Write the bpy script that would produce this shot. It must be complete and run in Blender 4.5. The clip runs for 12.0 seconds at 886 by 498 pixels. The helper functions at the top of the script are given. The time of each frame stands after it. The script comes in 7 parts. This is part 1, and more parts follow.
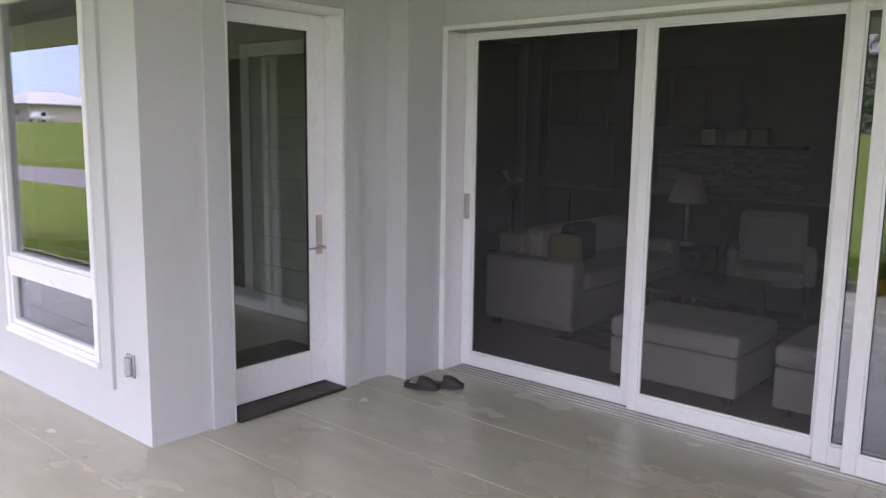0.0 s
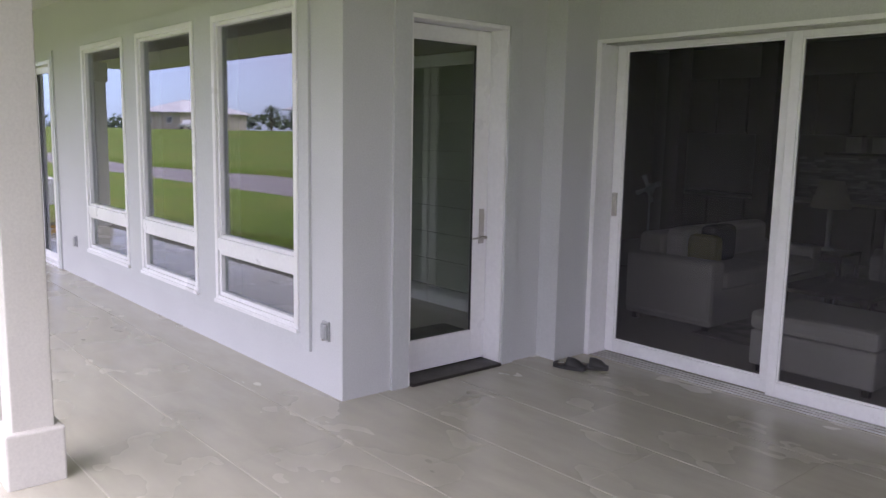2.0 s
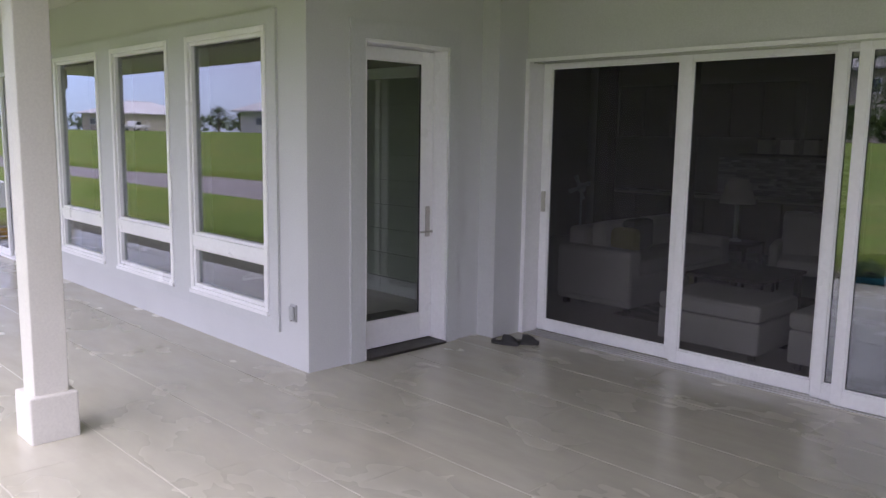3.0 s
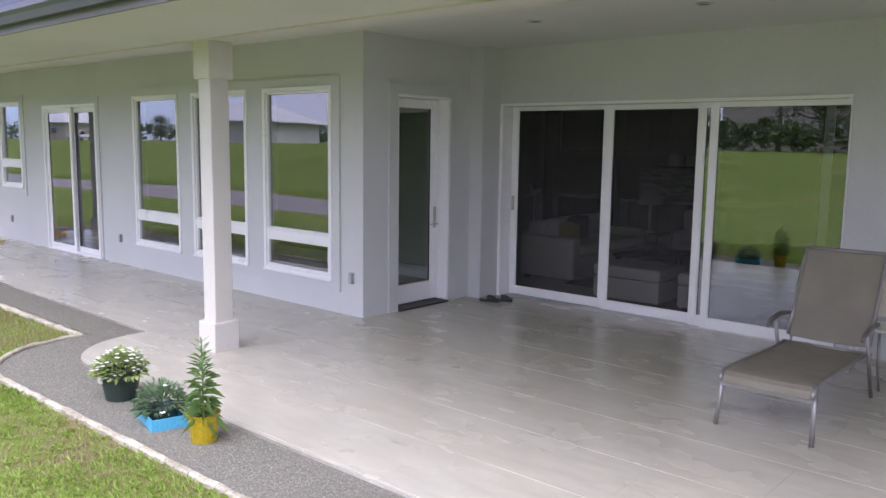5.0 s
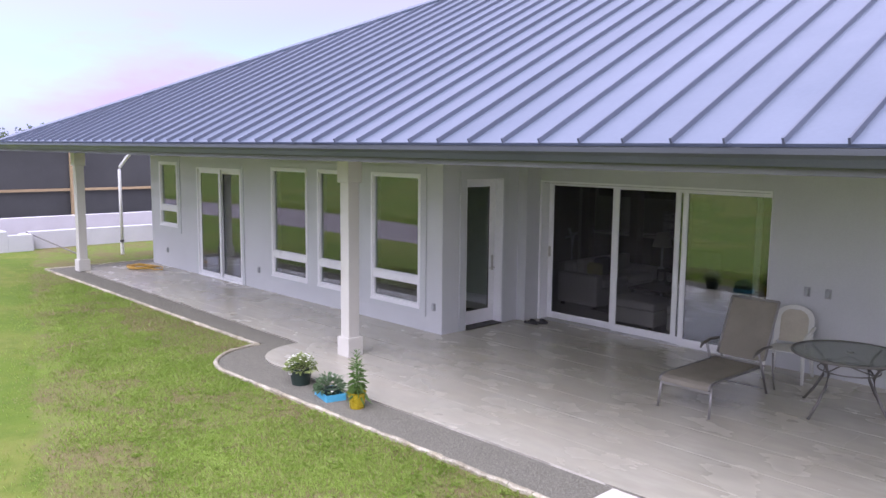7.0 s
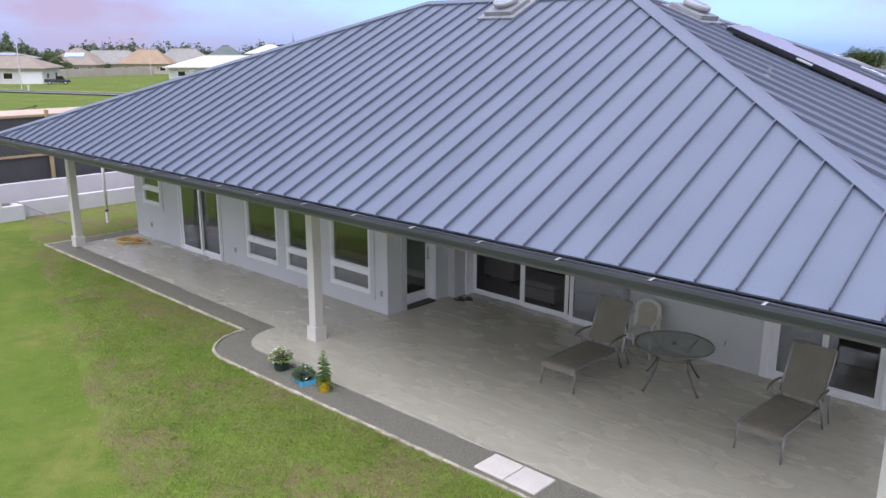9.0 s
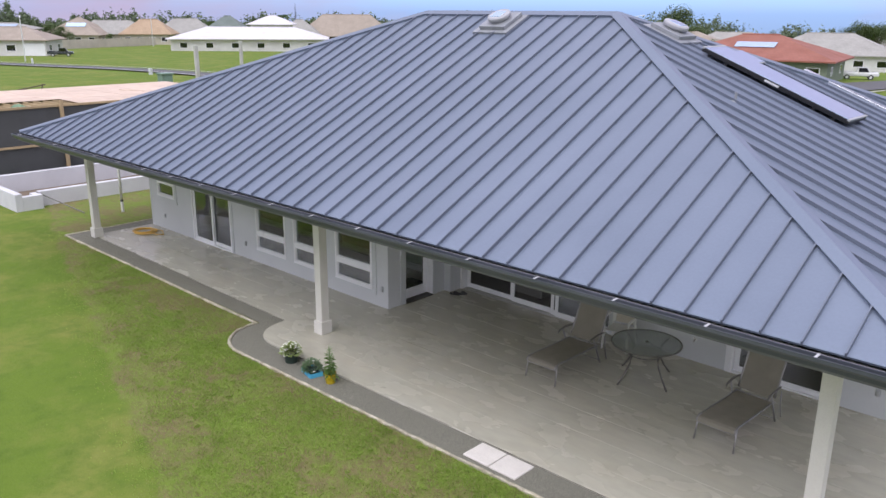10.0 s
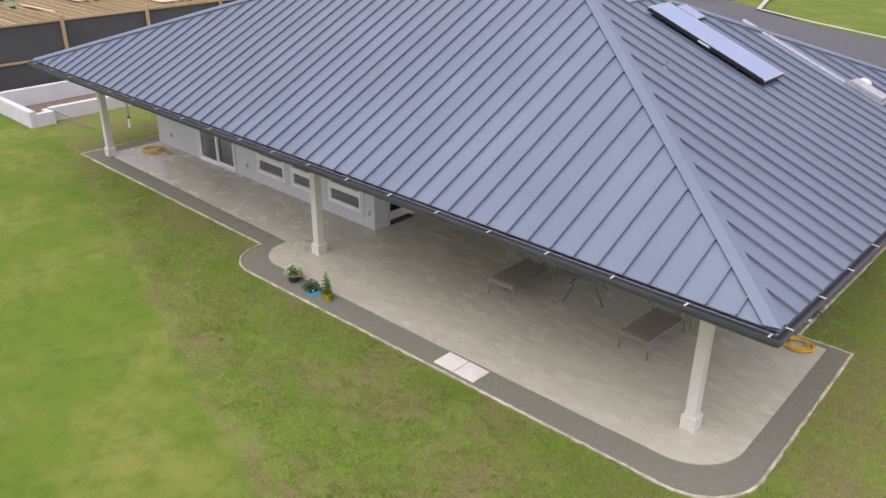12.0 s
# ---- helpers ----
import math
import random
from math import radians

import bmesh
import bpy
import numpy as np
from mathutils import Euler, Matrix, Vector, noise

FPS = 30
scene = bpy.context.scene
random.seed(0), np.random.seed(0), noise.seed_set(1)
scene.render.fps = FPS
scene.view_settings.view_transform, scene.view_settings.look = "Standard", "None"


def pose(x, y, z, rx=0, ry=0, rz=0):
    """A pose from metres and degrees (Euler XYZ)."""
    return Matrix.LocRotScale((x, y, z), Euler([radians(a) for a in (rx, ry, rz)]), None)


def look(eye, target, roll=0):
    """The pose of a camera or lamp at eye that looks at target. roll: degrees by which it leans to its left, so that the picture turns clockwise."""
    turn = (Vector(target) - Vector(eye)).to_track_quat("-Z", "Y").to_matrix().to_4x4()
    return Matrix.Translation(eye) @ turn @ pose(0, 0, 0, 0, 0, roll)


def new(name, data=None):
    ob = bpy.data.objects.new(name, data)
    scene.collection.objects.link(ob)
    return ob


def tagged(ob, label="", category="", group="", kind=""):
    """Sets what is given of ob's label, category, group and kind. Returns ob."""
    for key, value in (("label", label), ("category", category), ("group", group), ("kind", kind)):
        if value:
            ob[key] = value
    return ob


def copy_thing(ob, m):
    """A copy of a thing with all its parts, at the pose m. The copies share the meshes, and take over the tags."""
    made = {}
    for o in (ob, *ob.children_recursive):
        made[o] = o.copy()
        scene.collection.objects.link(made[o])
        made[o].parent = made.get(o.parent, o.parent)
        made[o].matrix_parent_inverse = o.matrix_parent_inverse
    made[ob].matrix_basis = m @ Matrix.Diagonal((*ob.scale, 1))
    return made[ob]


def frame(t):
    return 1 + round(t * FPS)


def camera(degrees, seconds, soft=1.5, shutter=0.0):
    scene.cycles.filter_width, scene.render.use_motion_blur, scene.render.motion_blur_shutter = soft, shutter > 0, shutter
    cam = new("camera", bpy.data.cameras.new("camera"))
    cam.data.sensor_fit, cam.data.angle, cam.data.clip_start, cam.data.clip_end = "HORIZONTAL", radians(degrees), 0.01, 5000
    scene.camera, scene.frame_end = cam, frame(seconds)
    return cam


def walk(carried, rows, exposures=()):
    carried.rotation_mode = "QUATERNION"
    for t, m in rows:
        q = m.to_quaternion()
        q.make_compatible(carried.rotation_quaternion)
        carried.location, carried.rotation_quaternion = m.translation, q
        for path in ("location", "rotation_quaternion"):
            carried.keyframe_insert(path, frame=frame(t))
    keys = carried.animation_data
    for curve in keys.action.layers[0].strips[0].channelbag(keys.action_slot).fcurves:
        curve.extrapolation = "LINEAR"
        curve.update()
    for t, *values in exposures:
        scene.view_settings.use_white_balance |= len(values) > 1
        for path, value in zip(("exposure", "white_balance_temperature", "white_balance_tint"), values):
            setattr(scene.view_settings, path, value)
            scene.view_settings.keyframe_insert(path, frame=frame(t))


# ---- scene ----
# camera and its path; the house corner between window wall and door wall is the origin, x east, y into the house
cam = camera(58.0, 12.0)
ROWS = [
    (0.0, 3.998, -2.194, 1.805, 40.62, -8.70, -0.78),
    (0.5, 4.024, -2.298, 1.766, 43.79, -8.24, -0.76),
    (1.0, 3.992, -2.526, 1.764, 46.62, -8.22, -0.65),
    (1.5, 4.071, -2.666, 1.765, 48.70, -8.08, -0.95),
    (2.0, 4.270, -2.821, 1.762, 49.47, -8.21, -1.07),
    (2.5, 4.590, -3.047, 1.765, 49.95, -8.03, -1.07),
    (3.0, 4.946, -3.403, 1.824, 45.90, -8.15, -0.86),
    (3.2, 5.086, -3.634, 1.849, 42.85, -8.16, -0.62),
    (4.8, 6.413, -5.827, 1.978, 39.77, -7.66, -0.84),
    (5.0, 6.599, -6.099, 1.996, 41.60, -7.56, -0.76),
    (5.5, 7.145, -6.799, 2.009, 46.72, -7.47, -0.93),
    (6.0, 7.758, -7.459, 2.083, 47.22, -6.96, -0.93),
    (6.5, 8.549, -8.236, 2.547, 44.26, -7.23, -0.51),
    (7.0, 9.309, -8.941, 3.061, 46.19, -7.20, -0.58),
    (7.5, 9.997, -9.631, 3.589, 45.00, -7.53, -0.70),
    (7.7, 10.223, -9.854, 3.861, 43.66, -8.37, -0.59),
    (9.3, 12.030, -11.091, 5.843, 43.24, -15.18, -0.06),
    (9.5, 12.206, -11.252, 6.046, 43.27, -15.63, -0.11),
    (10.0, 12.596, -11.612, 6.496, 43.30, -16.47, -0.37),
    (10.5, 12.988, -12.044, 6.946, 43.31, -17.48, -0.62),
    (11.0, 13.466, -12.489, 7.626, 43.13, -20.20, -0.52),
    (11.5, 13.884, -12.766, 8.148, 42.95, -22.93, -0.50),
    (12.0, 14.342, -13.014, 8.678, 42.68, -25.51, -0.50),
]
EXPOSURES = [(0.0, 1.74, 6250, 28), (2.5, 1.22, 6150, 28), (3.2, 1.16, 6100, 28), (5.0, 1.06, 5950, 27), (6.0, 0.96, 5950, 28), (7.5, 0.65, 5950, 29), (9.5, 0.23, 6150, 17), (12.0, 0.22, 6700, 17)]
walk(cam, [(t, pose(x, y, z, 90 + pitch, roll, yaw)) for t, x, y, z, yaw, pitch, roll in ROWS], EXPOSURES)

# ---- sky and sun: bright, broken cloud ----
SUN_ELEV, SUN_AZ = radians(55), radians(158)
world = bpy.data.worlds.new("sky")
scene.world = world
world.use_nodes = True
wn, wl = world.node_tree.nodes, world.node_tree.links
wn.clear()
sky = wn.new("ShaderNodeTexSky")
sky.sky_type, sky.sun_disc = "NISHITA", False
sky.sun_elevation, sky.sun_rotation = SUN_ELEV, SUN_AZ
sky.dust_density = 1.0
coord = wn.new("ShaderNodeTexCoord")
stretch = wn.new("ShaderNodeMapping")
stretch.inputs["Scale"].default_value = (1.0, 1.0, 3.2)
cloud = wn.new("ShaderNodeTexNoise")
cloud.inputs["Scale"].default_value, cloud.inputs["Detail"].default_value, cloud.inputs["Roughness"].default_value = 1.7, 7, 0.55
ramp = wn.new("ShaderNodeValToRGB")
ramp.color_ramp.elements[0].position, ramp.color_ramp.elements[1].position = 0.38, 0.64
blue = wn.new("ShaderNodeVectorMath")
blue.operation = "MULTIPLY"
mixc = wn.new("ShaderNodeMix")
mixc.data_type = "RGBA"
# cloud is brighter overhead than along the horizon
rise_ = wn.new("ShaderNodeSeparateXYZ")
lift_ = wn.new("ShaderNodeMapRange")
lift_.inputs["From Min"].default_value, lift_.inputs["From Max"].default_value = 0.15, 0.78
tone = wn.new("ShaderNodeMix")
tone.data_type = "RGBA"
tone.inputs[6].default_value, tone.inputs[7].default_value = (0.68, 0.70, 0.77, 1), (0.97, 1.0, 1.08, 1)
wl.new(coord.outputs["Generated"], rise_.inputs[0])
wl.new(rise_.outputs[2], lift_.inputs[0])
wl.new(lift_.outputs[0], tone.inputs[0])
# cloud on the sun's side shines brighter than cloud opposite
sunward = wn.new("ShaderNodeVectorMath")
sunward.operation = "DOT_PRODUCT"
sunward.inputs[1].default_value = (math.cos(SUN_ELEV) * math.sin(SUN_AZ), math.cos(SUN_ELEV) * math.cos(SUN_AZ), math.sin(SUN_ELEV))
glow = wn.new("ShaderNodeMapRange")
glow.inputs["From Min"].default_value, glow.inputs["From Max"].default_value = -0.35, 0.75
shine = wn.new("ShaderNodeMix")
shine.data_type = "RGBA"
shine.inputs[6].default_value, shine.inputs[7].default_value = (0.71, 0.595, 0.72, 1), (1.55, 1.55, 1.55, 1)
lit = wn.new("ShaderNodeVectorMath")
lit.operation = "MULTIPLY"
wl.new(coord.outputs["Generated"], sunward.inputs[0])
wl.new(sunward.outputs["Value"], glow.inputs[0])
wl.new(glow.outputs[0], shine.inputs[0])
wl.new(mixc.outputs[2], lit.inputs[0])
wl.new(shine.outputs[2], lit.inputs[1])
wl.new(tone.outputs[2], mixc.inputs[7])
bg = wn.new("ShaderNodeBackground")
bg.inputs["Strength"].default_value = 1.0
wo = wn.new("ShaderNodeOutputWorld")
wl.new(coord.outputs["Generated"], stretch.inputs[0])
wl.new(stretch.outputs[0], cloud.inputs["Vector"])
wl.new(cloud.outputs[0], ramp.inputs[0])
# thin cloud closes the sky above the clearer band along the horizon
veil = wn.new("ShaderNodeMapRange")
veil.inputs["From Min"].default_value, veil.inputs["From Max"].default_value = 0.03, 0.20
veil.inputs["To Min"].default_value, veil.inputs["To Max"].default_value = 0.22, 0.85
most = wn.new("ShaderNodeMath")
most.operation = "MAXIMUM"
wl.new(ramp.outputs[0], most.inputs[0])
wl.new(rise_.outputs[2], veil.inputs[0])
wl.new(veil.outputs[0], most.inputs[1])
# before the sun the cloud is closed
thick = wn.new("ShaderNodeMath")
thick.operation = "MAXIMUM"
wl.new(most.outputs[0], thick.inputs[0])
cover = wn.new("ShaderNodeMapRange")
cover.inputs["From Min"].default_value, cover.inputs["From Max"].default_value = -0.45, 0.25
wl.new(sunward.outputs["Value"], cover.inputs[0])
wl.new(cover.outputs[0], thick.inputs[1])
wl.new(thick.outputs[0], mixc.inputs[0])
wl.new(sky.outputs[0], blue.inputs[0])
# the clear sky is held back towards the horizon
low_ = wn.new("ShaderNodeMapRange")
low_.inputs["From Max"].default_value = 0.35
wl.new(rise_.outputs[2], low_.inputs[0])
held = wn.new("ShaderNodeMix")
held.data_type = "RGBA"
held.inputs[6].default_value, held.inputs[7].default_value = (0.13, 0.27, 0.43, 1), (0.17, 0.17, 0.165, 1)
wl.new(low_.outputs[0], held.inputs[0])
wl.new(held.outputs[2], blue.inputs[1])
wl.new(blue.outputs[0], mixc.inputs[6])
wl.new(lit.outputs[0], bg.inputs[0])
wl.new(bg.outputs[0], wo.inputs[0])
sun = new("sun", bpy.data.lights.new("sun", "SUN"))
sun.data.energy, sun.data.angle, sun.data.color = 1.3, radians(40), (1.0, 0.975, 0.95)
sun.matrix_world = look((0, 0, 30), (-30 * math.cos(SUN_ELEV) * math.sin(SUN_AZ), -30 * math.cos(SUN_ELEV) * math.cos(SUN_AZ), 30 - 30 * math.sin(SUN_ELEV)))


# ---- materials ----
def nodes_of(name):
    m = bpy.data.materials.new(name)
    m.use_nodes = True
    n, l = m.node_tree.nodes, m.node_tree.links
    n.clear()
    return m, n, l, n.new("ShaderNodeOutputMaterial")


def mixer(n, l, fac, a, b):
    x = n.new("ShaderNodeMix")
    x.data_type = "RGBA"
    for socket, value in ((x.inputs[0], fac), (x.inputs[6], a), (x.inputs[7], b)):
        if isinstance(value, (tuple, list)):
            socket.default_value = (*value[:3], 1)
        elif isinstance(value, (int, float)):
            socket.default_value = value
        else:
            l.new(value, socket)
    return x.outputs[2]


def noise_of(n, l, vec, scale, detail=4, rough=0.55, lo=0.3, hi=0.7):
    t = n.new("ShaderNodeTexNoise")
    t.inputs["Scale"].default_value, t.inputs["Detail"].default_value, t.inputs["Roughness"].default_value = scale, detail, rough
    l.new(vec, t.inputs["Vector"])
    r = n.new("ShaderNodeMapRange")
    r.inputs["From Min"].default_value, r.inputs["From Max"].default_value = lo, hi
    l.new(t.outputs[0], r.inputs[0])
    return r.outputs[0]


def mat(name, base, other=None, rough=0.6, metal=0.0, scale=3.0, fine=60.0, grain=0.12, bump=0.15, bscale=150.0, spec=0.5, rand=0.0, island=0.0, rvar=0.1, stretch=(1, 1, 1), coat=0.0):
    """base and other blend in large patches; grain is a finer speckle; bump a fine relief; rand varies pieces."""
    m, n, l, out = nodes_of(name)
    b = n.new("ShaderNodeBsdfPrincipled")
    tc = n.new("ShaderNodeTexCoord")
    mp = n.new("ShaderNodeMapping")
    mp.inputs["Scale"].default_value = stretch
    l.new(tc.outputs["Object"], mp.inputs[0])
    v = mp.outputs[0]
    other = other or tuple(c * 0.82 for c in base)
    patch = noise_of(n, l, v, scale)
    col = mixer(n, l, patch, base, other)
    speck = noise_of(n, l, v, fine, 3)
    dark = n.new("ShaderNodeMix")
    dark.data_type, dark.blend_type = "RGBA", "MULTIPLY"
    sc = n.new("ShaderNodeMapRange")
    sc.inputs["To Min"].default_value, sc.inputs["To Max"].default_value = 1 - grain, 1 + grain
    l.new(speck, sc.inputs[0])
    dark.inputs[0].default_value = 1
    l.new(col, dark.inputs[6])
    l.new(sc.outputs[0], dark.inputs[7])
    col = dark.outputs[2]
    if rand or island:
        src = n.new("ShaderNodeObjectInfo").outputs["Random"] if rand else n.new("ShaderNodeNewGeometry").outputs["Random Per Island"]
        amt = rand or island
        rr = n.new("ShaderNodeMapRange")
        rr.inputs["To Min"].default_value, rr.inputs["To Max"].default_value = 1 - amt, 1 + amt
        l.new(src, rr.inputs[0])
        k = n.new("ShaderNodeMix")
        k.data_type, k.blend_type = "RGBA", "MULTIPLY"
        k.inputs[0].default_value = 1
        l.new(col, k.inputs[6])
        l.new(rr.outputs[0], k.inputs[7])
        col = k.outputs[2]
    l.new(col, b.inputs["Base Color"])
    rg = n.new("ShaderNodeMapRange")
    rg.inputs["To Min"].default_value, rg.inputs["To Max"].default_value = max(0.02, rough - rvar), min(1, rough + rvar)
    l.new(patch, rg.inputs[0])
    l.new(rg.outputs[0], b.inputs["Roughness"])
    b.inputs["Metallic"].default_value = metal
    b.inputs["Specular IOR Level"].default_value = spec
    b.inputs["Coat Weight"].default_value = coat
    if bump:
        bt = n.new("ShaderNodeTexNoise")
        bt.inputs["Scale"].default_value, bt.inputs["Detail"].default_value = bscale, 4
        l.new(v, bt.inputs["Vector"])
        bn = n.new("ShaderNodeBump")
        bn.inputs["Strength"].default_value, bn.inputs["Distance"].default_value = bump, 0.01
        l.new(bt.outputs[0], bn.inputs["Height"])
        l.new(bn.outputs[0], b.inputs["Normal"])
    l.new(b.outputs[0], out.inputs[0])
    return m


def glass_mat(name, tint, bare):
    """Clear sheet: each face reflects the share bare head-on, rising to all at a glancing view."""
    m, n, l, out = nodes_of(name)
    lw, tr, gl, mx = n.new("ShaderNodeLayerWeight"), n.new("ShaderNodeBsdfTransparent"), n.new("ShaderNodeBsdfGlossy"), n.new("ShaderNodeMixShader")
    lw.inputs["Blend"].default_value = 0.5
    pw = n.new("ShaderNodeMath")
    pw.operation = "POWER"
    pw.inputs[1].default_value = 5
    l.new(lw.outputs["Facing"], pw.inputs[0])
    rg = n.new("ShaderNodeMapRange")
    rg.inputs["To Min"].default_value, rg.inputs["To Max"].default_value = bare, 1.0
    l.new(pw.outputs[0], rg.inputs[0])
    tr.inputs["Color"].default_value = (*tint, 1)
    gl.inputs["Roughness"].default_value = 0.003
    gl.inputs["Color"].default_value = (0.95, 0.97, 1.0, 1)
    l.new(rg.outputs[0], mx.inputs[0])
    l.new(tr.outputs[0], mx.inputs[1])
    l.new(gl.outputs[0], mx.inputs[2])
    l.new(mx.outputs[0], out.inputs[0])
    return m


def mesh_mat(name, col, through_share):
    m, n, l, out = nodes_of(name)
    tr, df, mx = n.new("ShaderNodeBsdfTransparent"), n.new("ShaderNodeBsdfDiffuse"), n.new("ShaderNodeMixShader")
    df.inputs["Color"].default_value = (*col, 1)
    mx.inputs[0].default_value = 1 - through_share
    l.new(tr.outputs[0], mx.inputs[1])
    l.new(df.outputs[0], mx.inputs[2])
    l.new(mx.outputs[0], out.inputs[0])
    return m


def leaf_mat(name, a, b, rough=0.55):
    m, n, l, out = nodes_of(name)
    p, tl, mx = n.new("ShaderNodeBsdfPrincipled"), n.new("ShaderNodeBsdfTranslucent"), n.new("ShaderNodeMixShader")
    g = n.new("ShaderNodeNewGeometry")
    tc = n.new("ShaderNodeTexCoord")
    big = noise_of(n, l, tc.outputs["Object"], 0.9)
    c = mixer(n, l, g.outputs["Random Per Island"], a, b)
    c = mixer(n, l, big, c, tuple(0.75 * x for x in a))
    l.new(c, p.inputs["Base Color"])
    l.new(c, tl.inputs["Color"])
    p.inputs["Roughness"].default_value = rough
    mx.inputs[0].default_value = 0.3
    l.new(p.outputs[0], mx.inputs[1])
    l.new(tl.outputs[0], mx.inputs[2])
    l.new(mx.outputs[0], out.inputs[0])
    return m


def patio_mat():
    """Sealed stamped concrete: tan, olive and grey blotches, soft slate streaks, worn gloss."""
    m, n, l, out = nodes_of("stamped_concrete")
    b = n.new("ShaderNodeBsdfPrincipled")
    tc = n.new("ShaderNodeTexCoord")
    mp = n.new("ShaderNodeMapping")
    mp.inputs["Scale"].default_value = (0.8, 1.3, 1)
    mp.inputs["Rotation"].default_value = (0, 0, 0.35)
    l.new(tc.outputs["Object"], mp.inputs[0])
    v = mp.outputs[0]

    def share(x, k):
        f = n.new("ShaderNodeMath")
        f.operation = "MULTIPLY"
        f.inputs[1].default_value = k
        l.new(x, f.inputs[0])
        return f.outputs[0]
    c = mixer(n, l, noise_of(n, l, v, 0.5, 3, 0.5, 0.25, 0.75), (0.53, 0.505, 0.415), (0.455, 0.45, 0.38))
    c = mixer(n, l, share(noise_of(n, l, v, 1.0, 3, 0.5, 0.28, 0.70), 0.5), c, (0.505, 0.44, 0.325))
    c = mixer(n, l, share(noise_of(n, l, v, 1.7, 3, 0.5, 0.25, 0.75), 0.5), c, (0.37, 0.37, 0.30))
    c = mixer(n, l, share(noise_of(n, l, v, 2.9, 3, 0.5, 0.25, 0.80), 0.30), c, (0.58, 0.55, 0.47))
    c = mixer(n, l, share(noise_of(n, l, v, 22, 2, 0.5, 0.25, 0.75), 0.12), c, (0.37, 0.355, 0.30))
    # stamped slate relief: soft streaks lying along the slabs
    grain_mp = n.new("ShaderNodeMapping")
    grain_mp.inputs["Scale"].default_value = (2.2, 8.0, 1)
    grain_mp.inputs["Rotation"].default_value = (0, 0, -0.22)
    l.new(tc.outputs["Object"], grain_mp.inputs[0])
    streak = noise_of(n, l, grain_mp.outputs[0], 1.0, 3, 0.5, 0.30, 0.80)
    c = mixer(n, l, share(streak, 0.40), c, (0.30, 0.285, 0.23))
    l.new(c, b.inputs["Base Color"])
    gloss = noise_of(n, l, v, 1.6, 3, 0.5, 0.2, 0.8)
    rg = n.new("ShaderNodeMapRange")
    rg.inputs["To Min"].default_value, rg.inputs["To Max"].default_value = 0.17, 0.34
    l.new(gloss, rg.inputs[0])
    l.new(rg.outputs[0], b.inputs["Roughness"])
    b.inputs["Specular IOR Level"].default_value = 0.6
    wave = noise_of(n, l, v, 2.2, 4, 0.5, 0.2, 0.8)
    bn = n.new("ShaderNodeBump")
    bn.inputs["Strength"].default_value, bn.inputs["Distance"].default_value = 0.10, 0.02
    ht = n.new("ShaderNodeMath")
    ht.operation = "SUBTRACT"
    l.new(wave, ht.inputs[0])
    l.new(share(streak, 0.25), ht.inputs[1])
    l.new(ht.outputs[0], bn.inputs["Height"])
    l.new(bn.outputs[0], b.inputs["Normal"])
    l.new(b.outputs[0], out.inputs[0])
    return m


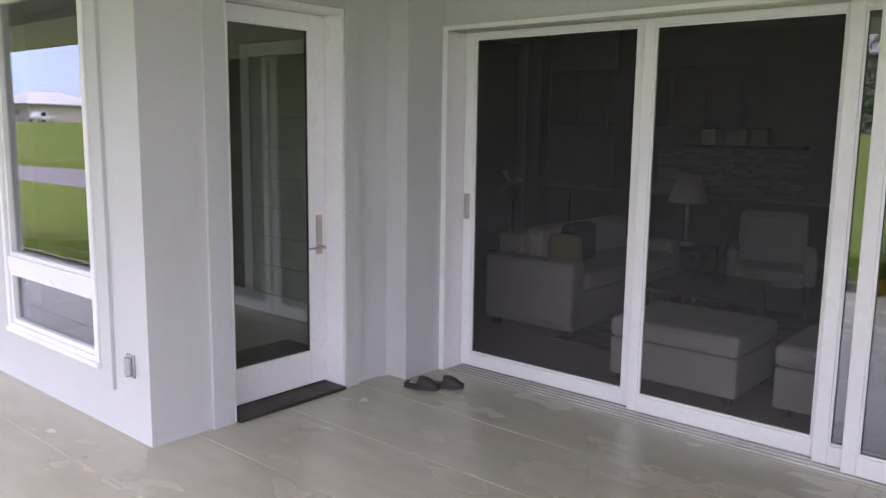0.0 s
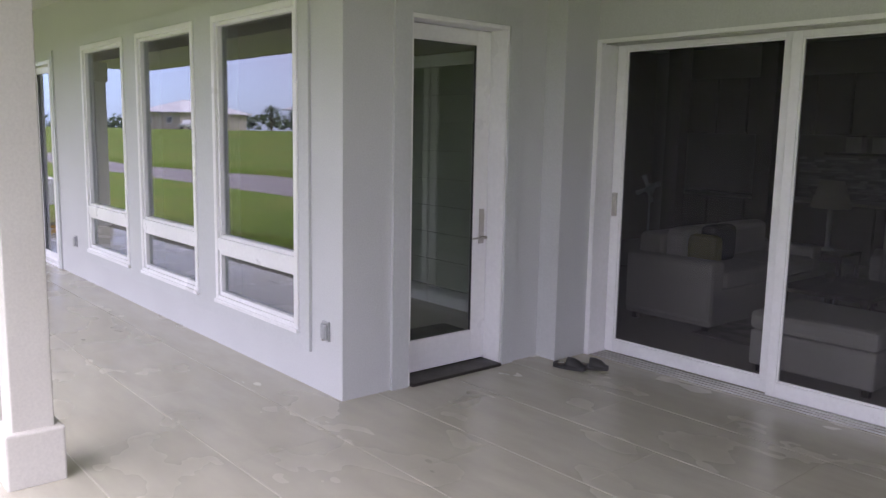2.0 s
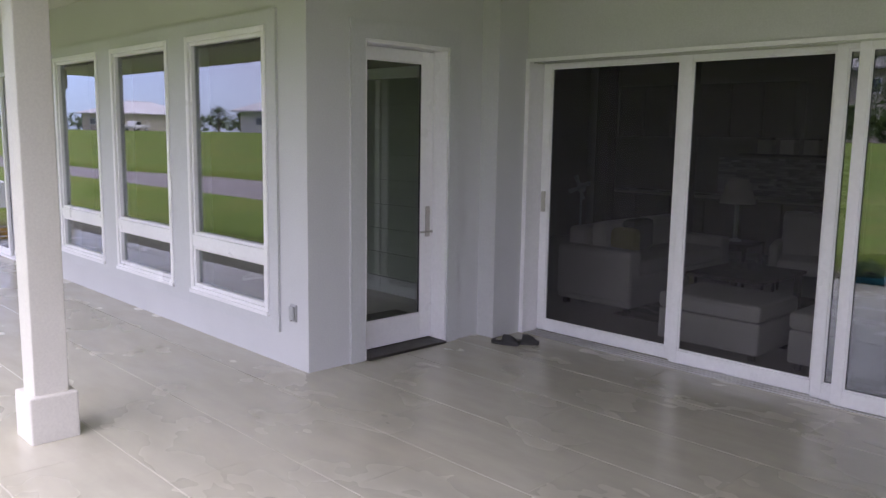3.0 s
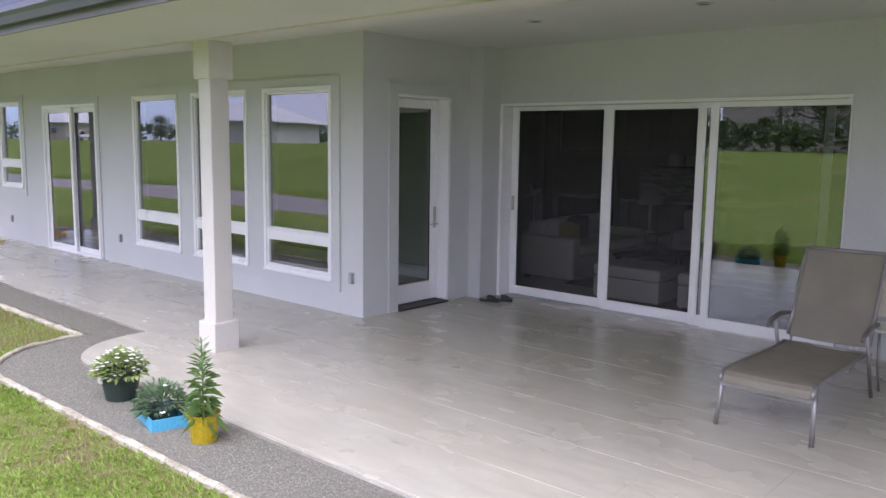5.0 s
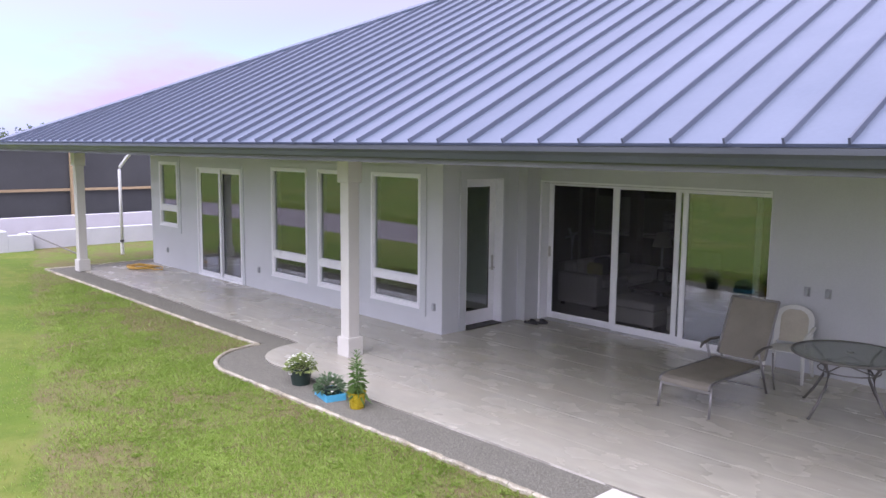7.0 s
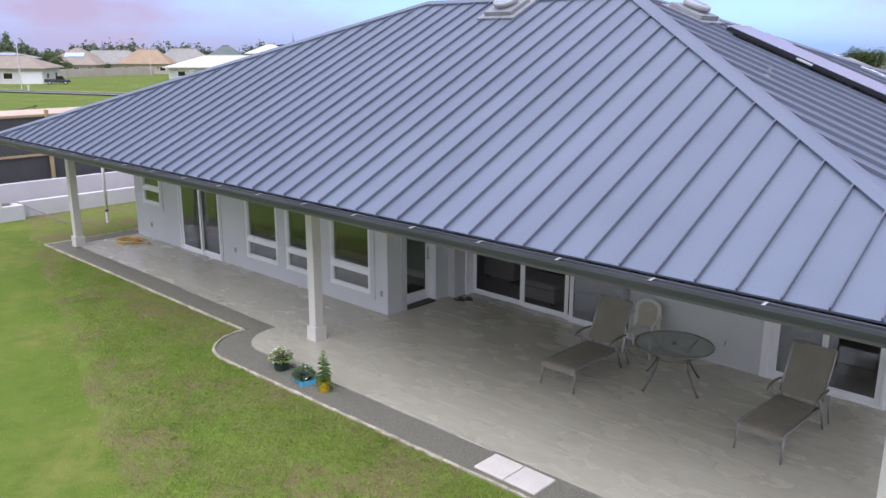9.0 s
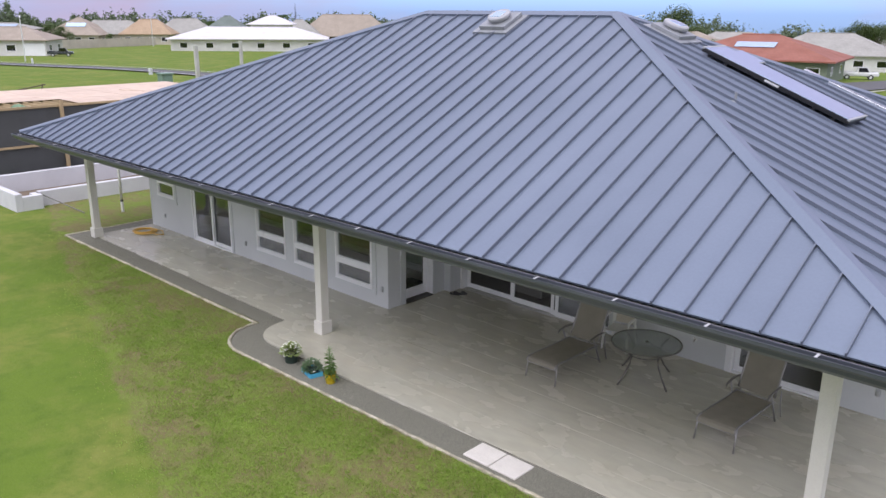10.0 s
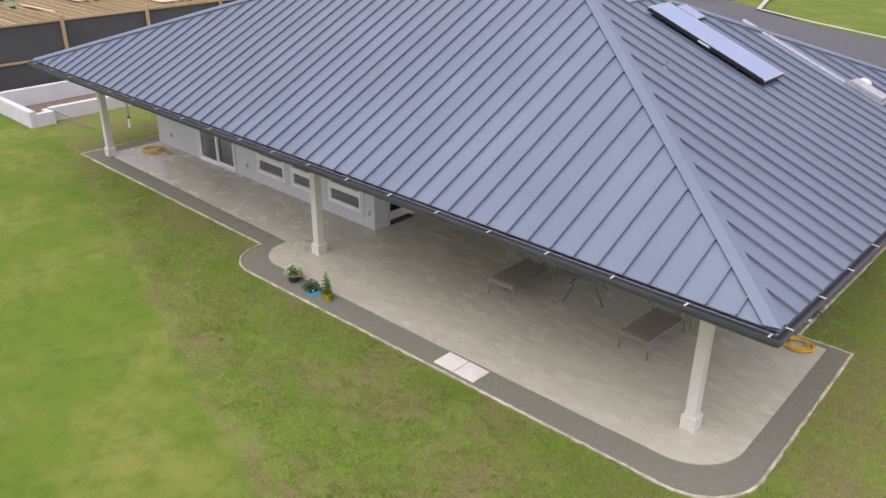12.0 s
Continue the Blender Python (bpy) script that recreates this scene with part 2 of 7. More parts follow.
def lawn_mat(name):
    """Mown lawn: smooth bright turf with pale patches, and a rougher, weedy and straw-brown belt round the house."""
    m, n, l, out = nodes_of(name)
    p = n.new("ShaderNodeBsdfPrincipled")
    v = n.new("ShaderNodeTexCoord").outputs["Object"]
    smooth_ = mixer(n, l, noise_of(n, l, v, 0.30, 6, 0.7, 0.45, 0.62), (0.098, 0.155, 0.016), (0.178, 0.190, 0.044))
    smooth_ = mixer(n, l, noise_of(n, l, v, 1.6, 6, 0.7, 0.46, 0.72), smooth_, (0.066, 0.118, 0.012))
    rough_ = mixer(n, l, noise_of(n, l, v, 0.7, 6, 0.72, 0.44, 0.57), (0.132, 0.192, 0.027), (0.178, 0.138, 0.070))
    rough_ = mixer(n, l, noise_of(n, l, v, 5.5, 6, 0.7, 0.44, 0.74), rough_, (0.125, 0.104, 0.05))
    rough_ = mixer(n, l, noise_of(n, l, v, 9.0, 4, 0.7, 0.52, 0.75), rough_, (0.17, 0.25, 0.042))
    xyz = n.new("ShaderNodeSeparateXYZ")
    l.new(v, xyz.inputs[0])

    def calc(op, a, b):
        k = n.new("ShaderNodeMath")
        k.operation = op
        for i, q in enumerate((a, b)):
            if isinstance(q, (int, float)):
                k.inputs[i].default_value = q
            else:
                l.new(q, k.inputs[i])
        return k.outputs[0]
    edge = calc("ADD", calc("ADD", xyz.outputs[1], calc("MULTIPLY", xyz.outputs[0], 0.3)), 6.2)
    edge = calc("ADD", edge, calc("MULTIPLY", noise_of(n, l, v, 0.9, 6, 0.7, 0.0, 1.0), 1.1))
    dist = n.new("ShaderNodeVectorMath")
    dist.operation = "LENGTH"
    l.new(v, dist.inputs[0])
    mask = n.new("ShaderNodeMapRange")
    mask.inputs["From Min"].default_value, mask.inputs["From Max"].default_value = 0.48, 0.62
    l.new(edge, mask.inputs[0])
    near = n.new("ShaderNodeMapRange")
    near.inputs["From Min"].default_value, near.inputs["From Max"].default_value = 26.0, 19.0
    l.new(dist.outputs["Value"], near.inputs[0])
    col = mixer(n, l, calc("MULTIPLY", mask.outputs[0], near.outputs[0]), smooth_, rough_)
    sp = noise_of(n, l, v, 42, 3, 0.6, 0.3, 0.7)
    col = mixer(n, l, calc("MULTIPLY", sp, 0.3), col, (0.175, 0.225, 0.05))
    l.new(col, p.inputs["Base Color"])
    p.inputs["Roughness"].default_value = 0.9
    p.inputs["Specular IOR Level"].default_value = 0.15
    bn = n.new("ShaderNodeBump")
    bn.inputs["Strength"].default_value, bn.inputs["Distance"].default_value = 0.4, 0.03
    l.new(noise_of(n, l, v, 14, 5, 0.7, 0.3, 0.7), bn.inputs["Height"])
    l.new(bn.outputs[0], p.inputs["Normal"])
    l.new(p.outputs[0], out.inputs[0])
    return m


STUCCO = mat("grey_stucco", (0.56, 0.57, 0.575), (0.52, 0.53, 0.535), rough=0.85, scale=0.8, fine=90, grain=0.05, bump=0.35, bscale=130, spec=0.3)
CASING = mat("grey_trim_paint", (0.53, 0.545, 0.55), (0.50, 0.515, 0.52), rough=0.6, scale=1.2, fine=60, grain=0.04, bump=0.1)
CREAM = mat("cream_column_paint", (0.595, 0.58, 0.53), (0.555, 0.535, 0.485), rough=0.6, scale=1.5, fine=70, grain=0.05, bump=0.12)
SOFFIT = mat("soffit_paint", (0.60, 0.605, 0.55), (0.565, 0.57, 0.515), rough=0.8, scale=0.7, fine=40, grain=0.04, bump=0.1)
VINYL = mat("white_vinyl", (0.80, 0.80, 0.81), (0.75, 0.75, 0.76), rough=0.35, scale=2, fine=30, grain=0.03, bump=0.03)
GASKET = mat("black_gasket", (0.025, 0.025, 0.027), rough=0.6, bump=0)
PATIO = patio_mat()
JOINT = mat("pale_joint", (0.58, 0.555, 0.48), (0.45, 0.43, 0.37), rough=0.6, scale=3.5, fine=50, grain=0.15)
GRAVEL_BED = mat("gravel_bed", (0.155, 0.15, 0.122), (0.21, 0.203, 0.163), rough=0.95, scale=40, fine=160, grain=0.5, bump=1.0, bscale=90, spec=0.2)
GRAVEL = mat("gravel_stone", (0.20, 0.195, 0.158), (0.25, 0.243, 0.198), rough=0.9, scale=30, fine=200, grain=0.2, bump=0.3, island=0.22, spec=0.25)
EDGING = mat("cream_concrete_edging", (0.50, 0.465, 0.37), (0.30, 0.265, 0.18), rough=0.9, scale=5, fine=60, grain=0.3, bump=0.6, bscale=60, rand=0.16)
PAVER = mat("white_paver", (0.70, 0.66, 0.61), (0.62, 0.58, 0.53), rough=0.8, scale=4, fine=80, grain=0.1, bump=0.3, rand=0.04)
LAWN = lawn_mat("lawn_turf")
BLADE = leaf_mat("grass_blade", (0.25, 0.385, 0.048), (0.37, 0.47, 0.115))
DRYBLADE = leaf_mat("dry_grass_blade", (0.36, 0.31, 0.16), (0.27, 0.225, 0.11))
ROOF = mat("blue_grey_metal_roof", (0.167, 0.199, 0.260), (0.148, 0.178, 0.236), rough=0.42, metal=0.35, scale=0.5, fine=25, grain=0.03, bump=0.02, bscale=15, rand=0.035, rvar=0.06)
RIB = mat("roof_seam", (0.15, 0.17, 0.218), rough=0.42, metal=0.35, scale=0.5, grain=0.03, bump=0)
GUTTER = mat("dark_grey_gutter", (0.075, 0.083, 0.10), (0.095, 0.103, 0.12), rough=0.4, metal=0.3, scale=1, grain=0.06, bump=0.03)
CLIP = mat("gutter_hanger_metal", (0.75, 0.75, 0.74), rough=0.35, metal=0.6, bump=0)
FASCIA = mat("grey_fascia_paint", (0.17, 0.17, 0.175), (0.15, 0.15, 0.155), rough=0.55, scale=1, grain=0.04, bump=0.05)
GLASS = glass_mat("window_glass", (0.60, 0.63, 0.61), 0.16)
DOORGLASS = glass_mat("door_glass", (0.90, 0.93, 0.89), 0.07)
CLEAR = glass_mat("clear_glass", (0.84, 0.88, 0.86), 0.04)
PEBBLE = mesh_mat("pebbled_glass", (0.30, 0.33, 0.31), 0.50)
SCREEN = mesh_mat("insect_mesh", (0.063, 0.063, 0.064), 0.68)
STEEL = mat("brushed_steel", (0.52, 0.50, 0.46), rough=0.35, metal=0.9, scale=10, grain=0.05, bump=0.05)
GREYBOX = mat("grey_outlet_cover", (0.40, 0.41, 0.42), rough=0.4, metal=0.3, bump=0.05)
SILL = mat("dark_bronze_sill", (0.05, 0.046, 0.04), rough=0.5, metal=0.4)
TRACK = mat("track_aluminium", (0.55, 0.55, 0.54), rough=0.4, metal=0.7, bump=0.03)
SLING = mat("taupe_sling_fabric", (0.24, 0.22, 0.178), (0.21, 0.19, 0.153), rough=0.85, scale=4, fine=300, grain=0.18, bump=0.3, bscale=400, spec=0.25)
LOUNGEMETAL = mat("champagne_metal", (0.30, 0.29, 0.28), rough=0.4, metal=0.6, grain=0.05, bump=0.03)
TABLEMETAL = mat("dark_bronze_metal", (0.19, 0.18, 0.165), rough=0.45, metal=0.5, grain=0.08, bump=0.1)
RESIN = mat("white_resin", (0.75, 0.75, 0.72), (0.68, 0.68, 0.64), rough=0.45, scale=4, grain=0.04, bump=0.05)
RUBBER = mat("black_rubber", (0.03, 0.03, 0.032), (0.045, 0.044, 0.043), rough=0.7, grain=0.15, bump=0.2)
INSOLE = mat("taupe_insole", (0.14, 0.12, 0.095), rough=0.8, grain=0.1, bump=0.2)
PALE = mat("pale_mark", (0.7, 0.68, 0.64), rough=0.6, bump=0)
HOSE = mat("yellow_hose", (0.62, 0.36, 0.035), (0.52, 0.30, 0.03), rough=0.45, grain=0.05, bump=0.03)
DARKHOSE = mat("dark_hose", (0.06, 0.05, 0.045), rough=0.5, bump=0.03)
POTGREEN = mat("dark_green_pot", (0.025, 0.045, 0.035), rough=0.5, grain=0.08, bump=0.05)
POTYELLOW = mat("yellow_foil", (0.55, 0.42, 0.02), (0.45, 0.33, 0.015), rough=0.28, metal=0.35, scale=15, bump=0.6, bscale=35)
TRAY = mat("blue_plastic_tray", (0.09, 0.42, 0.62), (0.07, 0.36, 0.55), rough=0.45, bump=0.05)
SOIL = mat("potting_soil", (0.035, 0.026, 0.02), rough=0.95, scale=30, grain=0.4, bump=0.8)
LEAF_A = leaf_mat("lime_leaf", (0.26, 0.36, 0.09), (0.52, 0.58, 0.28))
LEAF_B = leaf_mat("dark_green_leaf", (0.14, 0.23, 0.11), (0.24, 0.34, 0.19))
LEAF_C = leaf_mat("mid_green_leaf", (0.13, 0.24, 0.06), (0.22, 0.34, 0.11))
PETAL = mat("white_petal", (0.88, 0.87, 0.80), rough=0.6, bump=0)
TREE_LEAF = leaf_mat("tree_leaf", (0.085, 0.13, 0.04), (0.15, 0.20, 0.07))
# tree leaf made paler and greyer: the haze of distance is painted in
HAZED_LEAF = leaf_mat("hazed_wood_leaf", (0.12, 0.165, 0.085), (0.19, 0.235, 0.13))
PALM_LEAF = leaf_mat("palm_leaf", (0.07, 0.12, 0.035), (0.12, 0.17, 0.05))
BARK = mat("bark", (0.13, 0.10, 0.075), (0.09, 0.07, 0.05), rough=0.95, scale=4, grain=0.25, bump=0.8, bscale=20)
TIMBER = mat("fresh_timber", (0.42, 0.31, 0.18), (0.36, 0.26, 0.15), rough=0.8, scale=3, fine=40, grain=0.15, bump=0.2, rand=0.12, stretch=(1, 6, 6))
PLY = mat("plywood_sheet", (0.57, 0.445, 0.355), (0.50, 0.385, 0.30), rough=0.8, scale=1.5, fine=20, grain=0.08, bump=0.1, rand=0.07)
CLOTH = mat("black_shade_cloth", (0.052, 0.053, 0.055), (0.072, 0.073, 0.075), rough=0.8, scale=1.5, fine=80, grain=0.15, bump=0.25, bscale=6)
WHITEWALL = mat("white_block_wall", (0.60, 0.595, 0.62), (0.53, 0.525, 0.55), rough=0.85, scale=1.2, fine=40, grain=0.06, bump=0.25)
DIRT = mat("bare_soil", (0.13, 0.095, 0.065), (0.17, 0.13, 0.09), rough=0.95, scale=4, grain=0.3, bump=0.8, bscale=15)
PVC = mat("white_pvc", (0.72, 0.72, 0.70), (0.66, 0.66, 0.63), rough=0.4, bump=0.02)
ASPHALT = mat("asphalt", (0.075, 0.075, 0.08), (0.095, 0.093, 0.095), rough=0.9, scale=0.3, fine=6, grain=0.12, bump=0.2, bscale=40)
KERB = mat("kerb_concrete", (0.45, 0.44, 0.41), rough=0.85, scale=0.6, grain=0.1)
WATER = mat("still_water", (0.22, 0.19, 0.185), rough=0.45, spec=0.12, scale=0.4, bump=0.05, bscale=4, rvar=0.02)
PVGLASS = mat("collector_glass", (0.46, 0.62, 0.80), (0.50, 0.66, 0.84), rough=0.14, metal=0.85, scale=1, grain=0.03, bump=0.01, coat=0.5, rvar=0.03)
BLACKFRAME = mat("black_anodised_frame", (0.03, 0.03, 0.033), rough=0.4, metal=0.5, bump=0)
DOME = mat("white_dome", (0.60, 0.61, 0.62), rough=0.3, spec=0.6, bump=0.02)
FLASH = mat("bright_flashing", (0.72, 0.73, 0.76), rough=0.25, metal=0.8, scale=2, grain=0.04, bump=0.05)
ROOMWALL = mat("room_wall_paint", (0.26, 0.24, 0.205), (0.24, 0.22, 0.19), rough=0.85, scale=1, grain=0.04, bump=0.1)
DARKWOOD = mat("dark_stained_wood", (0.05, 0.032, 0.02), (0.035, 0.022, 0.014), rough=0.45, scale=2, fine=30, grain=0.2, stretch=(6, 6, 1))
ROOMFLOOR = mat("room_floor_tile", (0.42, 0.38, 0.32), (0.37, 0.33, 0.275), rough=0.35, scale=1.5, grain=0.08, bump=0.05)
SOFA = mat("pale_grey_upholstery", (0.62, 0.60, 0.56), (0.57, 0.55, 0.51), rough=0.95, scale=6, fine=200, grain=0.12, bump=0.3, bscale=300, spec=0.2)
CUSHION = mat("olive_cushion", (0.34, 0.32, 0.12), rough=0.95, fine=200, grain=0.1, bump=0.3)
DARKCUSHION = mat("charcoal_cushion", (0.07, 0.07, 0.07), rough=0.95, fine=200, bump=0.3)
SHADE = mat("linen_lampshade", (0.62, 0.58, 0.50), rough=0.9, fine=150, grain=0.06, bump=0.2)
RUG = mat("patterned_rug", (0.38, 0.35, 0.30), (0.10, 0.09, 0.08), rough=0.98, scale=5, fine=150, grain=0.15, bump=0.5)
MOSAIC = mat("mosaic_tile", (0.30, 0.29, 0.27), (0.45, 0.44, 0.42), rough=0.15, scale=20, rand=0.45, bump=0.02)
SAGEBOARD = mat("sage_wall_board", (0.52, 0.545, 0.47), (0.48, 0.505, 0.435), rough=0.7, scale=1, grain=0.05, bump=0.05, rand=0.04)


# ---- building helpers ----
def finish(bm, name, material, smooth=False):
    bmesh.ops.recalc_face_normals(bm, faces=bm.faces)
    me = bpy.data.meshes.new(name)
    bm.to_mesh(me)
    bm.free()
    me.materials.append(material)
    if smooth:
        me.shade_smooth()
    return me


def part(name, bm, material, parent, label="", smooth=False):
    ob = new(name, finish(bm, name, material, smooth))
    ob.parent = parent
    if label:
        tagged(ob, label)
    return ob


def solid(name, bm, material, label="", category="", group="", kind="", smooth=False):
    return tagged(new(name, finish(bm, name, material, smooth)), label, category, group, kind)


def empty(name, label, category, group="", kind="", at=None):
    ob = new(name)
    ob.empty_display_size = 0.1
    if at is not None:
        ob.matrix_world = at
    return tagged(ob, label, category, group, kind)


def B():
    return bmesh.new()


def box(bm, x0, y0, z0, x1, y1, z1, bevel=0.0):
    r = bmesh.ops.create_cube(bm, size=1)
    bmesh.ops.transform(bm, matrix=Matrix.Translation(((x0 + x1) / 2, (y0 + y1) / 2, (z0 + z1) / 2)) @ Matrix.Diagonal((abs(x1 - x0), abs(y1 - y0), abs(z1 - z0), 1)), verts=r["verts"])
    if bevel:
        es = list({e for v in r["verts"] for e in v.link_edges})
        bmesh.ops.bevel(bm, geom=es, offset=bevel, segments=2, profile=0.5, affect="EDGES")
    return bm


def bx(x0, y0, z0, x1, y1, z1, bevel=0.0):
    return box(B(), x0, y0, z0, x1, y1, z1, bevel)


def rod(bm, a, b, r0, r1=None, segs=10):
    a, b = Vector(a), Vector(b)
    d = b - a
    m = Matrix.Translation((a + b) / 2) @ d.to_track_quat("Z", "Y").to_matrix().to_4x4()
    bmesh.ops.create_cone(bm, cap_ends=True, segments=segs, radius1=r0, radius2=r0 if r1 is None else r1, depth=d.length, matrix=m)
    return bm


def tube(bm, pts, r, segs=8, closed=False):
    """A round tube along points."""
    pts = [Vector(p) for p in pts]
    rings, n = [], len(pts)
    up = Vector((0, 0, 1))
    for i, p in enumerate(pts):
        if closed:
            d = pts[(i + 1) % n] - pts[i - 1]
        else:
            d = pts[min(i + 1, n - 1)] - pts[max(i - 1, 0)]
        d.normalize()
        s = d.cross(up)
        if s.length < 0.05:
            s = d.cross(Vector((1, 0, 0)))
        s.normalize()
        t = s.cross(d)
        rr = r[i] if isinstance(r, (list, tuple)) else r
        rings.append([bm.verts.new(p + rr * (math.cos(2 * math.pi * k / segs) * s + math.sin(2 * math.pi * k / segs) * t)) for k in range(segs)])
    for i in range(n if closed else n - 1):
        a, b = rings[i], rings[(i + 1) % n]
        for k in range(segs):
            bm.faces.new((a[k], a[(k + 1) % segs], b[(k + 1) % segs], b[k]))
    if not closed:
        bm.faces.new(rings[0])
        bm.faces.new(rings[-1])
    return bm


def lathe(bm, profile, at=(0, 0, 0), segs=24):
    """A turned form from (radius, height) pairs."""
    rings = []
    for r, z in profile:
        rings.append([bm.verts.new((at[0] + max(r, 1e-4) * math.cos(2 * math.pi * k / segs), at[1] + max(r, 1e-4) * math.sin(2 * math.pi * k / segs), at[2] + z)) for k in range(segs)])
    for a, b in zip(rings, rings[1:]):
        for k in range(segs):
            bm.faces.new((a[k], a[(k + 1) % segs], b[(k + 1) % segs], b[k]))
    bm.faces.new(rings[0])
    bm.faces.new(rings[-1])
    return bm


def prism(bm, poly, z0, z1):
    """An upright prism over a plan polygon."""
    lo = [bm.verts.new((x, y, z0)) for x, y in poly]
    hi = [bm.verts.new((x, y, z1)) for x, y in poly]
    n = len(poly)
    for i in range(n):
        bm.faces.new((lo[i], lo[(i + 1) % n], hi[(i + 1) % n], hi[i]))
    top = bm.faces.new(hi)
    top.normal_update()
    bmesh.ops.triangulate(bm, faces=[top])
    return bm


def rounded(corners, step=9.0):
    """A plan outline from (x, y, radius) corners."""
    out, n = [], len(corners)
    for i, (x, y, r) in enumerate(corners):
        p = Vector((x, y))
        if r <= 0:
            out.append((x, y))
            continue
        a = (Vector(corners[i - 1][:2]) - p).normalized()
        b = (Vector(corners[(i + 1) % n][:2]) - p).normalized()
        half = a.angle(b) / 2
        d = r / math.tan(half)
        c = p + (a + b).normalized() * (r / math.sin(half))
        s, e = p + a * d - c, p + b * d - c
        sweep = math.atan2(s.x * e.y - s.y * e.x, s.dot(e))
        k = max(3, int(abs(math.degrees(sweep)) / step))
        for j in range(k + 1):
            q = Matrix.Rotation(sweep * j / k, 2) @ s
            out.append((c.x + q.x, c.y + q.y))
    return out


def clip_rect(poly, x0, y0, x1, y1):
    """The part of a plan polygon inside a rectangle."""
    for axis, limit, sign in ((0, x0, 1), (0, x1, -1), (1, y0, 1), (1, y1, -1)):
        out = []
        for i, q in enumerate(poly):
            p = poly[i - 1]
            inside_p, inside_q = sign * (p[axis] - limit) >= 0, sign * (q[axis] - limit) >= 0
            if inside_p != inside_q:
                t = (limit - p[axis]) / (q[axis] - p[axis])
                out.append((p[0] + t * (q[0] - p[0]), p[1] + t * (q[1] - p[1])))
            if inside_q:
                out.append(q)
        poly = out
        if not poly:
            return []
    tidy = []
    for q in poly:
        if not tidy or math.dist(q, tidy[-1]) > 1e-4:
            tidy.append(q)
    if len(tidy) > 2 and math.dist(tidy[0], tidy[-1]) < 1e-4:
        tidy.pop()
    return tidy if len(tidy) > 2 else []


def wall_boxes(bm, u0, u1, z0, z1, v0, v1, holes, along="x"):
    """A wall from u0 to u1 with openings (ua, ub, za, zb), v0 to v1 thick."""
    def put(a, b, c, d):
        if b - a > 1e-4 and d - c > 1e-4:
            if along == "x":
                box(bm, a, v0, c, b, v1, d)
            else:
                box(bm, v0, a, c, v1, b, d)
    u = u0
    for a, b, c, d in sorted(holes):
        put(u, a, z0, z1)
        put(a, b, z0, c)
        put(a, b, d, z1)
        u = b
    put(u, u1, z0, z1)
    return bm


def sm(t):
    t = min(max(t, 0.0), 1.0)
    return t * t * (3 - 2 * t)


def land(x, y):
    """Height of the land: level round the house, falling away to the north and west, a stream and a bank to the south."""
    r = math.hypot(x, y - 4) + 1e-6
    d = max(0.0, min(r - 22, 230.0))
    k = 0.0105 + 0.0165 * min(1.0, max(0.0, 1 + x / r))
    z = -0.04 - k * d * sm((y + 6) / 34) + 1.7 * sm((-14.0 - y) / 26)
    bed = sm((x + 70) / 10) * sm((-4.5 - x) / 4)
    z -= 0.5 * bed * sm((-8.3 - y) / 0.8) * sm((y + 14.4 + 0.9 * math.sin(x * 0.19)) / 0.8)
    z -= 0.062 * max(0.0, r - 262)
    return z


# ---- ground ----
def ground():
    def axis(c, near, far, n):
        t = np.linspace(-1, 1, n)
        return c + near * t * 2 + np.sign(t) * (far - 2 * near) * np.abs(t) ** 4.5
    xs = axis(-2, 22, 1500, 231)
    ys = axis(-4, 16, 1500, 261)
    verts = [(x, y, land(x, y)) for y in ys for x in xs]
    w = len(xs)
    faces = [(j * w + i, j * w + i + 1, (j + 1) * w + i + 1, (j + 1) * w + i) for j in range(len(ys) - 1) for i in range(w - 1)]
    me = bpy.data.meshes.new("ground")
    me.from_pydata(verts, [], faces)
    me.materials.append(LAWN)
    me.shade_smooth()
    tagged(new("ground", me), "mown green lawn with dry brownish patches", "lawn", kind="structure")


ground()
bm = B()
box(bm, -70, -15.2, -0.5, -5.6, -8.4, -0.27)
solid("water", bm, WATER, "still narrow stream beyond the lawn", "water", kind="structure")

OUTER = rounded([(-11.65, 9, 0), (-11.65, -2.5, 0), (-1.52, -2.58, 0), (-1.5, -3.72, 1.05), (11.52, -3.50, 1.15), (11.28, 2.52, 0), (10.22, 2.5, 0), (10.2, 12.6, 0), (9.0, 12.6, 0), (9.0, 9, 0)])
CONCRETE = rounded([(-10.98, 0.1, 0), (-10.98, -1.88, 0), (-1.13, -2.03, 0), (-1.08, -3.03, 0.85), (10.98, -2.86, 1.0), (10.82, 2.3, 0), (9.9, 2.3, 0), (9.9, 2.45, 0), (-0.1, 2.45, 0), (-0.1, 0.1, 0)])


def shifted(poly, d):
    """The outline moved inwards by d (counter-clockwise outlines)."""
    out, n = [], len(poly)
    for i in range(n):
        p0, p, p1 = Vector(poly[i - 1]), Vector(poly[i]), Vector(poly[(i + 1) % n])
        a, b = (p - p0).normalized(), (p1 - p).normalized()
        na, nb = Vector((-a.y, a.x)), Vector((-b.y, b.x))
        m = (na + nb)
        m = m / max(m.length_squared, 0.4) * 2 if m.length > 1e-6 else na
        out.append(tuple(p + m * d * 1.0))
    return out


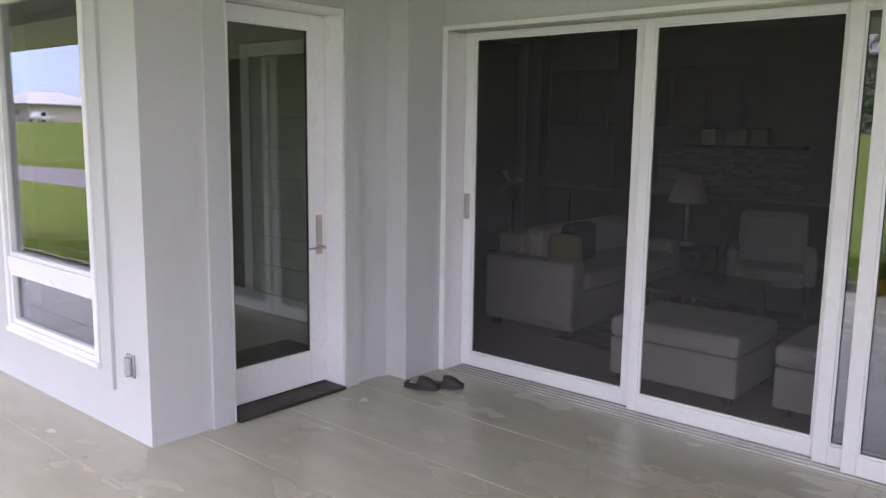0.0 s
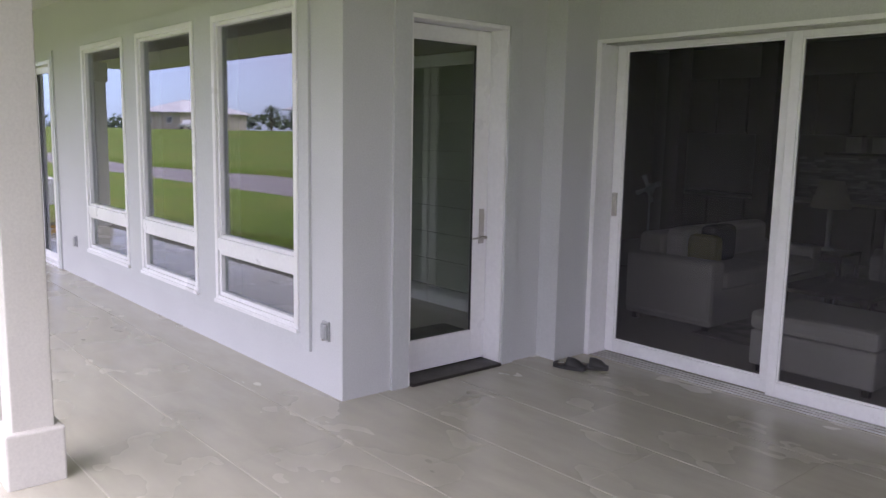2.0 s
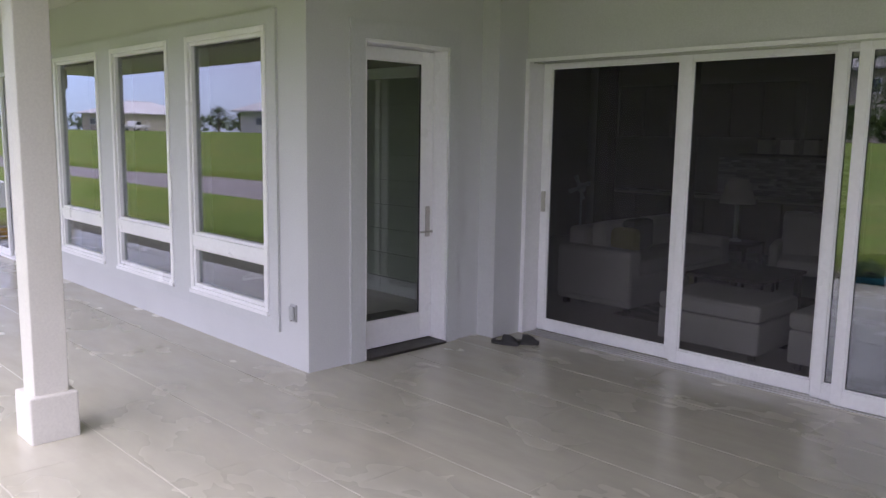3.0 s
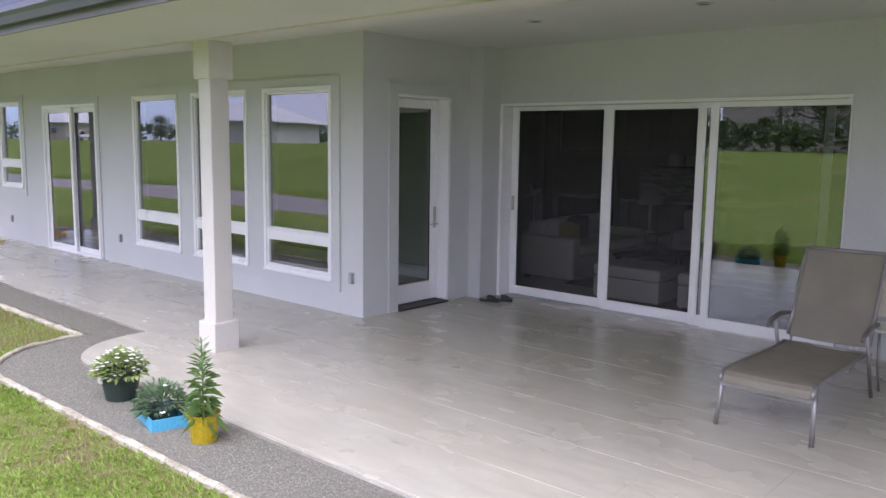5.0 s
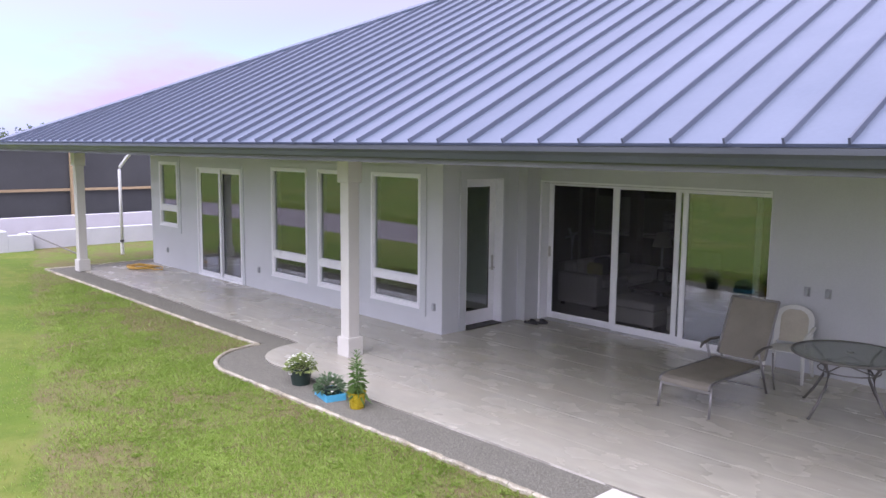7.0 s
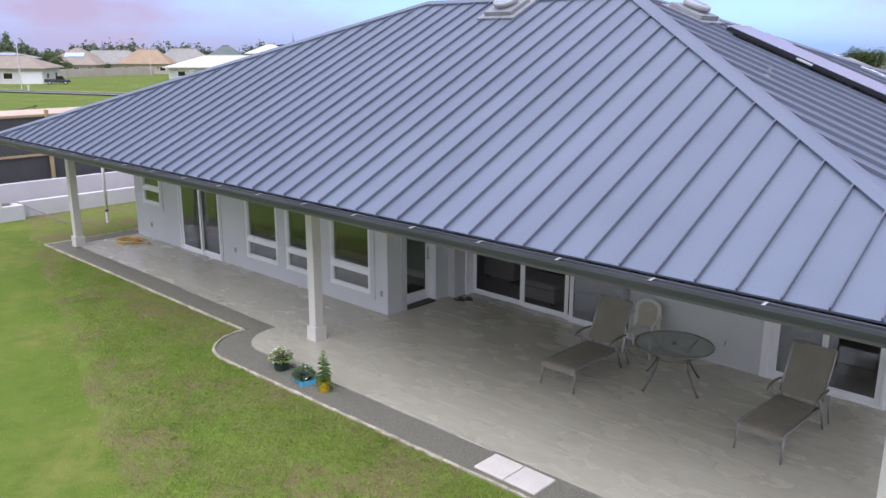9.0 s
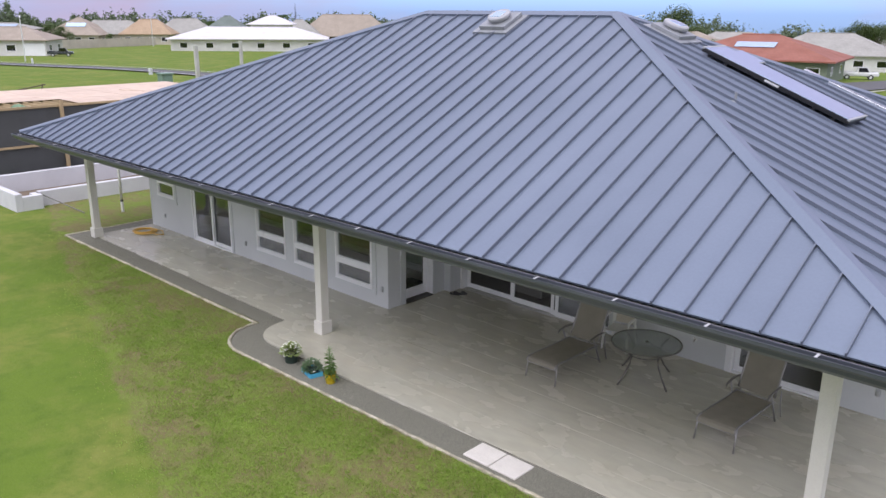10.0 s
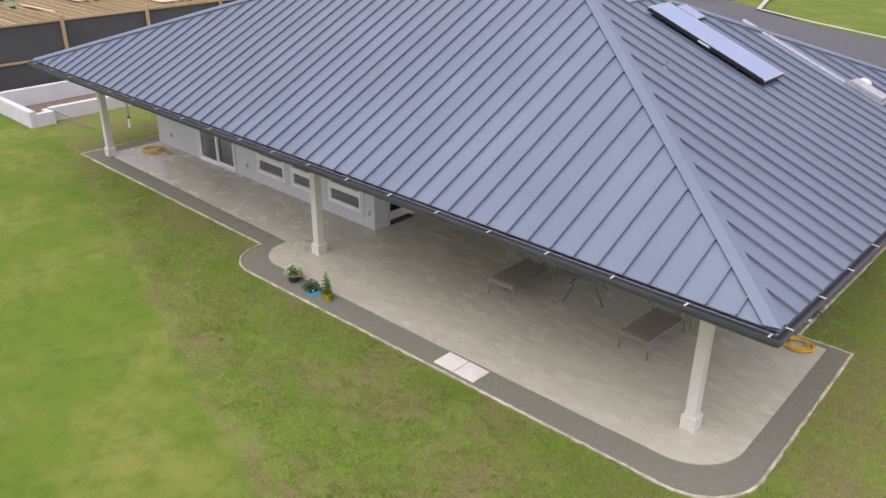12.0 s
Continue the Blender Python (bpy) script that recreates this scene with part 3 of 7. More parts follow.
bm = prism(B(), rounded([(-11.6, 2.6, 0), (-11.6, -2.45, 0), (-1.45, -2.45, 0), (-1.45, -3.67, 1.02), (11.48, -3.45, 1.12), (11.24, 2.48, 0), (9.9, 2.46, 0), (9.9, 2.6, 0)]), -0.10, -0.022)
box(bm, -11.6, 2.6, -0.10, -10.9, 9.0, -0.022)
box(bm, 9.9, 2.6, -0.10, 10.16, 12.6, -0.022)
solid("gravel_bed", bm, GRAVEL_BED, "dark grey fine gravel strip between lawn and patio", "gravel", kind="structure")
solid("floor", prism(B(), CONCRETE, -0.10, -0.003), JOINT, "stamped concrete patio floor with pale joints", "patio floor", kind="structure")
patio_floor = bpy.data.objects["floor"]

# edging: a low rough kerb of poured lengths along the gravel
edging = empty("garden_edging", "cream rough concrete edging strip round the gravel", "edging", kind="structure")
inner = shifted(OUTER, 0.055)
stretch_pts = list(range(0, len(OUTER) - 2))
for i in stretch_pts[:-1]:
    (ax, ay), (bx_, by) = OUTER[i], OUTER[i + 1]
    (cx, cy), (dx, dy) = inner[i], inner[i + 1]
    length = math.hypot(bx_ - ax, by - ay)
    count = max(1, round(length / (0.34 + 0.08 * math.sin(i * 1.9))))
    for piece in range(count):
        n = max(2, int(length / count / 0.06))
        bm = B()
        rows = []
        lift = 0.006 * noise.noise(Vector((i * 3.1, piece * 1.7, 5)))
        for j in range(n + 1):
            t = (piece + 0.012 + 0.976 * j / n) / count if count > 1 else j / n
            o = Vector((ax + (bx_ - ax) * t, ay + (by - ay) * t, 0))
            q = Vector((cx + (dx - cx) * t, cy + (dy - cy) * t, 0))
            wob = 0.022 * noise.noise(o * 4.1) + 0.016 * noise.noise(o * 15.0) + lift
            out_dir = (o - q).normalized()
            rise = 0.002 + 0.014 * noise.noise(o * 7 + Vector((3, 0, 0))) + lift
            rows.append([bm.verts.new(p) for p in (o + out_dir * wob + Vector((0, 0, -0.08)), o + out_dir * wob + Vector((0, 0, rise - 0.012)), o + out_dir * (wob - 0.014) + Vector((0, 0, rise)), q + Vector((0, 0, rise)) + out_dir * 0.012, q + Vector((0, 0, rise - 0.012)), q + Vector((0, 0, -0.08)))])
        for a, b in zip(rows, rows[1:]):
            for k in range(5):
                bm.faces.new((a[k], a[k + 1], b[k + 1], b[k]))
        bm.faces.new(rows[0])
        bm.faces.new(rows[-1])
        part("edging_block", bm, EDGING, edging)

# two white pavers bridging the gravel
for x0, x1 in ((5.385, 5.88), (5.90, 6.395)):
    solid("paver", bx(x0, -3.45, -0.03, x1, -2.985, 0.004, 0.008), PAVER, "square white concrete paver laid in the gravel strip", "paver", "pavers in the gravel")

# ---- walls ----
WALL_H = 3.20
WINS = [(-5.12, -3.82), (-3.47, -2.17), (-1.82, -0.51)]
WZ0, WZ1 = 0.375, 2.635
S2 = (-8.40, -6.36)
FARWIN = (-10.40, -9.40, 1.045, 2.655)
DOOR = (0.53, 1.45, 0.0, 2.55)
SL1 = (0.20, 4.40)
SL2 = (7.04, 8.92)
YW = 2.24


def structure(name, bm, material, label, category="wall"):
    return solid(name, bm, material, label, category, kind="structure")


structure("wall_south", wall_boxes(B(), -10.96, 0.0, -0.05, WALL_H, 0.0, 0.2, [(a, b, WZ0, WZ1) for a, b in WINS] + [(S2[0], S2[1], -0.05, 2.56), FARWIN]), STUCCO, "pale grey painted stucco wall with white windows")
structure("wall_door_side", wall_boxes(B(), 0.2, YW + 0.25, -0.05, WALL_H, -0.26, 0.0, [(DOOR[0], DOOR[1], -0.05, DOOR[3])], "y"), STUCCO, "pale grey stucco return wall with the glazed door")
structure("wall_patio", wall_boxes(B(), 0.0, 9.95, -0.05, WALL_H, YW, YW + 0.25, [(SL1[0], SL1[1], -0.05, 2.495), (SL2[0], SL2[1], -0.05, 2.46)]), STUCCO, "pale grey stucco wall behind the covered patio")
structure("wall_pilaster", bx(0.0, 1.86, -0.05, 0.2, YW, WALL_H), STUCCO, "pale grey stucco pilaster beside the sliding door")
structure("wall_east", bx(9.75, YW + 0.25, -0.05, 9.95, 11.3, WALL_H), STUCCO, "pale grey stucco side wall of the house")
structure("wall_north", bx(-10.96, 11.3, -0.05, 9.95, 11.5, WALL_H), STUCCO, "pale grey stucco rear wall of the house")
structure("wall_west", bx(-10.96, 0.2, -0.05, -10.76, 11.3, WALL_H), STUCCO, "pale grey stucco end wall of the house")
structure("wall_partition", bx(-10.76, YW + 0.25, -0.05, 0.0, YW + 0.37, WALL_H), ROOMWALL, "plain inside wall between two rooms")
structure("wall_room_east", bx(6.4, YW + 0.25, -0.05, 6.5, 11.3, WALL_H), ROOMWALL, "plain inside wall of the living room")
structure("wall_room_west", bx(-4.2, YW + 0.37, -0.05, -4.1, 11.3, WALL_H), ROOMWALL, "plain inside wall of the living room")
structure("wall_kitchen", bx(-4.1, 9.2, -0.05, 6.4, 9.32, WALL_H), ROOMWALL, "kitchen wall at the back of the living room")
bm = bx(-10.76, 0.2, -0.08, -0.26, 11.3, 0.0)
box(bm, -0.26, YW + 0.25, -0.08, 9.75, 11.3, 0.0)
structure("floor_room", bm, ROOMFLOOR, "tiled floor inside the house", "floor")
structure("ceiling", bx(-10.95, -1.7, WALL_H, 9.94, 11.45, WALL_H + 0.06), SOFFIT, "flat pale painted ceiling over patio and rooms", "ceiling")

# casings: flat grey boards standing proud of the stucco
structure("trim_windows", wall_boxes(B(), -5.26, -0.38, 0.255, 2.745, -0.022, 0.0, [(a, b, WZ0, WZ1) for a, b in WINS]), CASING, "grey painted casing round three tall windows", "trim")
structure("trim_slider", wall_boxes(B(), S2[0] - 0.09, S2[1] + 0.09, 0.0, 2.66, -0.022, 0.0, [(S2[0], S2[1], 0.0, 2.56)]), CASING, "grey painted casing round a sliding door", "trim")
structure("trim_far_window", wall_boxes(B(), FARWIN[0] - 0.12, FARWIN[1] + 0.12, 0.90, 2.77, -0.022, 0.0, [FARWIN]), CASING, "grey painted casing round a small window", "trim")
structure("trim_door", wall_boxes(B(), 0.39, 1.57, 0.0, 2.685, 0.0, 0.024, [(DOOR[0], DOOR[1], 0.0, DOOR[3])], "y"), CASING, "grey painted casing round the glazed door", "trim")
structure("trim_patio_slider", wall_boxes(B(), SL2[0] - 0.08, SL2[1] + 0.02, 0.0, 2.55, YW - 0.02, YW, [(SL2[0], SL2[1], 0.0, 2.46)]), VINYL, "white casing round a sliding door", "trim")


def frame_bm(x0, x1, z0, z1, y0, y1, w, bottom=None, bevel=0.006):
    """A rectangular frame of four bars in the x-z plane."""
    bm = B()
    bw = w if bottom is None else bottom
    box(bm, x0, y0, z0, x0 + w, y1, z1, bevel)
    box(bm, x1 - w, y0, z0, x1, y1, z1, bevel)
    box(bm, x0 + w, y0, z1 - w, x1 - w, y1, z1, bevel)
    box(bm, x0 + w, y0, z0, x1 - w, y1, z0 + bw, bevel)
    return bm


def pane(x0, x1, z0, z1, y, material, parent, name="pane", thick=0.008):
    ob = part(name, bx(x0, y, z0, x1, y + thick, z1), material, parent)
    ob.visible_shadow = False
    return ob


def tall_window(name, x0, x1, z0, z1, rail, label):
    """Fixed light over a low awning light, white frame."""
    w = empty(name, label, "window", kind="structure")
    part("window_frame", frame_bm(x0, x1, z0, z1, -0.036, 0.10, 0.05), VINYL, w)
    part("window_rail", bx(x0 + 0.05, -0.03, rail - 0.045, x1 - 0.05, 0.09, rail + 0.055, 0.006), VINYL, w)
    part("sash_upper", frame_bm(x0 + 0.05, x1 - 0.05, rail + 0.055, z1 - 0.05, -0.012, 0.07, 0.028, bevel=0.004), VINYL, w)
    part("sash_lower", frame_bm(x0 + 0.05, x1 - 0.05, z0 + 0.05, rail - 0.045, -0.020, 0.06, 0.032, bevel=0.004), VINYL, w)
    part("window_sill", bx(x0 - 0.006, -0.05, z0 - 0.012, x1 + 0.006, -0.02, z0 + 0.02, 0.005), VINYL, w)
    pane(x0 + 0.07, x1 - 0.07, rail + 0.075, z1 - 0.07, 0.022, GLASS, w)
    pane(x0 + 0.075, x1 - 0.075, z0 + 0.075, rail - 0.07, 0.012, GLASS, w)
    return w


for i, (a, b) in enumerate(WINS):
    tall_window(f"window_{i + 1}", a, b, WZ0, WZ1, 0.84, "tall white-framed window with a low awning light")
tall_window("window_4", *FARWIN, 1.50, "small white-framed window with a low awning light")


def slide_panel(name, x0, x1, y, z1, fill, parent, stile=0.085, bottom=0.16, top=0.085, depth=0.038, last=None):
    """A sliding leaf; last is the width of its right-hand stile where that differs."""
    bm = B()
    right = stile if last is None else last
    box(bm, x0, y, 0.012, x0 + stile, y + depth, z1, 0.004)
    box(bm, x1 - right, y, 0.012, x1, y + depth, z1, 0.002)
    box(bm, x0 + stile, y, z1 - top, x1 - right, y + depth, z1, 0.004)
    box(bm, x0 + stile, y, 0.012, x1 - right, y + depth, 0.012 + bottom, 0.004)
    p = part(name, bm, VINYL, parent)
    part("glazing_bead", frame_bm(x0 + stile, x1 - right, 0.012 + bottom, z1 - top, y + 0.006, y + depth - 0.006, 0.014, bevel=0.003), VINYL, p)
    if fill is GLASS:
        part("gasket", frame_bm(x0 + stile + 0.014, x1 - right - 0.014, 0.026 + bottom, z1 - top - 0.014, y + 0.012, y + depth - 0.012, 0.004, bevel=0), GASKET, p)
        pane(x0 + stile + 0.014, x1 - right - 0.014, 0.026 + bottom, z1 - top - 0.014, y + 0.016, fill, p)
    else:
        ob = part("insect_screen", bx(x0 + stile + 0.014, y + 0.018, 0.026 + bottom, x1 - right - 0.014, y + 0.0195, z1 - top - 0.014), fill, p, "dark see-through insect screen")
        ob.visible_shadow = False
    return p


# big patio slider: two screened leaves shut, two glass leaves stacked
door = empty("door_1", "wide white sliding door with screened leaves and stacked glass", "sliding door", kind="structure")
part("door_frame", wall_boxes(B(), SL1[0], SL1[1], 0.0, 2.505, YW - 0.02, YW + 0.24, [(SL1[0] + 0.045, SL1[1] - 0.001, 0.0, 2.475)]), VINYL, door)
slide_panel("screen_leaf", 0.25, 1.70, YW + 0.180, 2.473, SCREEN, door, stile=0.085, bottom=0.10, top=0.04)
slide_panel("screen_leaf", 1.68, 2.885, YW + 0.130, 2.473, SCREEN, door, stile=0.07, bottom=0.105, top=0.05)
slide_panel("glass_leaf", 2.835, 4.22, YW + 0.080, 2.473, GLASS, door, stile=0.075, bottom=0.11, top=0.05)
front_leaf = slide_panel("glass_leaf", 2.995, 4.398, YW + 0.022, 2.473, GLASS, door, stile=0.075, bottom=0.11, top=0.05, last=0.012)
for k in range(4):
    part("track", bx(SL1[0] + 0.05, YW + 0.004 + 0.05 * k, -0.004, SL1[1] - 0.04, YW + 0.014 + 0.05 * k, 0.010, 0.002), TRACK, door)
for k in range(3):
    part("head_track", bx(SL1[0] + 0.07, YW + 0.005 + 0.055 * k, 2.463, SL1[1] - 0.045, YW + 0.012 + 0.055 * k, 2.477), TRACK, door)
handle = part("pull_handle", bx(0.268, YW + 0.163, 1.13, 0.312, YW + 0.182, 1.32, 0.006), STEEL, door, "brushed steel pull handle")
part("thumb_turn", bx(0.280, YW + 0.150, 1.24, 0.299, YW + 0.164, 1.29, 0.004), STEEL, handle)

# slider along the window wall
door = empty("door_2", "white two-leaf sliding glass door", "sliding door", kind="structure")
part("door_frame", frame_bm(S2[0], S2[1], 0.0, 2.56, -0.03, 0.14, 0.05, 0.03), VINYL, door)
slide_panel("glass_leaf", S2[0] + 0.05, (S2[0] + S2[1]) / 2 + 0.05, 0.008, 2.51, GLASS, door, stile=0.075, bottom=0.10, top=0.07)
slide_panel("glass_leaf", (S2[0] + S2[1]) / 2 - 0.03, S2[1] - 0.05, 0.060, 2.51, GLASS, door, stile=0.075, bottom=0.10, top=0.07)

# slider at the patio's far end
door = empty("door_3", "white sliding glass door at the patio end", "sliding door", kind="structure")
part("door_frame", frame_bm(SL2[0], SL2[1], 0.0, 2.46, YW - 0.03, YW + 0.16, 0.06, 0.03), VINYL, door)
slide_panel("glass_leaf", SL2[0] + 0.06, 7.98, YW + 0.075, 2.40, GLASS, door, bottom=0.11)
slide_panel("glass_leaf", 7.90, SL2[1] - 0.06, YW + 0.018, 2.40, GLASS, door, bottom=0.11)

# glazed hinged door in the return wall
door = empty("door_4", "white glazed patio door, closed, with a steel lever", "door", kind="structure")
bm = B()
box(bm, -0.25, DOOR[0], 0.0, 0.012, DOOR[0] + 0.025, DOOR[3], 0.004)
box(bm, -0.25, DOOR[1] - 0.025, 0.0, 0.012, DOOR[1], DOOR[3], 0.004)
box(bm, -0.25, DOOR[0] + 0.025, DOOR[3] - 0.03, 0.012, DOOR[1] - 0.025, DOOR[3], 0.004)
part("door_frame", bm, VINYL, door)
y0, y1, zt = DOOR[0] + 0.028, DOOR[1] - 0.028, DOOR[3] - 0.034
LX0, LX1 = -0.20, -0.155
GY0, GY1, GZ0, GZ1 = y0 + 0.10, y1 - 0.135, 0.255, 2.42
bm = B()
box(bm, LX0, y0, 0.03, LX1, GY0, zt, 0.004)
box(bm, LX0, GY1, 0.03, LX1, y1, zt, 0.004)
box(bm, LX0, GY0, GZ1, LX1, GY1, zt, 0.004)
box(bm, LX0, GY0, 0.03, LX1, GY1, GZ0, 0.004)
leaf = part("door_leaf", bm, VINYL, door)
ob = part("pane", bx(LX0 + 0.018, GY0 - 0.005, GZ0 - 0.005, LX0 + 0.026, GY1 + 0.005, GZ1 + 0.005), DOORGLASS, leaf)
ob.visible_shadow = False
bm = B()
for a0, a1, c0, c1 in ((GY0, GY0 + 0.012, GZ0, GZ1), (GY1 - 0.012, GY1, GZ0, GZ1), (GY0 + 0.012, GY1 - 0.012, GZ1 - 0.012, GZ1), (GY0 + 0.012, GY1 - 0.012, GZ0, GZ0 + 0.012)):
    box(bm, LX1 - 0.016, a0, c0, LX1 + 0.003, a1, c1)
part("glazing_bead", bm, VINYL, leaf)
bm = B()
for a0, a1 in ((GY0 + 0.012, GY0 + 0.018), (GY1 - 0.020, GY1 - 0.012)):
    box(bm, LX1 - 0.017, a0, GZ0 + 0.012, LX1 - 0.002, a1, GZ1 - 0.012)
part("gasket", bm, GASKET, leaf)
ly = y1 - 0.062
plate = part("lock_plate", bx(LX1, ly - 0.024, 0.935, LX1 + 0.012, ly + 0.024, 1.20, 0.004), STEEL, leaf, "brushed steel lock plate")
bm = rod(B(), (LX1 + 0.01, ly, 0.985), (LX1 + 0.065, ly, 0.985), 0.011)
rod(bm, (LX1 + 0.06, ly + 0.006, 0.985), (LX1 + 0.06, ly - 0.14, 0.985), 0.009, 0.007)
part("lever", bm, STEEL, plate)
part("key_cylinder", rod(B(), (LX1 + 0.01, ly, 1.15), (LX1 + 0.024, ly, 1.15), 0.014, segs=16), STEEL, plate)
for z in (0.3, 1.2, 2.1):
    part("hinge", rod(B(), (LX1 + 0.004, y0 - 0.002, z - 0.05), (LX1 + 0.004, y0 - 0.002, z + 0.05), 0.008), STEEL, door)
part("threshold", bx(-0.25, DOOR[0] + 0.025, -0.006, 0.05, DOOR[1] - 0.025, 0.022, 0.006), SILL, door, "dark bronze door threshold")

# ---- columns, beams, eaves ----
def column(x, y):
    c = empty("porch_column", "cream square porch column on a thicker plinth", "column", "porch columns")
    part("shaft", bx(x - 0.098, y - 0.098, 0.27, x + 0.098, y + 0.098, 2.56, 0.008), CREAM, c)
    part("plinth", bx(x - 0.138, y - 0.138, -0.008, x + 0.138, y + 0.138, 0.28, 0.012), CREAM, c)
    part("capital", bx(x - 0.130, y - 0.130, 2.55, x + 0.130, y + 0.130, 2.89, 0.012), CREAM, c)


YC, XW, XE = -1.88, -10.75, 9.98
for x in (XW, 0.0, XE):
    column(x, YC)
bm = B()
box(bm, XW - 0.14, YC - 0.14, 2.885, XE + 0.14, YC + 0.14, WALL_H)
box(bm, XW - 0.14, YC + 0.14, 2.885, XW + 0.14, 0.0, WALL_H)
box(bm, XE - 0.14, YC + 0.14, 2.885, XE + 0.14, YW + 0.1, WALL_H)
structure("beam", bm, CREAM, "cream painted porch beam over the columns", "beam")
bm = B()
box(bm, XW - 0.16, YC - 0.165, 3.00, XE + 0.16, YC - 0.14, 3.045)
box(bm, XW - 0.1, YC + 0.14, 3.09, XE - 0.14, YC + 0.165, WALL_H)
structure("trim_beam", bm, CREAM, "cream moulding along the porch beam", "trim")
EX0, EX1, EY0, EY1, EZ = -12.15, 11.54, -3.33, 11.93, 3.117
IN = 0.10
for sides in ((EX0 + IN, EY0 + IN, 2.90, EX1 - IN, YC - 0.14, 2.93), (EX0 + IN, EY1 - 1.0, 2.90, EX1 - IN, EY1 - IN, 2.93), (EX0 + IN, YC - 0.14, 2.90, XW - 0.14, EY1 - 1.0, 2.93), (XE + 0.14, YC - 0.14, 2.90, EX1 - IN, EY1 - 1.0, 2.93)):
    structure("soffit", bx(*sides), SOFFIT, "pale painted eaves soffit", "soffit")
bm = B()
box(bm, EX0 + IN - 0.03, EY0 + IN - 0.03, 2.895, EX1 - IN + 0.03, EY0 + IN, 3.08)
box(bm, EX0 + IN - 0.03, EY1 - IN, 2.895, EX1 - IN + 0.03, EY1 - IN + 0.03, 3.08)
box(bm, EX0 + IN - 0.03, EY0 + IN, 2.895, EX0 + IN, EY1 - IN, 3.08)
box(bm, EX1 - IN, EY0 + IN, 2.895, EX1 - IN + 0.03, EY1 - IN, 3.08)
structure("fascia", bm, FASCIA, "grey painted fascia board under the gutter", "fascia")

gutter = empty("gutter", "dark grey metal gutter round the eaves", "gutter", kind="structure")


def gutter_run(a, b, outward):
    """An open trough from a to b; outward is the unit vector away from the house."""
    a, b, o = Vector(a), Vector(b), Vector(outward)
    prof = [(0.0, 0.0), (0.0, -0.125), (0.075, -0.13), (0.10, -0.075), (0.125, -0.045), (0.125, 0.0), (0.112, 0.0), (0.112, -0.04), (0.09, -0.07), (0.07, -0.118), (0.012, -0.114), (0.012, 0.0)]
    d = (b - a).normalized()
    bm = B()
    rings = []
    for p, s in ((a, -1), (b, 1)):
        rings.append([bm.verts.new(p + o * u + d * s * u + Vector((0, 0, v))) for u, v in prof])
    n = len(prof)
    for k in range(n):
        bm.faces.new((rings[0][k], rings[0][(k + 1) % n], rings[1][(k + 1) % n], rings[1][k]))
    run = part("gutter_run", bm, GUTTER, gutter)
    length = (b - a).length
    for k in range(int(length / 1.22) + 1):
        q = a + d * (0.3 + 1.22 * k)
        if (q - a).length < length:
            bm = B()
            e0, e1 = q - d * 0.016, q + d * 0.016
            vs = [bm.verts.new(p + o * u + Vector((0, 0, v))) for u, v in ((-0.02, 0.002), (0.120, -0.003)) for p in (e0, e1)]
            lo = [bm.verts.new(v.co - Vector((0, 0, 0.006))) for v in vs]
            bm.faces.new((vs[0], vs[1], vs[3], vs[2]))
            bm.faces.new((lo[0], lo[1], lo[3], lo[2]))
            for i, j in ((0, 1), (1, 3), (3, 2), (2, 0)):
                bm.faces.new((vs[i], vs[j], lo[j], lo[i]))
            part("hanger", bm, CLIP, run)


GI, GZ = 0.07, 3.085
gutter_run((EX0 + GI, EY0 + GI, GZ), (EX1 - GI, EY0 + GI, GZ), (0, -1, 0))
gutter_run((EX1 - GI, EY0 + GI, GZ), (EX1 - GI, EY1 - GI, GZ), (1, 0, 0))
gutter_run((EX1 - GI, EY1 - GI, GZ), (EX0 + GI, EY1 - GI, GZ), (0, 1, 0))
gutter_run((EX0 + GI, EY1 - GI, GZ), (EX0 + GI, EY0 + GI, GZ), (-1, 0, 0))

# ---- standing-seam hip roof ----
roof = empty("roof", "blue-grey standing-seam metal hip roof", "roof", kind="structure")
RX0, RX1, RY, RZ = -2.42, 3.20, 3.75, 6.49
PX0, PX1, PY0, PY1 = EX0 + 0.07, EX1 - 0.07, EY0 + 0.13, EY1 - 0.13
RL, RR = Vector((RX0, RY, RZ)), Vector((RX1, RY, RZ))
CSW, CSE, CNE, CNW = (Vector((x, y, EZ)) for x, y in ((PX0, PY0), (PX1, PY0), (PX1, PY1), (PX0, PY1)))


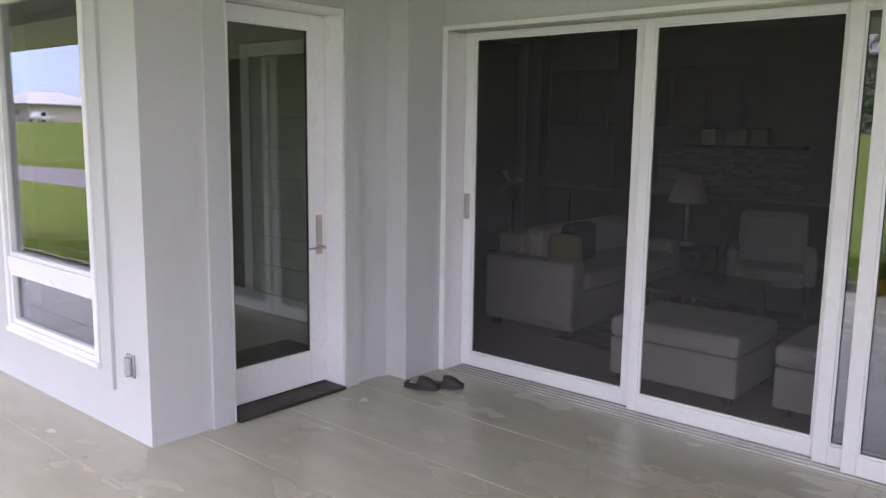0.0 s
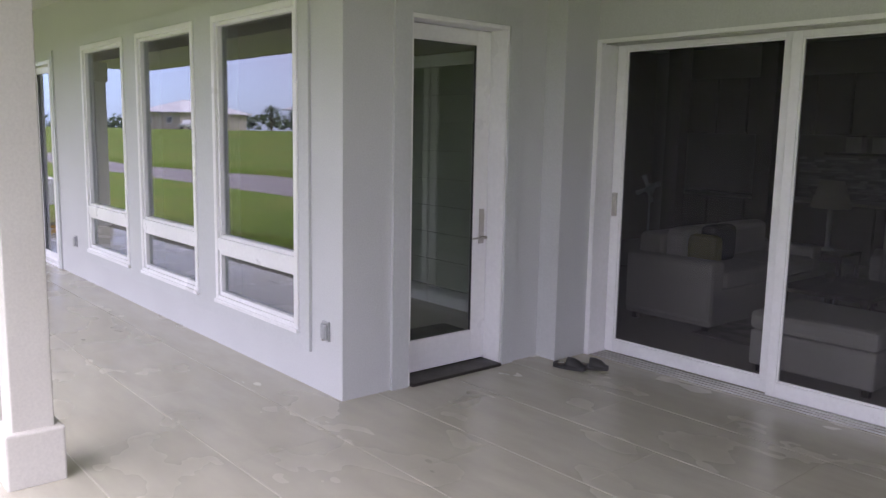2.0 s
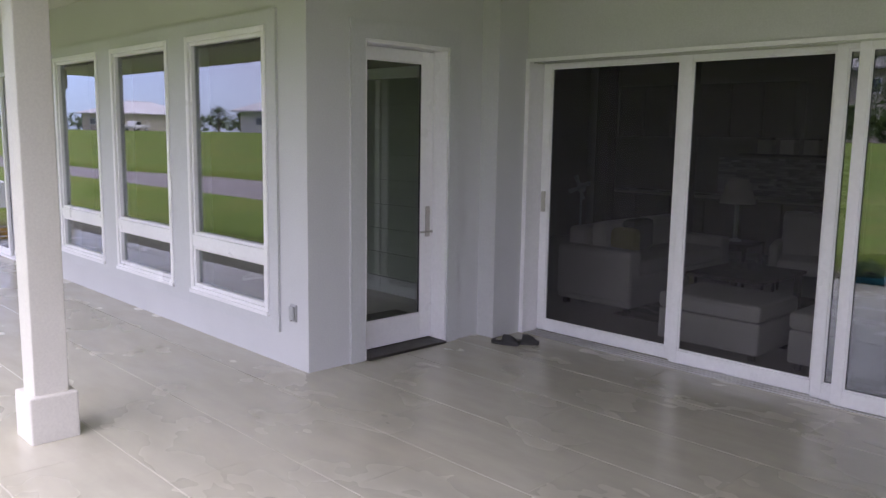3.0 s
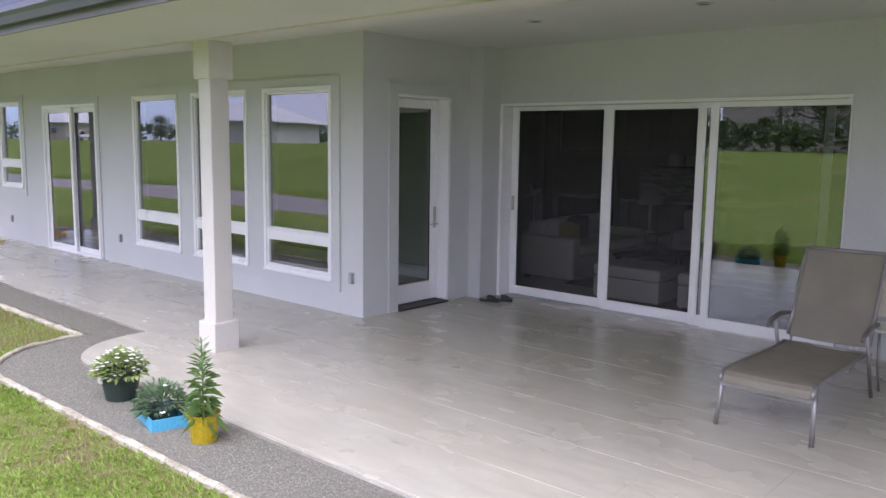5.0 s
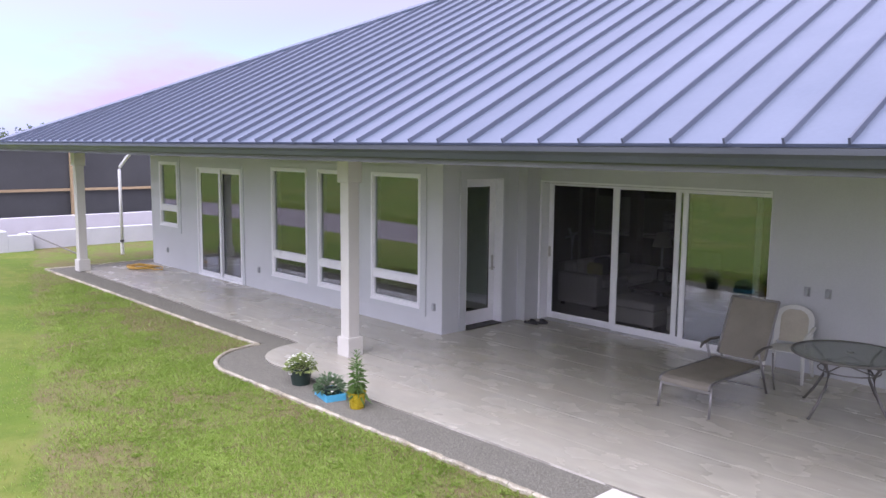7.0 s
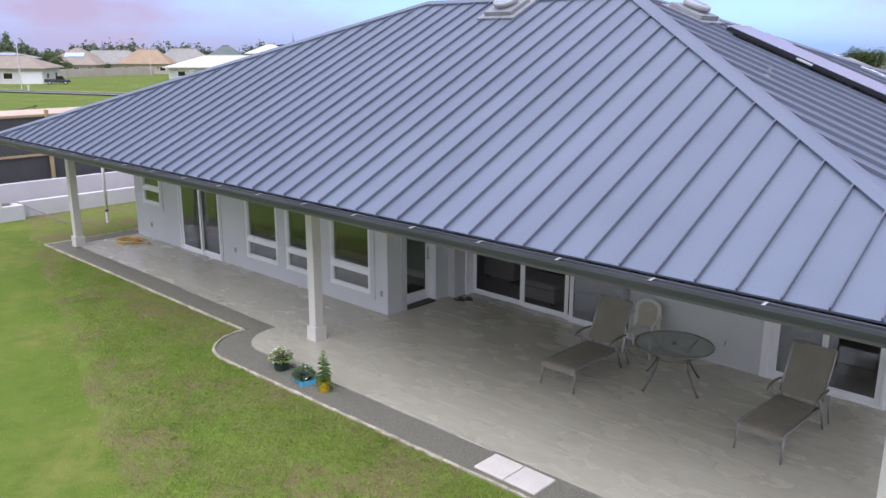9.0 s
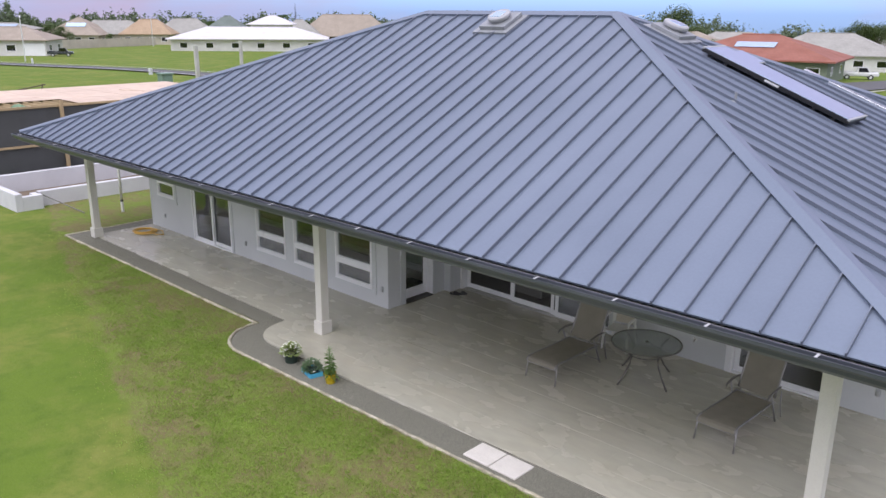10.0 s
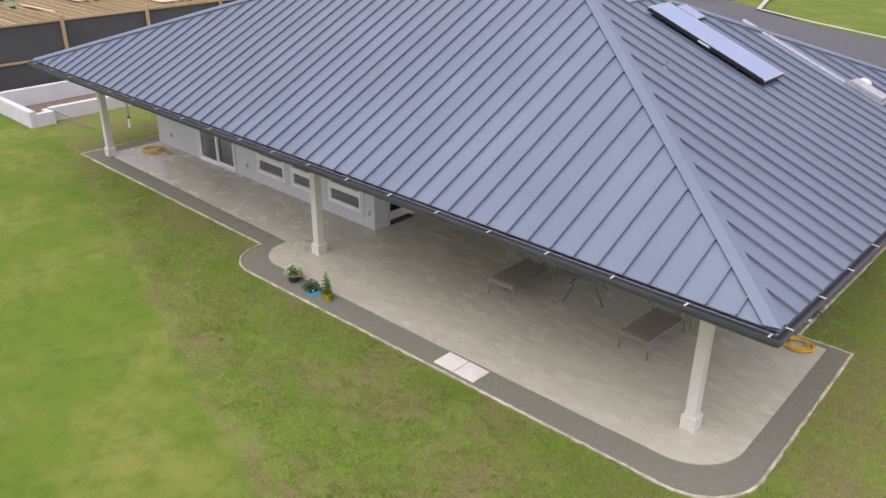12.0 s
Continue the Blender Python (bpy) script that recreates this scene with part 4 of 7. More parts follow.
def roof_face(a, b, ta, tb, pitch, start):
    """Pans between standing seams over the face a-b (eave) and ta-tb (top)."""
    u = (b - a).normalized()
    n = u.cross(ta - a).normalized()
    v = n.cross(u)
    L = (b - a).length
    au, av, bu, bv = (ta - a).dot(u), (ta - a).dot(v), (tb - a).dot(u), (tb - a).dot(v)

    def top(s):
        if s < au:
            return av * s / au
        if s > bu:
            return bv * (L - s) / (L - bu)
        return av + (bv - av) * (s - au) / max(bu - au, 1e-6)
    marks = [start + pitch * k for k in range(-1, int(L / pitch) + 2)]
    marks = [0.0] + [m for m in marks if 0.02 < m < L - 0.02] + [L]
    for s0, s1 in zip(marks, marks[1:]):
        pts = [(s0, 0), (s1, 0), (s1, top(s1))] + [(k, top(k)) for k in (bu, au) if s0 < k < s1] + [(s0, top(s0))]
        clean = []
        for p in pts:
            if not clean or math.dist(p, clean[-1]) > 1e-3:
                clean.append(p)
        if math.dist(clean[0], clean[-1]) < 1e-3:
            clean.pop()
        if len(clean) < 3:
            continue
        bm = B()
        P = lambda s, t, h: a + u * s + v * t + n * h
        hi = [bm.verts.new(P(s, t, 0.0)) for s, t in clean]
        lo = [bm.verts.new(P(s, t, -0.03)) for s, t in clean]
        bm.faces.new(hi)
        bm.faces.new(lo)
        k = len(clean)
        for i in range(k):
            bm.faces.new((hi[i], hi[(i + 1) % k], lo[(i + 1) % k], lo[i]))
        pan = part("roof_panel", bm, ROOF, roof)
        if s0 > 0 and top(s0) > 0.15:
            bm = B()
            t1 = top(s0) - 0.02
            prof = [(-0.010, -0.004), (-0.009, 0.048), (0.009, 0.048), (0.010, -0.004)]
            r0 = [bm.verts.new(P(s0 + x, -0.008, z)) for x, z in prof]
            r1 = [bm.verts.new(P(s0 + x, t1, z)) for x, z in prof]
            bm.faces.new(r0)
            bm.faces.new(r1)
            for i in range(3):
                bm.faces.new((r0[i], r0[i + 1], r1[i + 1], r1[i]))
            part("standing_seam", bm, RIB, pan)


roof_face(CSW, CSE, RL, RR, 0.448, 0.104)
roof_face(CSE, CNE, RR, RR, 0.4525, 0.178)
roof_face(CNE, CNW, RR, RL, 0.4525, 0.30)
roof_face(CNW, CSW, RL, RL, 0.4525, 0.30)


def cap(p, q, n1, n2, w=0.15, cut=0.0):
    """A folded cap over a hip or ridge: two flaps lying on faces with normals n1 and n2."""
    d = (q - p).normalized()
    n1, n2 = n1.normalized(), n2.normalized()
    f1, f2 = d.cross(n1), d.cross(n2)
    if f1.dot(n2) > 0:
        f1 = -f1
    if f2.dot(n1) > 0:
        f2 = -f2
    mid = (n1 + n2).normalized()
    bm = B()
    rings = []
    for e in (p, q):
        back = d * (w * cut) if e is p else d * 0.0
        sec = [e + back + f1 * w, e + back + f1 * w + n1 * 0.048, e + mid * 0.062, e + back + f2 * w + n2 * 0.048, e + back + f2 * w]
        rings.append([bm.verts.new(c) for c in sec])
    for k in range(4):
        bm.faces.new((rings[0][k], rings[0][k + 1], rings[1][k + 1], rings[1][k]))
    bm.faces.new(rings[0])
    bm.faces.new(rings[1])
    part("roof_cap", bm, ROOF, roof)


def normal_of(a, b, c):
    n = (b - a).cross(c - a).normalized()
    return n if n.z > 0 else -n


NS, NE, NN, NW = normal_of(CSW, CSE, RR), normal_of(CSE, CNE, RR), normal_of(CNE, CNW, RL), normal_of(CNW, CSW, RL)
cap(CSE, RR, NS, NE, cut=0.93)
cap(CNE, RR, NN, NE, cut=0.93)
cap(CNW, RL, NN, NW)
cap(CSW, RL, NS, NW, cut=0.93)
cap(RL, RR, NS, NN)


# ---- patio things ----
def lounge_chair():
    """Reclining sling lounger; origin on the floor at its foot end, lying along +y."""
    c = empty("sun_lounger", "taupe sling sun lounger with its backrest raised", "sun lounger", "sun loungers on the patio")
    hw = 0.315
    seat_line = [(-0.012, 0.335), (0.0, 0.375), (0.04, 0.398), (0.12, 0.405), (0.45, 0.395), (0.90, 0.38), (1.36, 0.375)]
    back_line = [(1.425, 0.425), (1.52, 0.62), (1.66, 0.90), (1.76, 1.10), (1.775, 1.135)]

    def sheet(line, half, thick, sag):
        bm = B()
        n = 6
        top = [[bm.verts.new((-half + 2 * half * k / n, y, z - sag * math.sin(math.pi * k / n))) for k in range(n + 1)] for y, z in line]
        low = [[bm.verts.new((v.co.x, v.co.y, v.co.z - thick)) for v in row] for row in top]
        for a, b in zip(range(len(line)), range(1, len(line))):
            for k in range(n):
                bm.faces.new((top[a][k], top[a][k + 1], top[b][k + 1], top[b][k]))
                bm.faces.new((low[a][k], low[a][k + 1], low[b][k + 1], low[b][k]))
            bm.faces.new((top[a][0], top[b][0], low[b][0], low[a][0]))
            bm.faces.new((top[a][n], top[b][n], low[b][n], low[a][n]))
        for e in (0, -1):
            for k in range(n):
                bm.faces.new((top[e][k], top[e][k + 1], low[e][k + 1], low[e][k]))
        return bm
    part("seat_sling", sheet(seat_line, hw - 0.012, 0.012, 0.005), SLING, c)
    part("back_sling", sheet(back_line, hw - 0.012, 0.012, 0.012), SLING, c)
    for s in (-1, 1):
        part("side_rail", tube(B(), [(s * hw, y, z - 0.004) for y, z in seat_line], 0.0165), LOUNGEMETAL, c, smooth=True)
        part("back_rail", tube(B(), [(s * hw, y, z) for y, z in back_line], 0.0165), LOUNGEMETAL, c, smooth=True)
        part("front_leg", tube(B(), [(s * hw, 0.05, 0.40), (s * (hw + 0.008), 0.02, 0.2), (s * (hw + 0.014), -0.015, 0.0)], 0.0165), LOUNGEMETAL, c, smooth=True)
        part("rear_leg", tube(B(), [(s * (hw + 0.03), 1.18, 0.58), (s * (hw + 0.035), 1.32, 0.28), (s * (hw + 0.035), 1.46, 0.0)], 0.0165), LOUNGEMETAL, c, smooth=True)
        part("prop_leg", tube(B(), [(s * (hw + 0.03), 1.60, 0.50), (s * (hw + 0.03), 1.62, 0.25), (s * (hw + 0.035), 1.70, 0.0)], 0.012), LOUNGEMETAL, c, smooth=True)
        part("armrest", tube(B(), [(s * (hw + 0.035), 1.02, 0.545), (s * (hw + 0.04), 1.08, 0.585), (s * (hw + 0.04), 1.28, 0.615), (s * (hw + 0.035), 1.48, 0.60), (s * (hw + 0.02), 1.58, 0.585)], [0.012, 0.02, 0.021, 0.019, 0.012]), TABLEMETAL, c, "dark moulded armrest", smooth=True)
    part("foot_bar", bx(-hw, 0.012, 0.285, hw, 0.032, 0.315, 0.005), LOUNGEMETAL, c)
    part("hinge_bar", rod(B(), (-hw - 0.03, 1.39, 0.37), (hw + 0.03, 1.39, 0.37), 0.012), LOUNGEMETAL, c, smooth=True)
    part("top_bar", rod(B(), (-hw, 1.775, 1.135), (hw, 1.775, 1.135), 0.0165), LOUNGEMETAL, c, smooth=True)
    part("rear_bar", rod(B(), (-hw - 0.035, 1.44, 0.06), (hw + 0.035, 1.44, 0.06), 0.009), LOUNGEMETAL, c, smooth=True)
    return c


lounger = lounge_chair()
lounger.matrix_world = pose(4.72, -0.575, 0.0, 0, 0, 0.5)
copy_thing(lounger, pose(8.06, -0.54, 0.0, 0, 0, -1.5))


def garden_table(x, y, turn):
    t = empty("patio_table", "round glass-topped patio table with dark metal legs", "table", at=pose(x, y, 0, 0, 0, turn))
    R = 0.63
    ring = [(R * math.cos(a), R * math.sin(a), 0.715) for a in np.linspace(0, 2 * math.pi, 48, endpoint=False)]
    part("rim", tube(B(), ring, 0.016, 8, True), TABLEMETAL, t, smooth=True)
    top = part("glass_top", lathe(B(), [(R - 0.008, 0.0), (R - 0.008, 0.006)], (0, 0, 0.716), 48), PEBBLE, t, "smoky pebbled glass table top")
    top.visible_shadow = False
    for k in range(4):
        a = math.pi / 2 * k
        c, s = math.cos(a), math.sin(a)
        line = [(0.54, 0.70), (0.40, 0.62), (0.33, 0.50), (0.36, 0.36), (0.47, 0.18), (0.61, 0.0)]
        part("leg", tube(B(), [(r * c, r * s, z) for r, z in line], 0.017), TABLEMETAL, t, smooth=True)
        part("scroll", tube(B(), [(0.34 * c + 0.0, 0.34 * s, 0.53), (0.20 * c - 0.05 * s, 0.20 * s + 0.05 * c, 0.60), (0.20 * c - 0.16 * s, 0.20 * s + 0.16 * c, 0.62), (0.34 * -s, 0.34 * c, 0.53)], 0.009), TABLEMETAL, t, smooth=True)
        part("foot", rod(B(), (0.61 * c, 0.61 * s, 0.0), (0.61 * c, 0.61 * s, 0.012), 0.02, segs=12), RUBBER, t)
    part("lower_ring", tube(B(), [(0.335 * math.cos(a), 0.335 * math.sin(a), 0.52) for a in np.linspace(0, 2 * math.pi, 32, endpoint=False)], 0.009, 6, True), TABLEMETAL, t, smooth=True)
    part("umbrella_collar", lathe(B(), [(0.035, 0), (0.04, 0.01), (0.03, 0.014)], (0, 0, 0.722), 16), TABLEMETAL, t)


garden_table(6.03, 0.86, -20.0)


BEIGE = mat("beige_resin", (0.56, 0.52, 0.42), (0.50, 0.46, 0.37), rough=0.55, scale=5, grain=0.06, bump=0.1)


def resin_chair(x, y, turn, z=0.0):
    """Monobloc garden chair; faces -y."""
    c = empty("garden_chair", "white moulded resin garden chair against the wall", "chair", at=pose(x, y, z, 0, 0, turn))
    part("seat", bx(-0.23, -0.22, 0.40, 0.23, 0.22, 0.425, 0.012), RESIN, c)
    bm = B()
    outline = [(-0.25, 0.42), (-0.255, 0.75)] + [(-0.25 * math.cos(a), 0.80 + 0.17 * math.sin(a)) for a in np.linspace(0.15, math.pi - 0.15, 9)] + [(0.255, 0.75), (0.25, 0.42)]
    n = len(outline)
    f = [bm.verts.new((px, 0.20 + 0.14 * (pz - 0.42), pz)) for px, pz in outline]
    b = [bm.verts.new((px * 0.98, 0.225 + 0.14 * (pz - 0.42), pz)) for px, pz in outline]
    inner_o = [(px * 0.72, 0.50 + (pz - 0.42) * 0.76) for px, pz in outline]
    fi = [bm.verts.new((px, 0.20 + 0.14 * (pz - 0.42), pz)) for px, pz in inner_o]
    bi = [bm.verts.new((px, 0.225 + 0.14 * (pz - 0.42), pz)) for px, pz in inner_o]
    for k in range(n - 1):
        bm.faces.new((f[k], f[k + 1], fi[k + 1], fi[k]))
        bm.faces.new((b[k], b[k + 1], bi[k + 1], bi[k]))
        bm.faces.new((f[k], f[k + 1], b[k + 1], b[k]))
        bm.faces.new((fi[k], fi[k + 1], bi[k + 1], bi[k]))
    for e in (0, -1):
        bm.faces.new((f[e], fi[e], bi[e], b[e]))
    back = part("backrest", bm, RESIN, c)
    bm = B()
    rows = []
    for pz in np.linspace(0.46, 0.90, 7):
        half = 0.185 if pz < 0.82 else 0.185 * math.cos((pz - 0.82) / 0.12)
        rows.append([[bm.verts.new((px, 0.212 + dy + 0.14 * (pz - 0.42) + 0.02 * (1 - (px / 0.19) ** 2), pz)) for px in np.linspace(-half, half, 7)] for dy in (0.0, 0.012)])
    for a, b in zip(rows, rows[1:]):
        for q in (0, 1):
            for k in range(6):
                bm.faces.new((a[q][k], a[q][k + 1], b[q][k + 1], b[q][k]))
    part("back_panel", bm, BEIGE, back, "beige inset panel", smooth=True)
    for s in (-1, 1):
        part("armrest", tube(B(), [(s * 0.255, -0.20, 0.60), (s * 0.27, -0.18, 0.645), (s * 0.275, 0.0, 0.66), (s * 0.26, 0.24, 0.69)], [0.018, 0.026, 0.028, 0.022]), RESIN, c, smooth=True)
        part("front_leg", tube(B(), [(s * 0.255, -0.20, 0.62), (s * 0.245, -0.215, 0.35), (s * 0.26, -0.24, 0.0)], [0.02, 0.028, 0.02]), RESIN, c, smooth=True)
        part("rear_leg", tube(B(), [(s * 0.235, 0.22, 0.46), (s * 0.245, 0.26, 0.2), (s * 0.26, 0.30, 0.0)], [0.024, 0.026, 0.02]), RESIN, c, smooth=True)
    return c


resin_chair(4.93, 1.78, 8)


def shoe(x, y, turn, mark):
    c = empty("sandal", "black slip-on sandal with a moulded sole", "sandal", "pair of sandals by the door", at=pose(x, y, 0, 0, 0, turn) @ Matrix.Scale(0.9, 4))
    bm = B()
    rows = []
    for t in np.linspace(0, 1, 13):
        px = -0.14 + 0.28 * t
        w = 0.052 * (0.62 + 0.5 * math.sin(math.pi * min(1, t * 0.95 + 0.04)) ** 0.7) * (0.75 if t in (0.0, 1.0) else 1)
        rows.append((px, w))
    lo = [[bm.verts.new((px, s * w, 0.001)) for s in (-1, 1)] for px, w in rows]
    hi = [[bm.verts.new((px, s * w * 1.06, 0.026 + 0.006 * (px > 0.08) + 0.012 * (px < -0.1))) for s in (-1, 1)] for px, w in rows]
    for a, b in zip(range(12), range(1, 13)):
        bm.faces.new((hi[a][0], hi[a][1], hi[b][1], hi[b][0]))
        bm.faces.new((lo[a][0], lo[a][1], lo[b][1], lo[b][0]))
        for s in (0, 1):
            bm.faces.new((lo[a][s], lo[b][s], hi[b][s], hi[a][s]))
    for e in (0, -1):
        bm.faces.new((lo[e][0], lo[e][1], hi[e][1], hi[e][0]))
    part("sole", bm, RUBBER, c)
    bm = B()
    lathe(bm, [(0.0001, 0), (0.036, 0.0), (0.034, 0.004), (0.0001, 0.005)], (-0.075, 0, 0.034), 16)
    part("insole", bm, INSOLE, c)
    if mark:
        part("mark", bx(-0.10, -0.006, 0.0385, -0.05, 0.008, 0.0405, 0.001), PALE, c, "pale printed mark on the insole")
    bm = B()
    arcs = []
    for px, k in ((-0.02, 1.0), (0.03, 1.02), (0.08, 0.98), (0.12, 0.8), (0.138, 0.5)):
        h = 0.075 if px < 0.1 else 0.05
        arcs.append([bm.verts.new((px, 0.058 * k * math.cos(a), 0.022 + (h - 0.02 * (px > 0.05)) * math.sin(a) * (1 if px < 0.12 else 0.6))) for a in np.linspace(0, math.pi, 9)])
    for a, b in zip(arcs, arcs[1:]):
        for k in range(8):
            bm.faces.new((a[k], a[k + 1], b[k + 1], b[k]))
    bm.faces.new(arcs[-1])
    ob = part("strap", bm, RUBBER, c, smooth=True)
    ob.modifiers.new("thick", "SOLIDIFY").thickness = 0.006


shoe(0.41, 1.80, 20, True)
shoe(0.52, 1.93, 32, False)


def outlet(x, z, y=0.0, label="grey weatherproof outlet cover on the wall"):
    o = empty("outlet_cover", label, "outlet", "outlet covers on the walls")
    part("back_plate", bx(x - 0.042, y - 0.014, z - 0.068, x + 0.042, y, z + 0.068, 0.006), GREYBOX, o)
    part("lid", bx(x - 0.032, y - 0.036, z - 0.055, x + 0.032, y - 0.013, z + 0.052, 0.010), GREYBOX, o)
    part("latch", bx(x - 0.010, y - 0.042, z - 0.062, x + 0.010, y - 0.02, z - 0.050, 0.003), STEEL, o)


for x, z, y in ((-0.19, 0.44, 0.0), (-5.68, 0.42, 0.0), (-10.08, 0.42, 0.0), (5.235, 1.145, YW), (4.955, 1.145, YW), (9.6, 0.45, YW)):
    outlet(x, z, y)
tap = empty("garden_tap", "white garden tap on the patio wall", "tap")
part("flange", rod(B(), (6.34, YW, 0.45), (6.34, YW - 0.012, 0.45), 0.035, segs=16), PVC, tap)
part("spout", tube(B(), [(6.34, YW - 0.01, 0.45), (6.34, YW - 0.07, 0.45), (6.34, YW - 0.10, 0.42)], 0.013), STEEL, tap)
part("wheel", rod(B(), (6.34, YW - 0.06, 0.485), (6.34, YW - 0.06, 0.50), 0.028, segs=14), PVC, tap)


# ---- hoses ----
def coil(name, x, y, r, turns, material, label, seed, tail, tr=0.014):
    rng = random.Random(seed)
    pts, n = [], 26 * turns
    for k in range(n):
        a = 2 * math.pi * k / 26
        rr = r * (0.86 + 0.05 * rng.random()) * (1 + 0.14 * math.sin(k * 0.061 + seed)) * (1 + 0.05 * math.sin(k * 0.37))
        pts.append((x + rr * math.cos(a) + 0.07 * math.sin(k * 0.043), y + 0.9 * rr * math.sin(a), 0.012 + tr + 0.03 * (k / n) + 0.012 * rng.random()))
    pts += [(x + dx, y + dy, 0.013 + tr) for dx, dy in tail]
    solid(name, tube(B(), pts, tr, 6), material, label, "hose", smooth=True)


coil("garden_hose", 10.36, 2.02, 0.30, 6, HOSE, "yellow garden hose coiled on the gravel", 3, [(-0.3, -0.25), (-0.38, -0.45)])
coil("garden_hose", -10.2, -0.68, 0.36, 5, HOSE, "yellow garden hose lying in loose loops on the patio", 5, [(0.55, 0.1), (0.75, 0.22), (0.35, 0.42), (-0.25, 0.36), (-0.4, 0.2)])
coil("cable_coil", 10.08, 3.55, 0.16, 4, DARKHOSE, "dark cable coiled on the gravel", 7, [], 0.008)
coil("hose_coil", 10.02, 9.2, 0.28, 5, DARKHOSE, "dark brown hose coiled beside the wall", 9, [])

# ---- pot plants ----
def leaf_quad(bm, at, direction, length, width, curl=0.3):
    """A pointed, bent leaf of four triangles."""
    d = Vector(direction).normalized()
    s = d.cross(Vector((0, 0, 1)))
    s = s.normalized() if s.length > 1e-3 else Vector((1, 0, 0))
    p = Vector(at)
    mid = p + d * length * 0.5 + Vector((0, 0, 0.02 * length))
    tip = p + d * length - Vector((0, 0, curl * length))
    a, l, r, t = bm.verts.new(p), bm.verts.new(mid + s * width / 2), bm.verts.new(mid - s * width / 2), bm.verts.new(tip)
    bm.faces.new((a, l, t))
    bm.faces.new((a, t, r))


def bushy(n, r, h, z0, seed, length, width):
    rng = random.Random(seed)
    bm = B()
    for _ in range(n):
        a, e = rng.uniform(0, 2 * math.pi), math.asin(rng.uniform(-0.2, 1))
        k = rng.uniform(0.55, 1.0)
        p = Vector((r * k * math.cos(a) * math.cos(e), r * k * math.sin(a) * math.cos(e), z0 + h * k * max(0, math.sin(e)) + 0.02))
        d = Vector((math.cos(a) * math.cos(e), math.sin(a) * math.cos(e), 0.25 + math.sin(e) + rng.uniform(-0.4, 0.4)))
        leaf_quad(bm, p, d, length * rng.uniform(0.7, 1.2), width * rng.uniform(0.7, 1.2), rng.uniform(0.1, 0.5))
    return bm


def flowers(n, r, h, z0, seed, size):
    rng = random.Random(seed)
    bm = B()
    for _ in range(n):
        a, e = rng.uniform(0, 2 * math.pi), math.asin(rng.uniform(-0.05, 0.97))
        c = Vector((r * math.cos(a) * math.cos(e), r * math.sin(a) * math.cos(e), z0 + h * max(0.0, math.sin(e)) + 0.03))
        for k in range(5):
            b = 2 * math.pi * k / 5 + a
            leaf_quad(bm, c, (math.cos(b), math.sin(b), 0.35), size, size * 0.8, 0.1)
    return bm


pot = empty("flower_pot", "white-flowering lime-leaved plant in a dark green pot", "potted plant", "pots on the gravel strip", at=pose(0.70, -3.22, -0.022))
part("pot", lathe(B(), [(0.115, 0.0), (0.15, 0.20), (0.165, 0.205), (0.165, 0.235), (0.148, 0.235), (0.14, 0.19)]), POTGREEN, pot, smooth=False)
part("soil", lathe(B(), [(0.14, 0.0), (0.139, 0.012)], (0, 0, 0.19)), SOIL, pot)
part("price_tag", bx(-0.03, -0.168, 0.15, 0.02, -0.15, 0.20, 0.002), PALE, pot, "small white label on the pot")
part("foliage", bushy(620, 0.195, 0.18, 0.185, 11, 0.058, 0.040), LEAF_A, pot)
part("blossom", flowers(78, 0.205, 0.185, 0.185, 12, 0.021), PETAL, pot, "small white blossoms")

tray = empty("plant_tray", "dark leafy plants in a bright blue tray", "potted plant", "pots on the gravel strip", at=pose(1.42, -3.27, -0.022, 0, 0, -14))
bm = B()
box(bm, -0.20, -0.13, 0.0, 0.20, 0.13, 0.012)
for a in ((-0.20, -0.13, 0.19999, -0.118), (-0.20, 0.118, 0.19999, 0.13)):
    box(bm, a[0], a[1], 0.012, a[2], a[3], 0.085, 0.002)
for a in ((-0.20, -0.188), (0.188, 0.20)):
    box(bm, a[0], -0.118, 0.012, a[1], 0.118, 0.085, 0.002)
part("tray", bm, TRAY, tray)
part("pot", lathe(B(), [(0.085, 0.012), (0.10, 0.12), (0.105, 0.13), (0.09, 0.13), (0.085, 0.10)], (0.06, 0.0, 0)), POTGREEN, tray)
part("small_pot", lathe(B(), [(0.06, 0.012), (0.07, 0.10), (0.06, 0.10), (0.055, 0.09)], (-0.11, -0.03, 0)), RUBBER, tray)
part("foliage", bushy(430, 0.175, 0.17, 0.09, 21, 0.075, 0.02), LEAF_B, tray)
part("blossom", flowers(3, 0.20, 0.17, 0.08, 22, 0.028), PETAL, tray, "a few white blossoms")

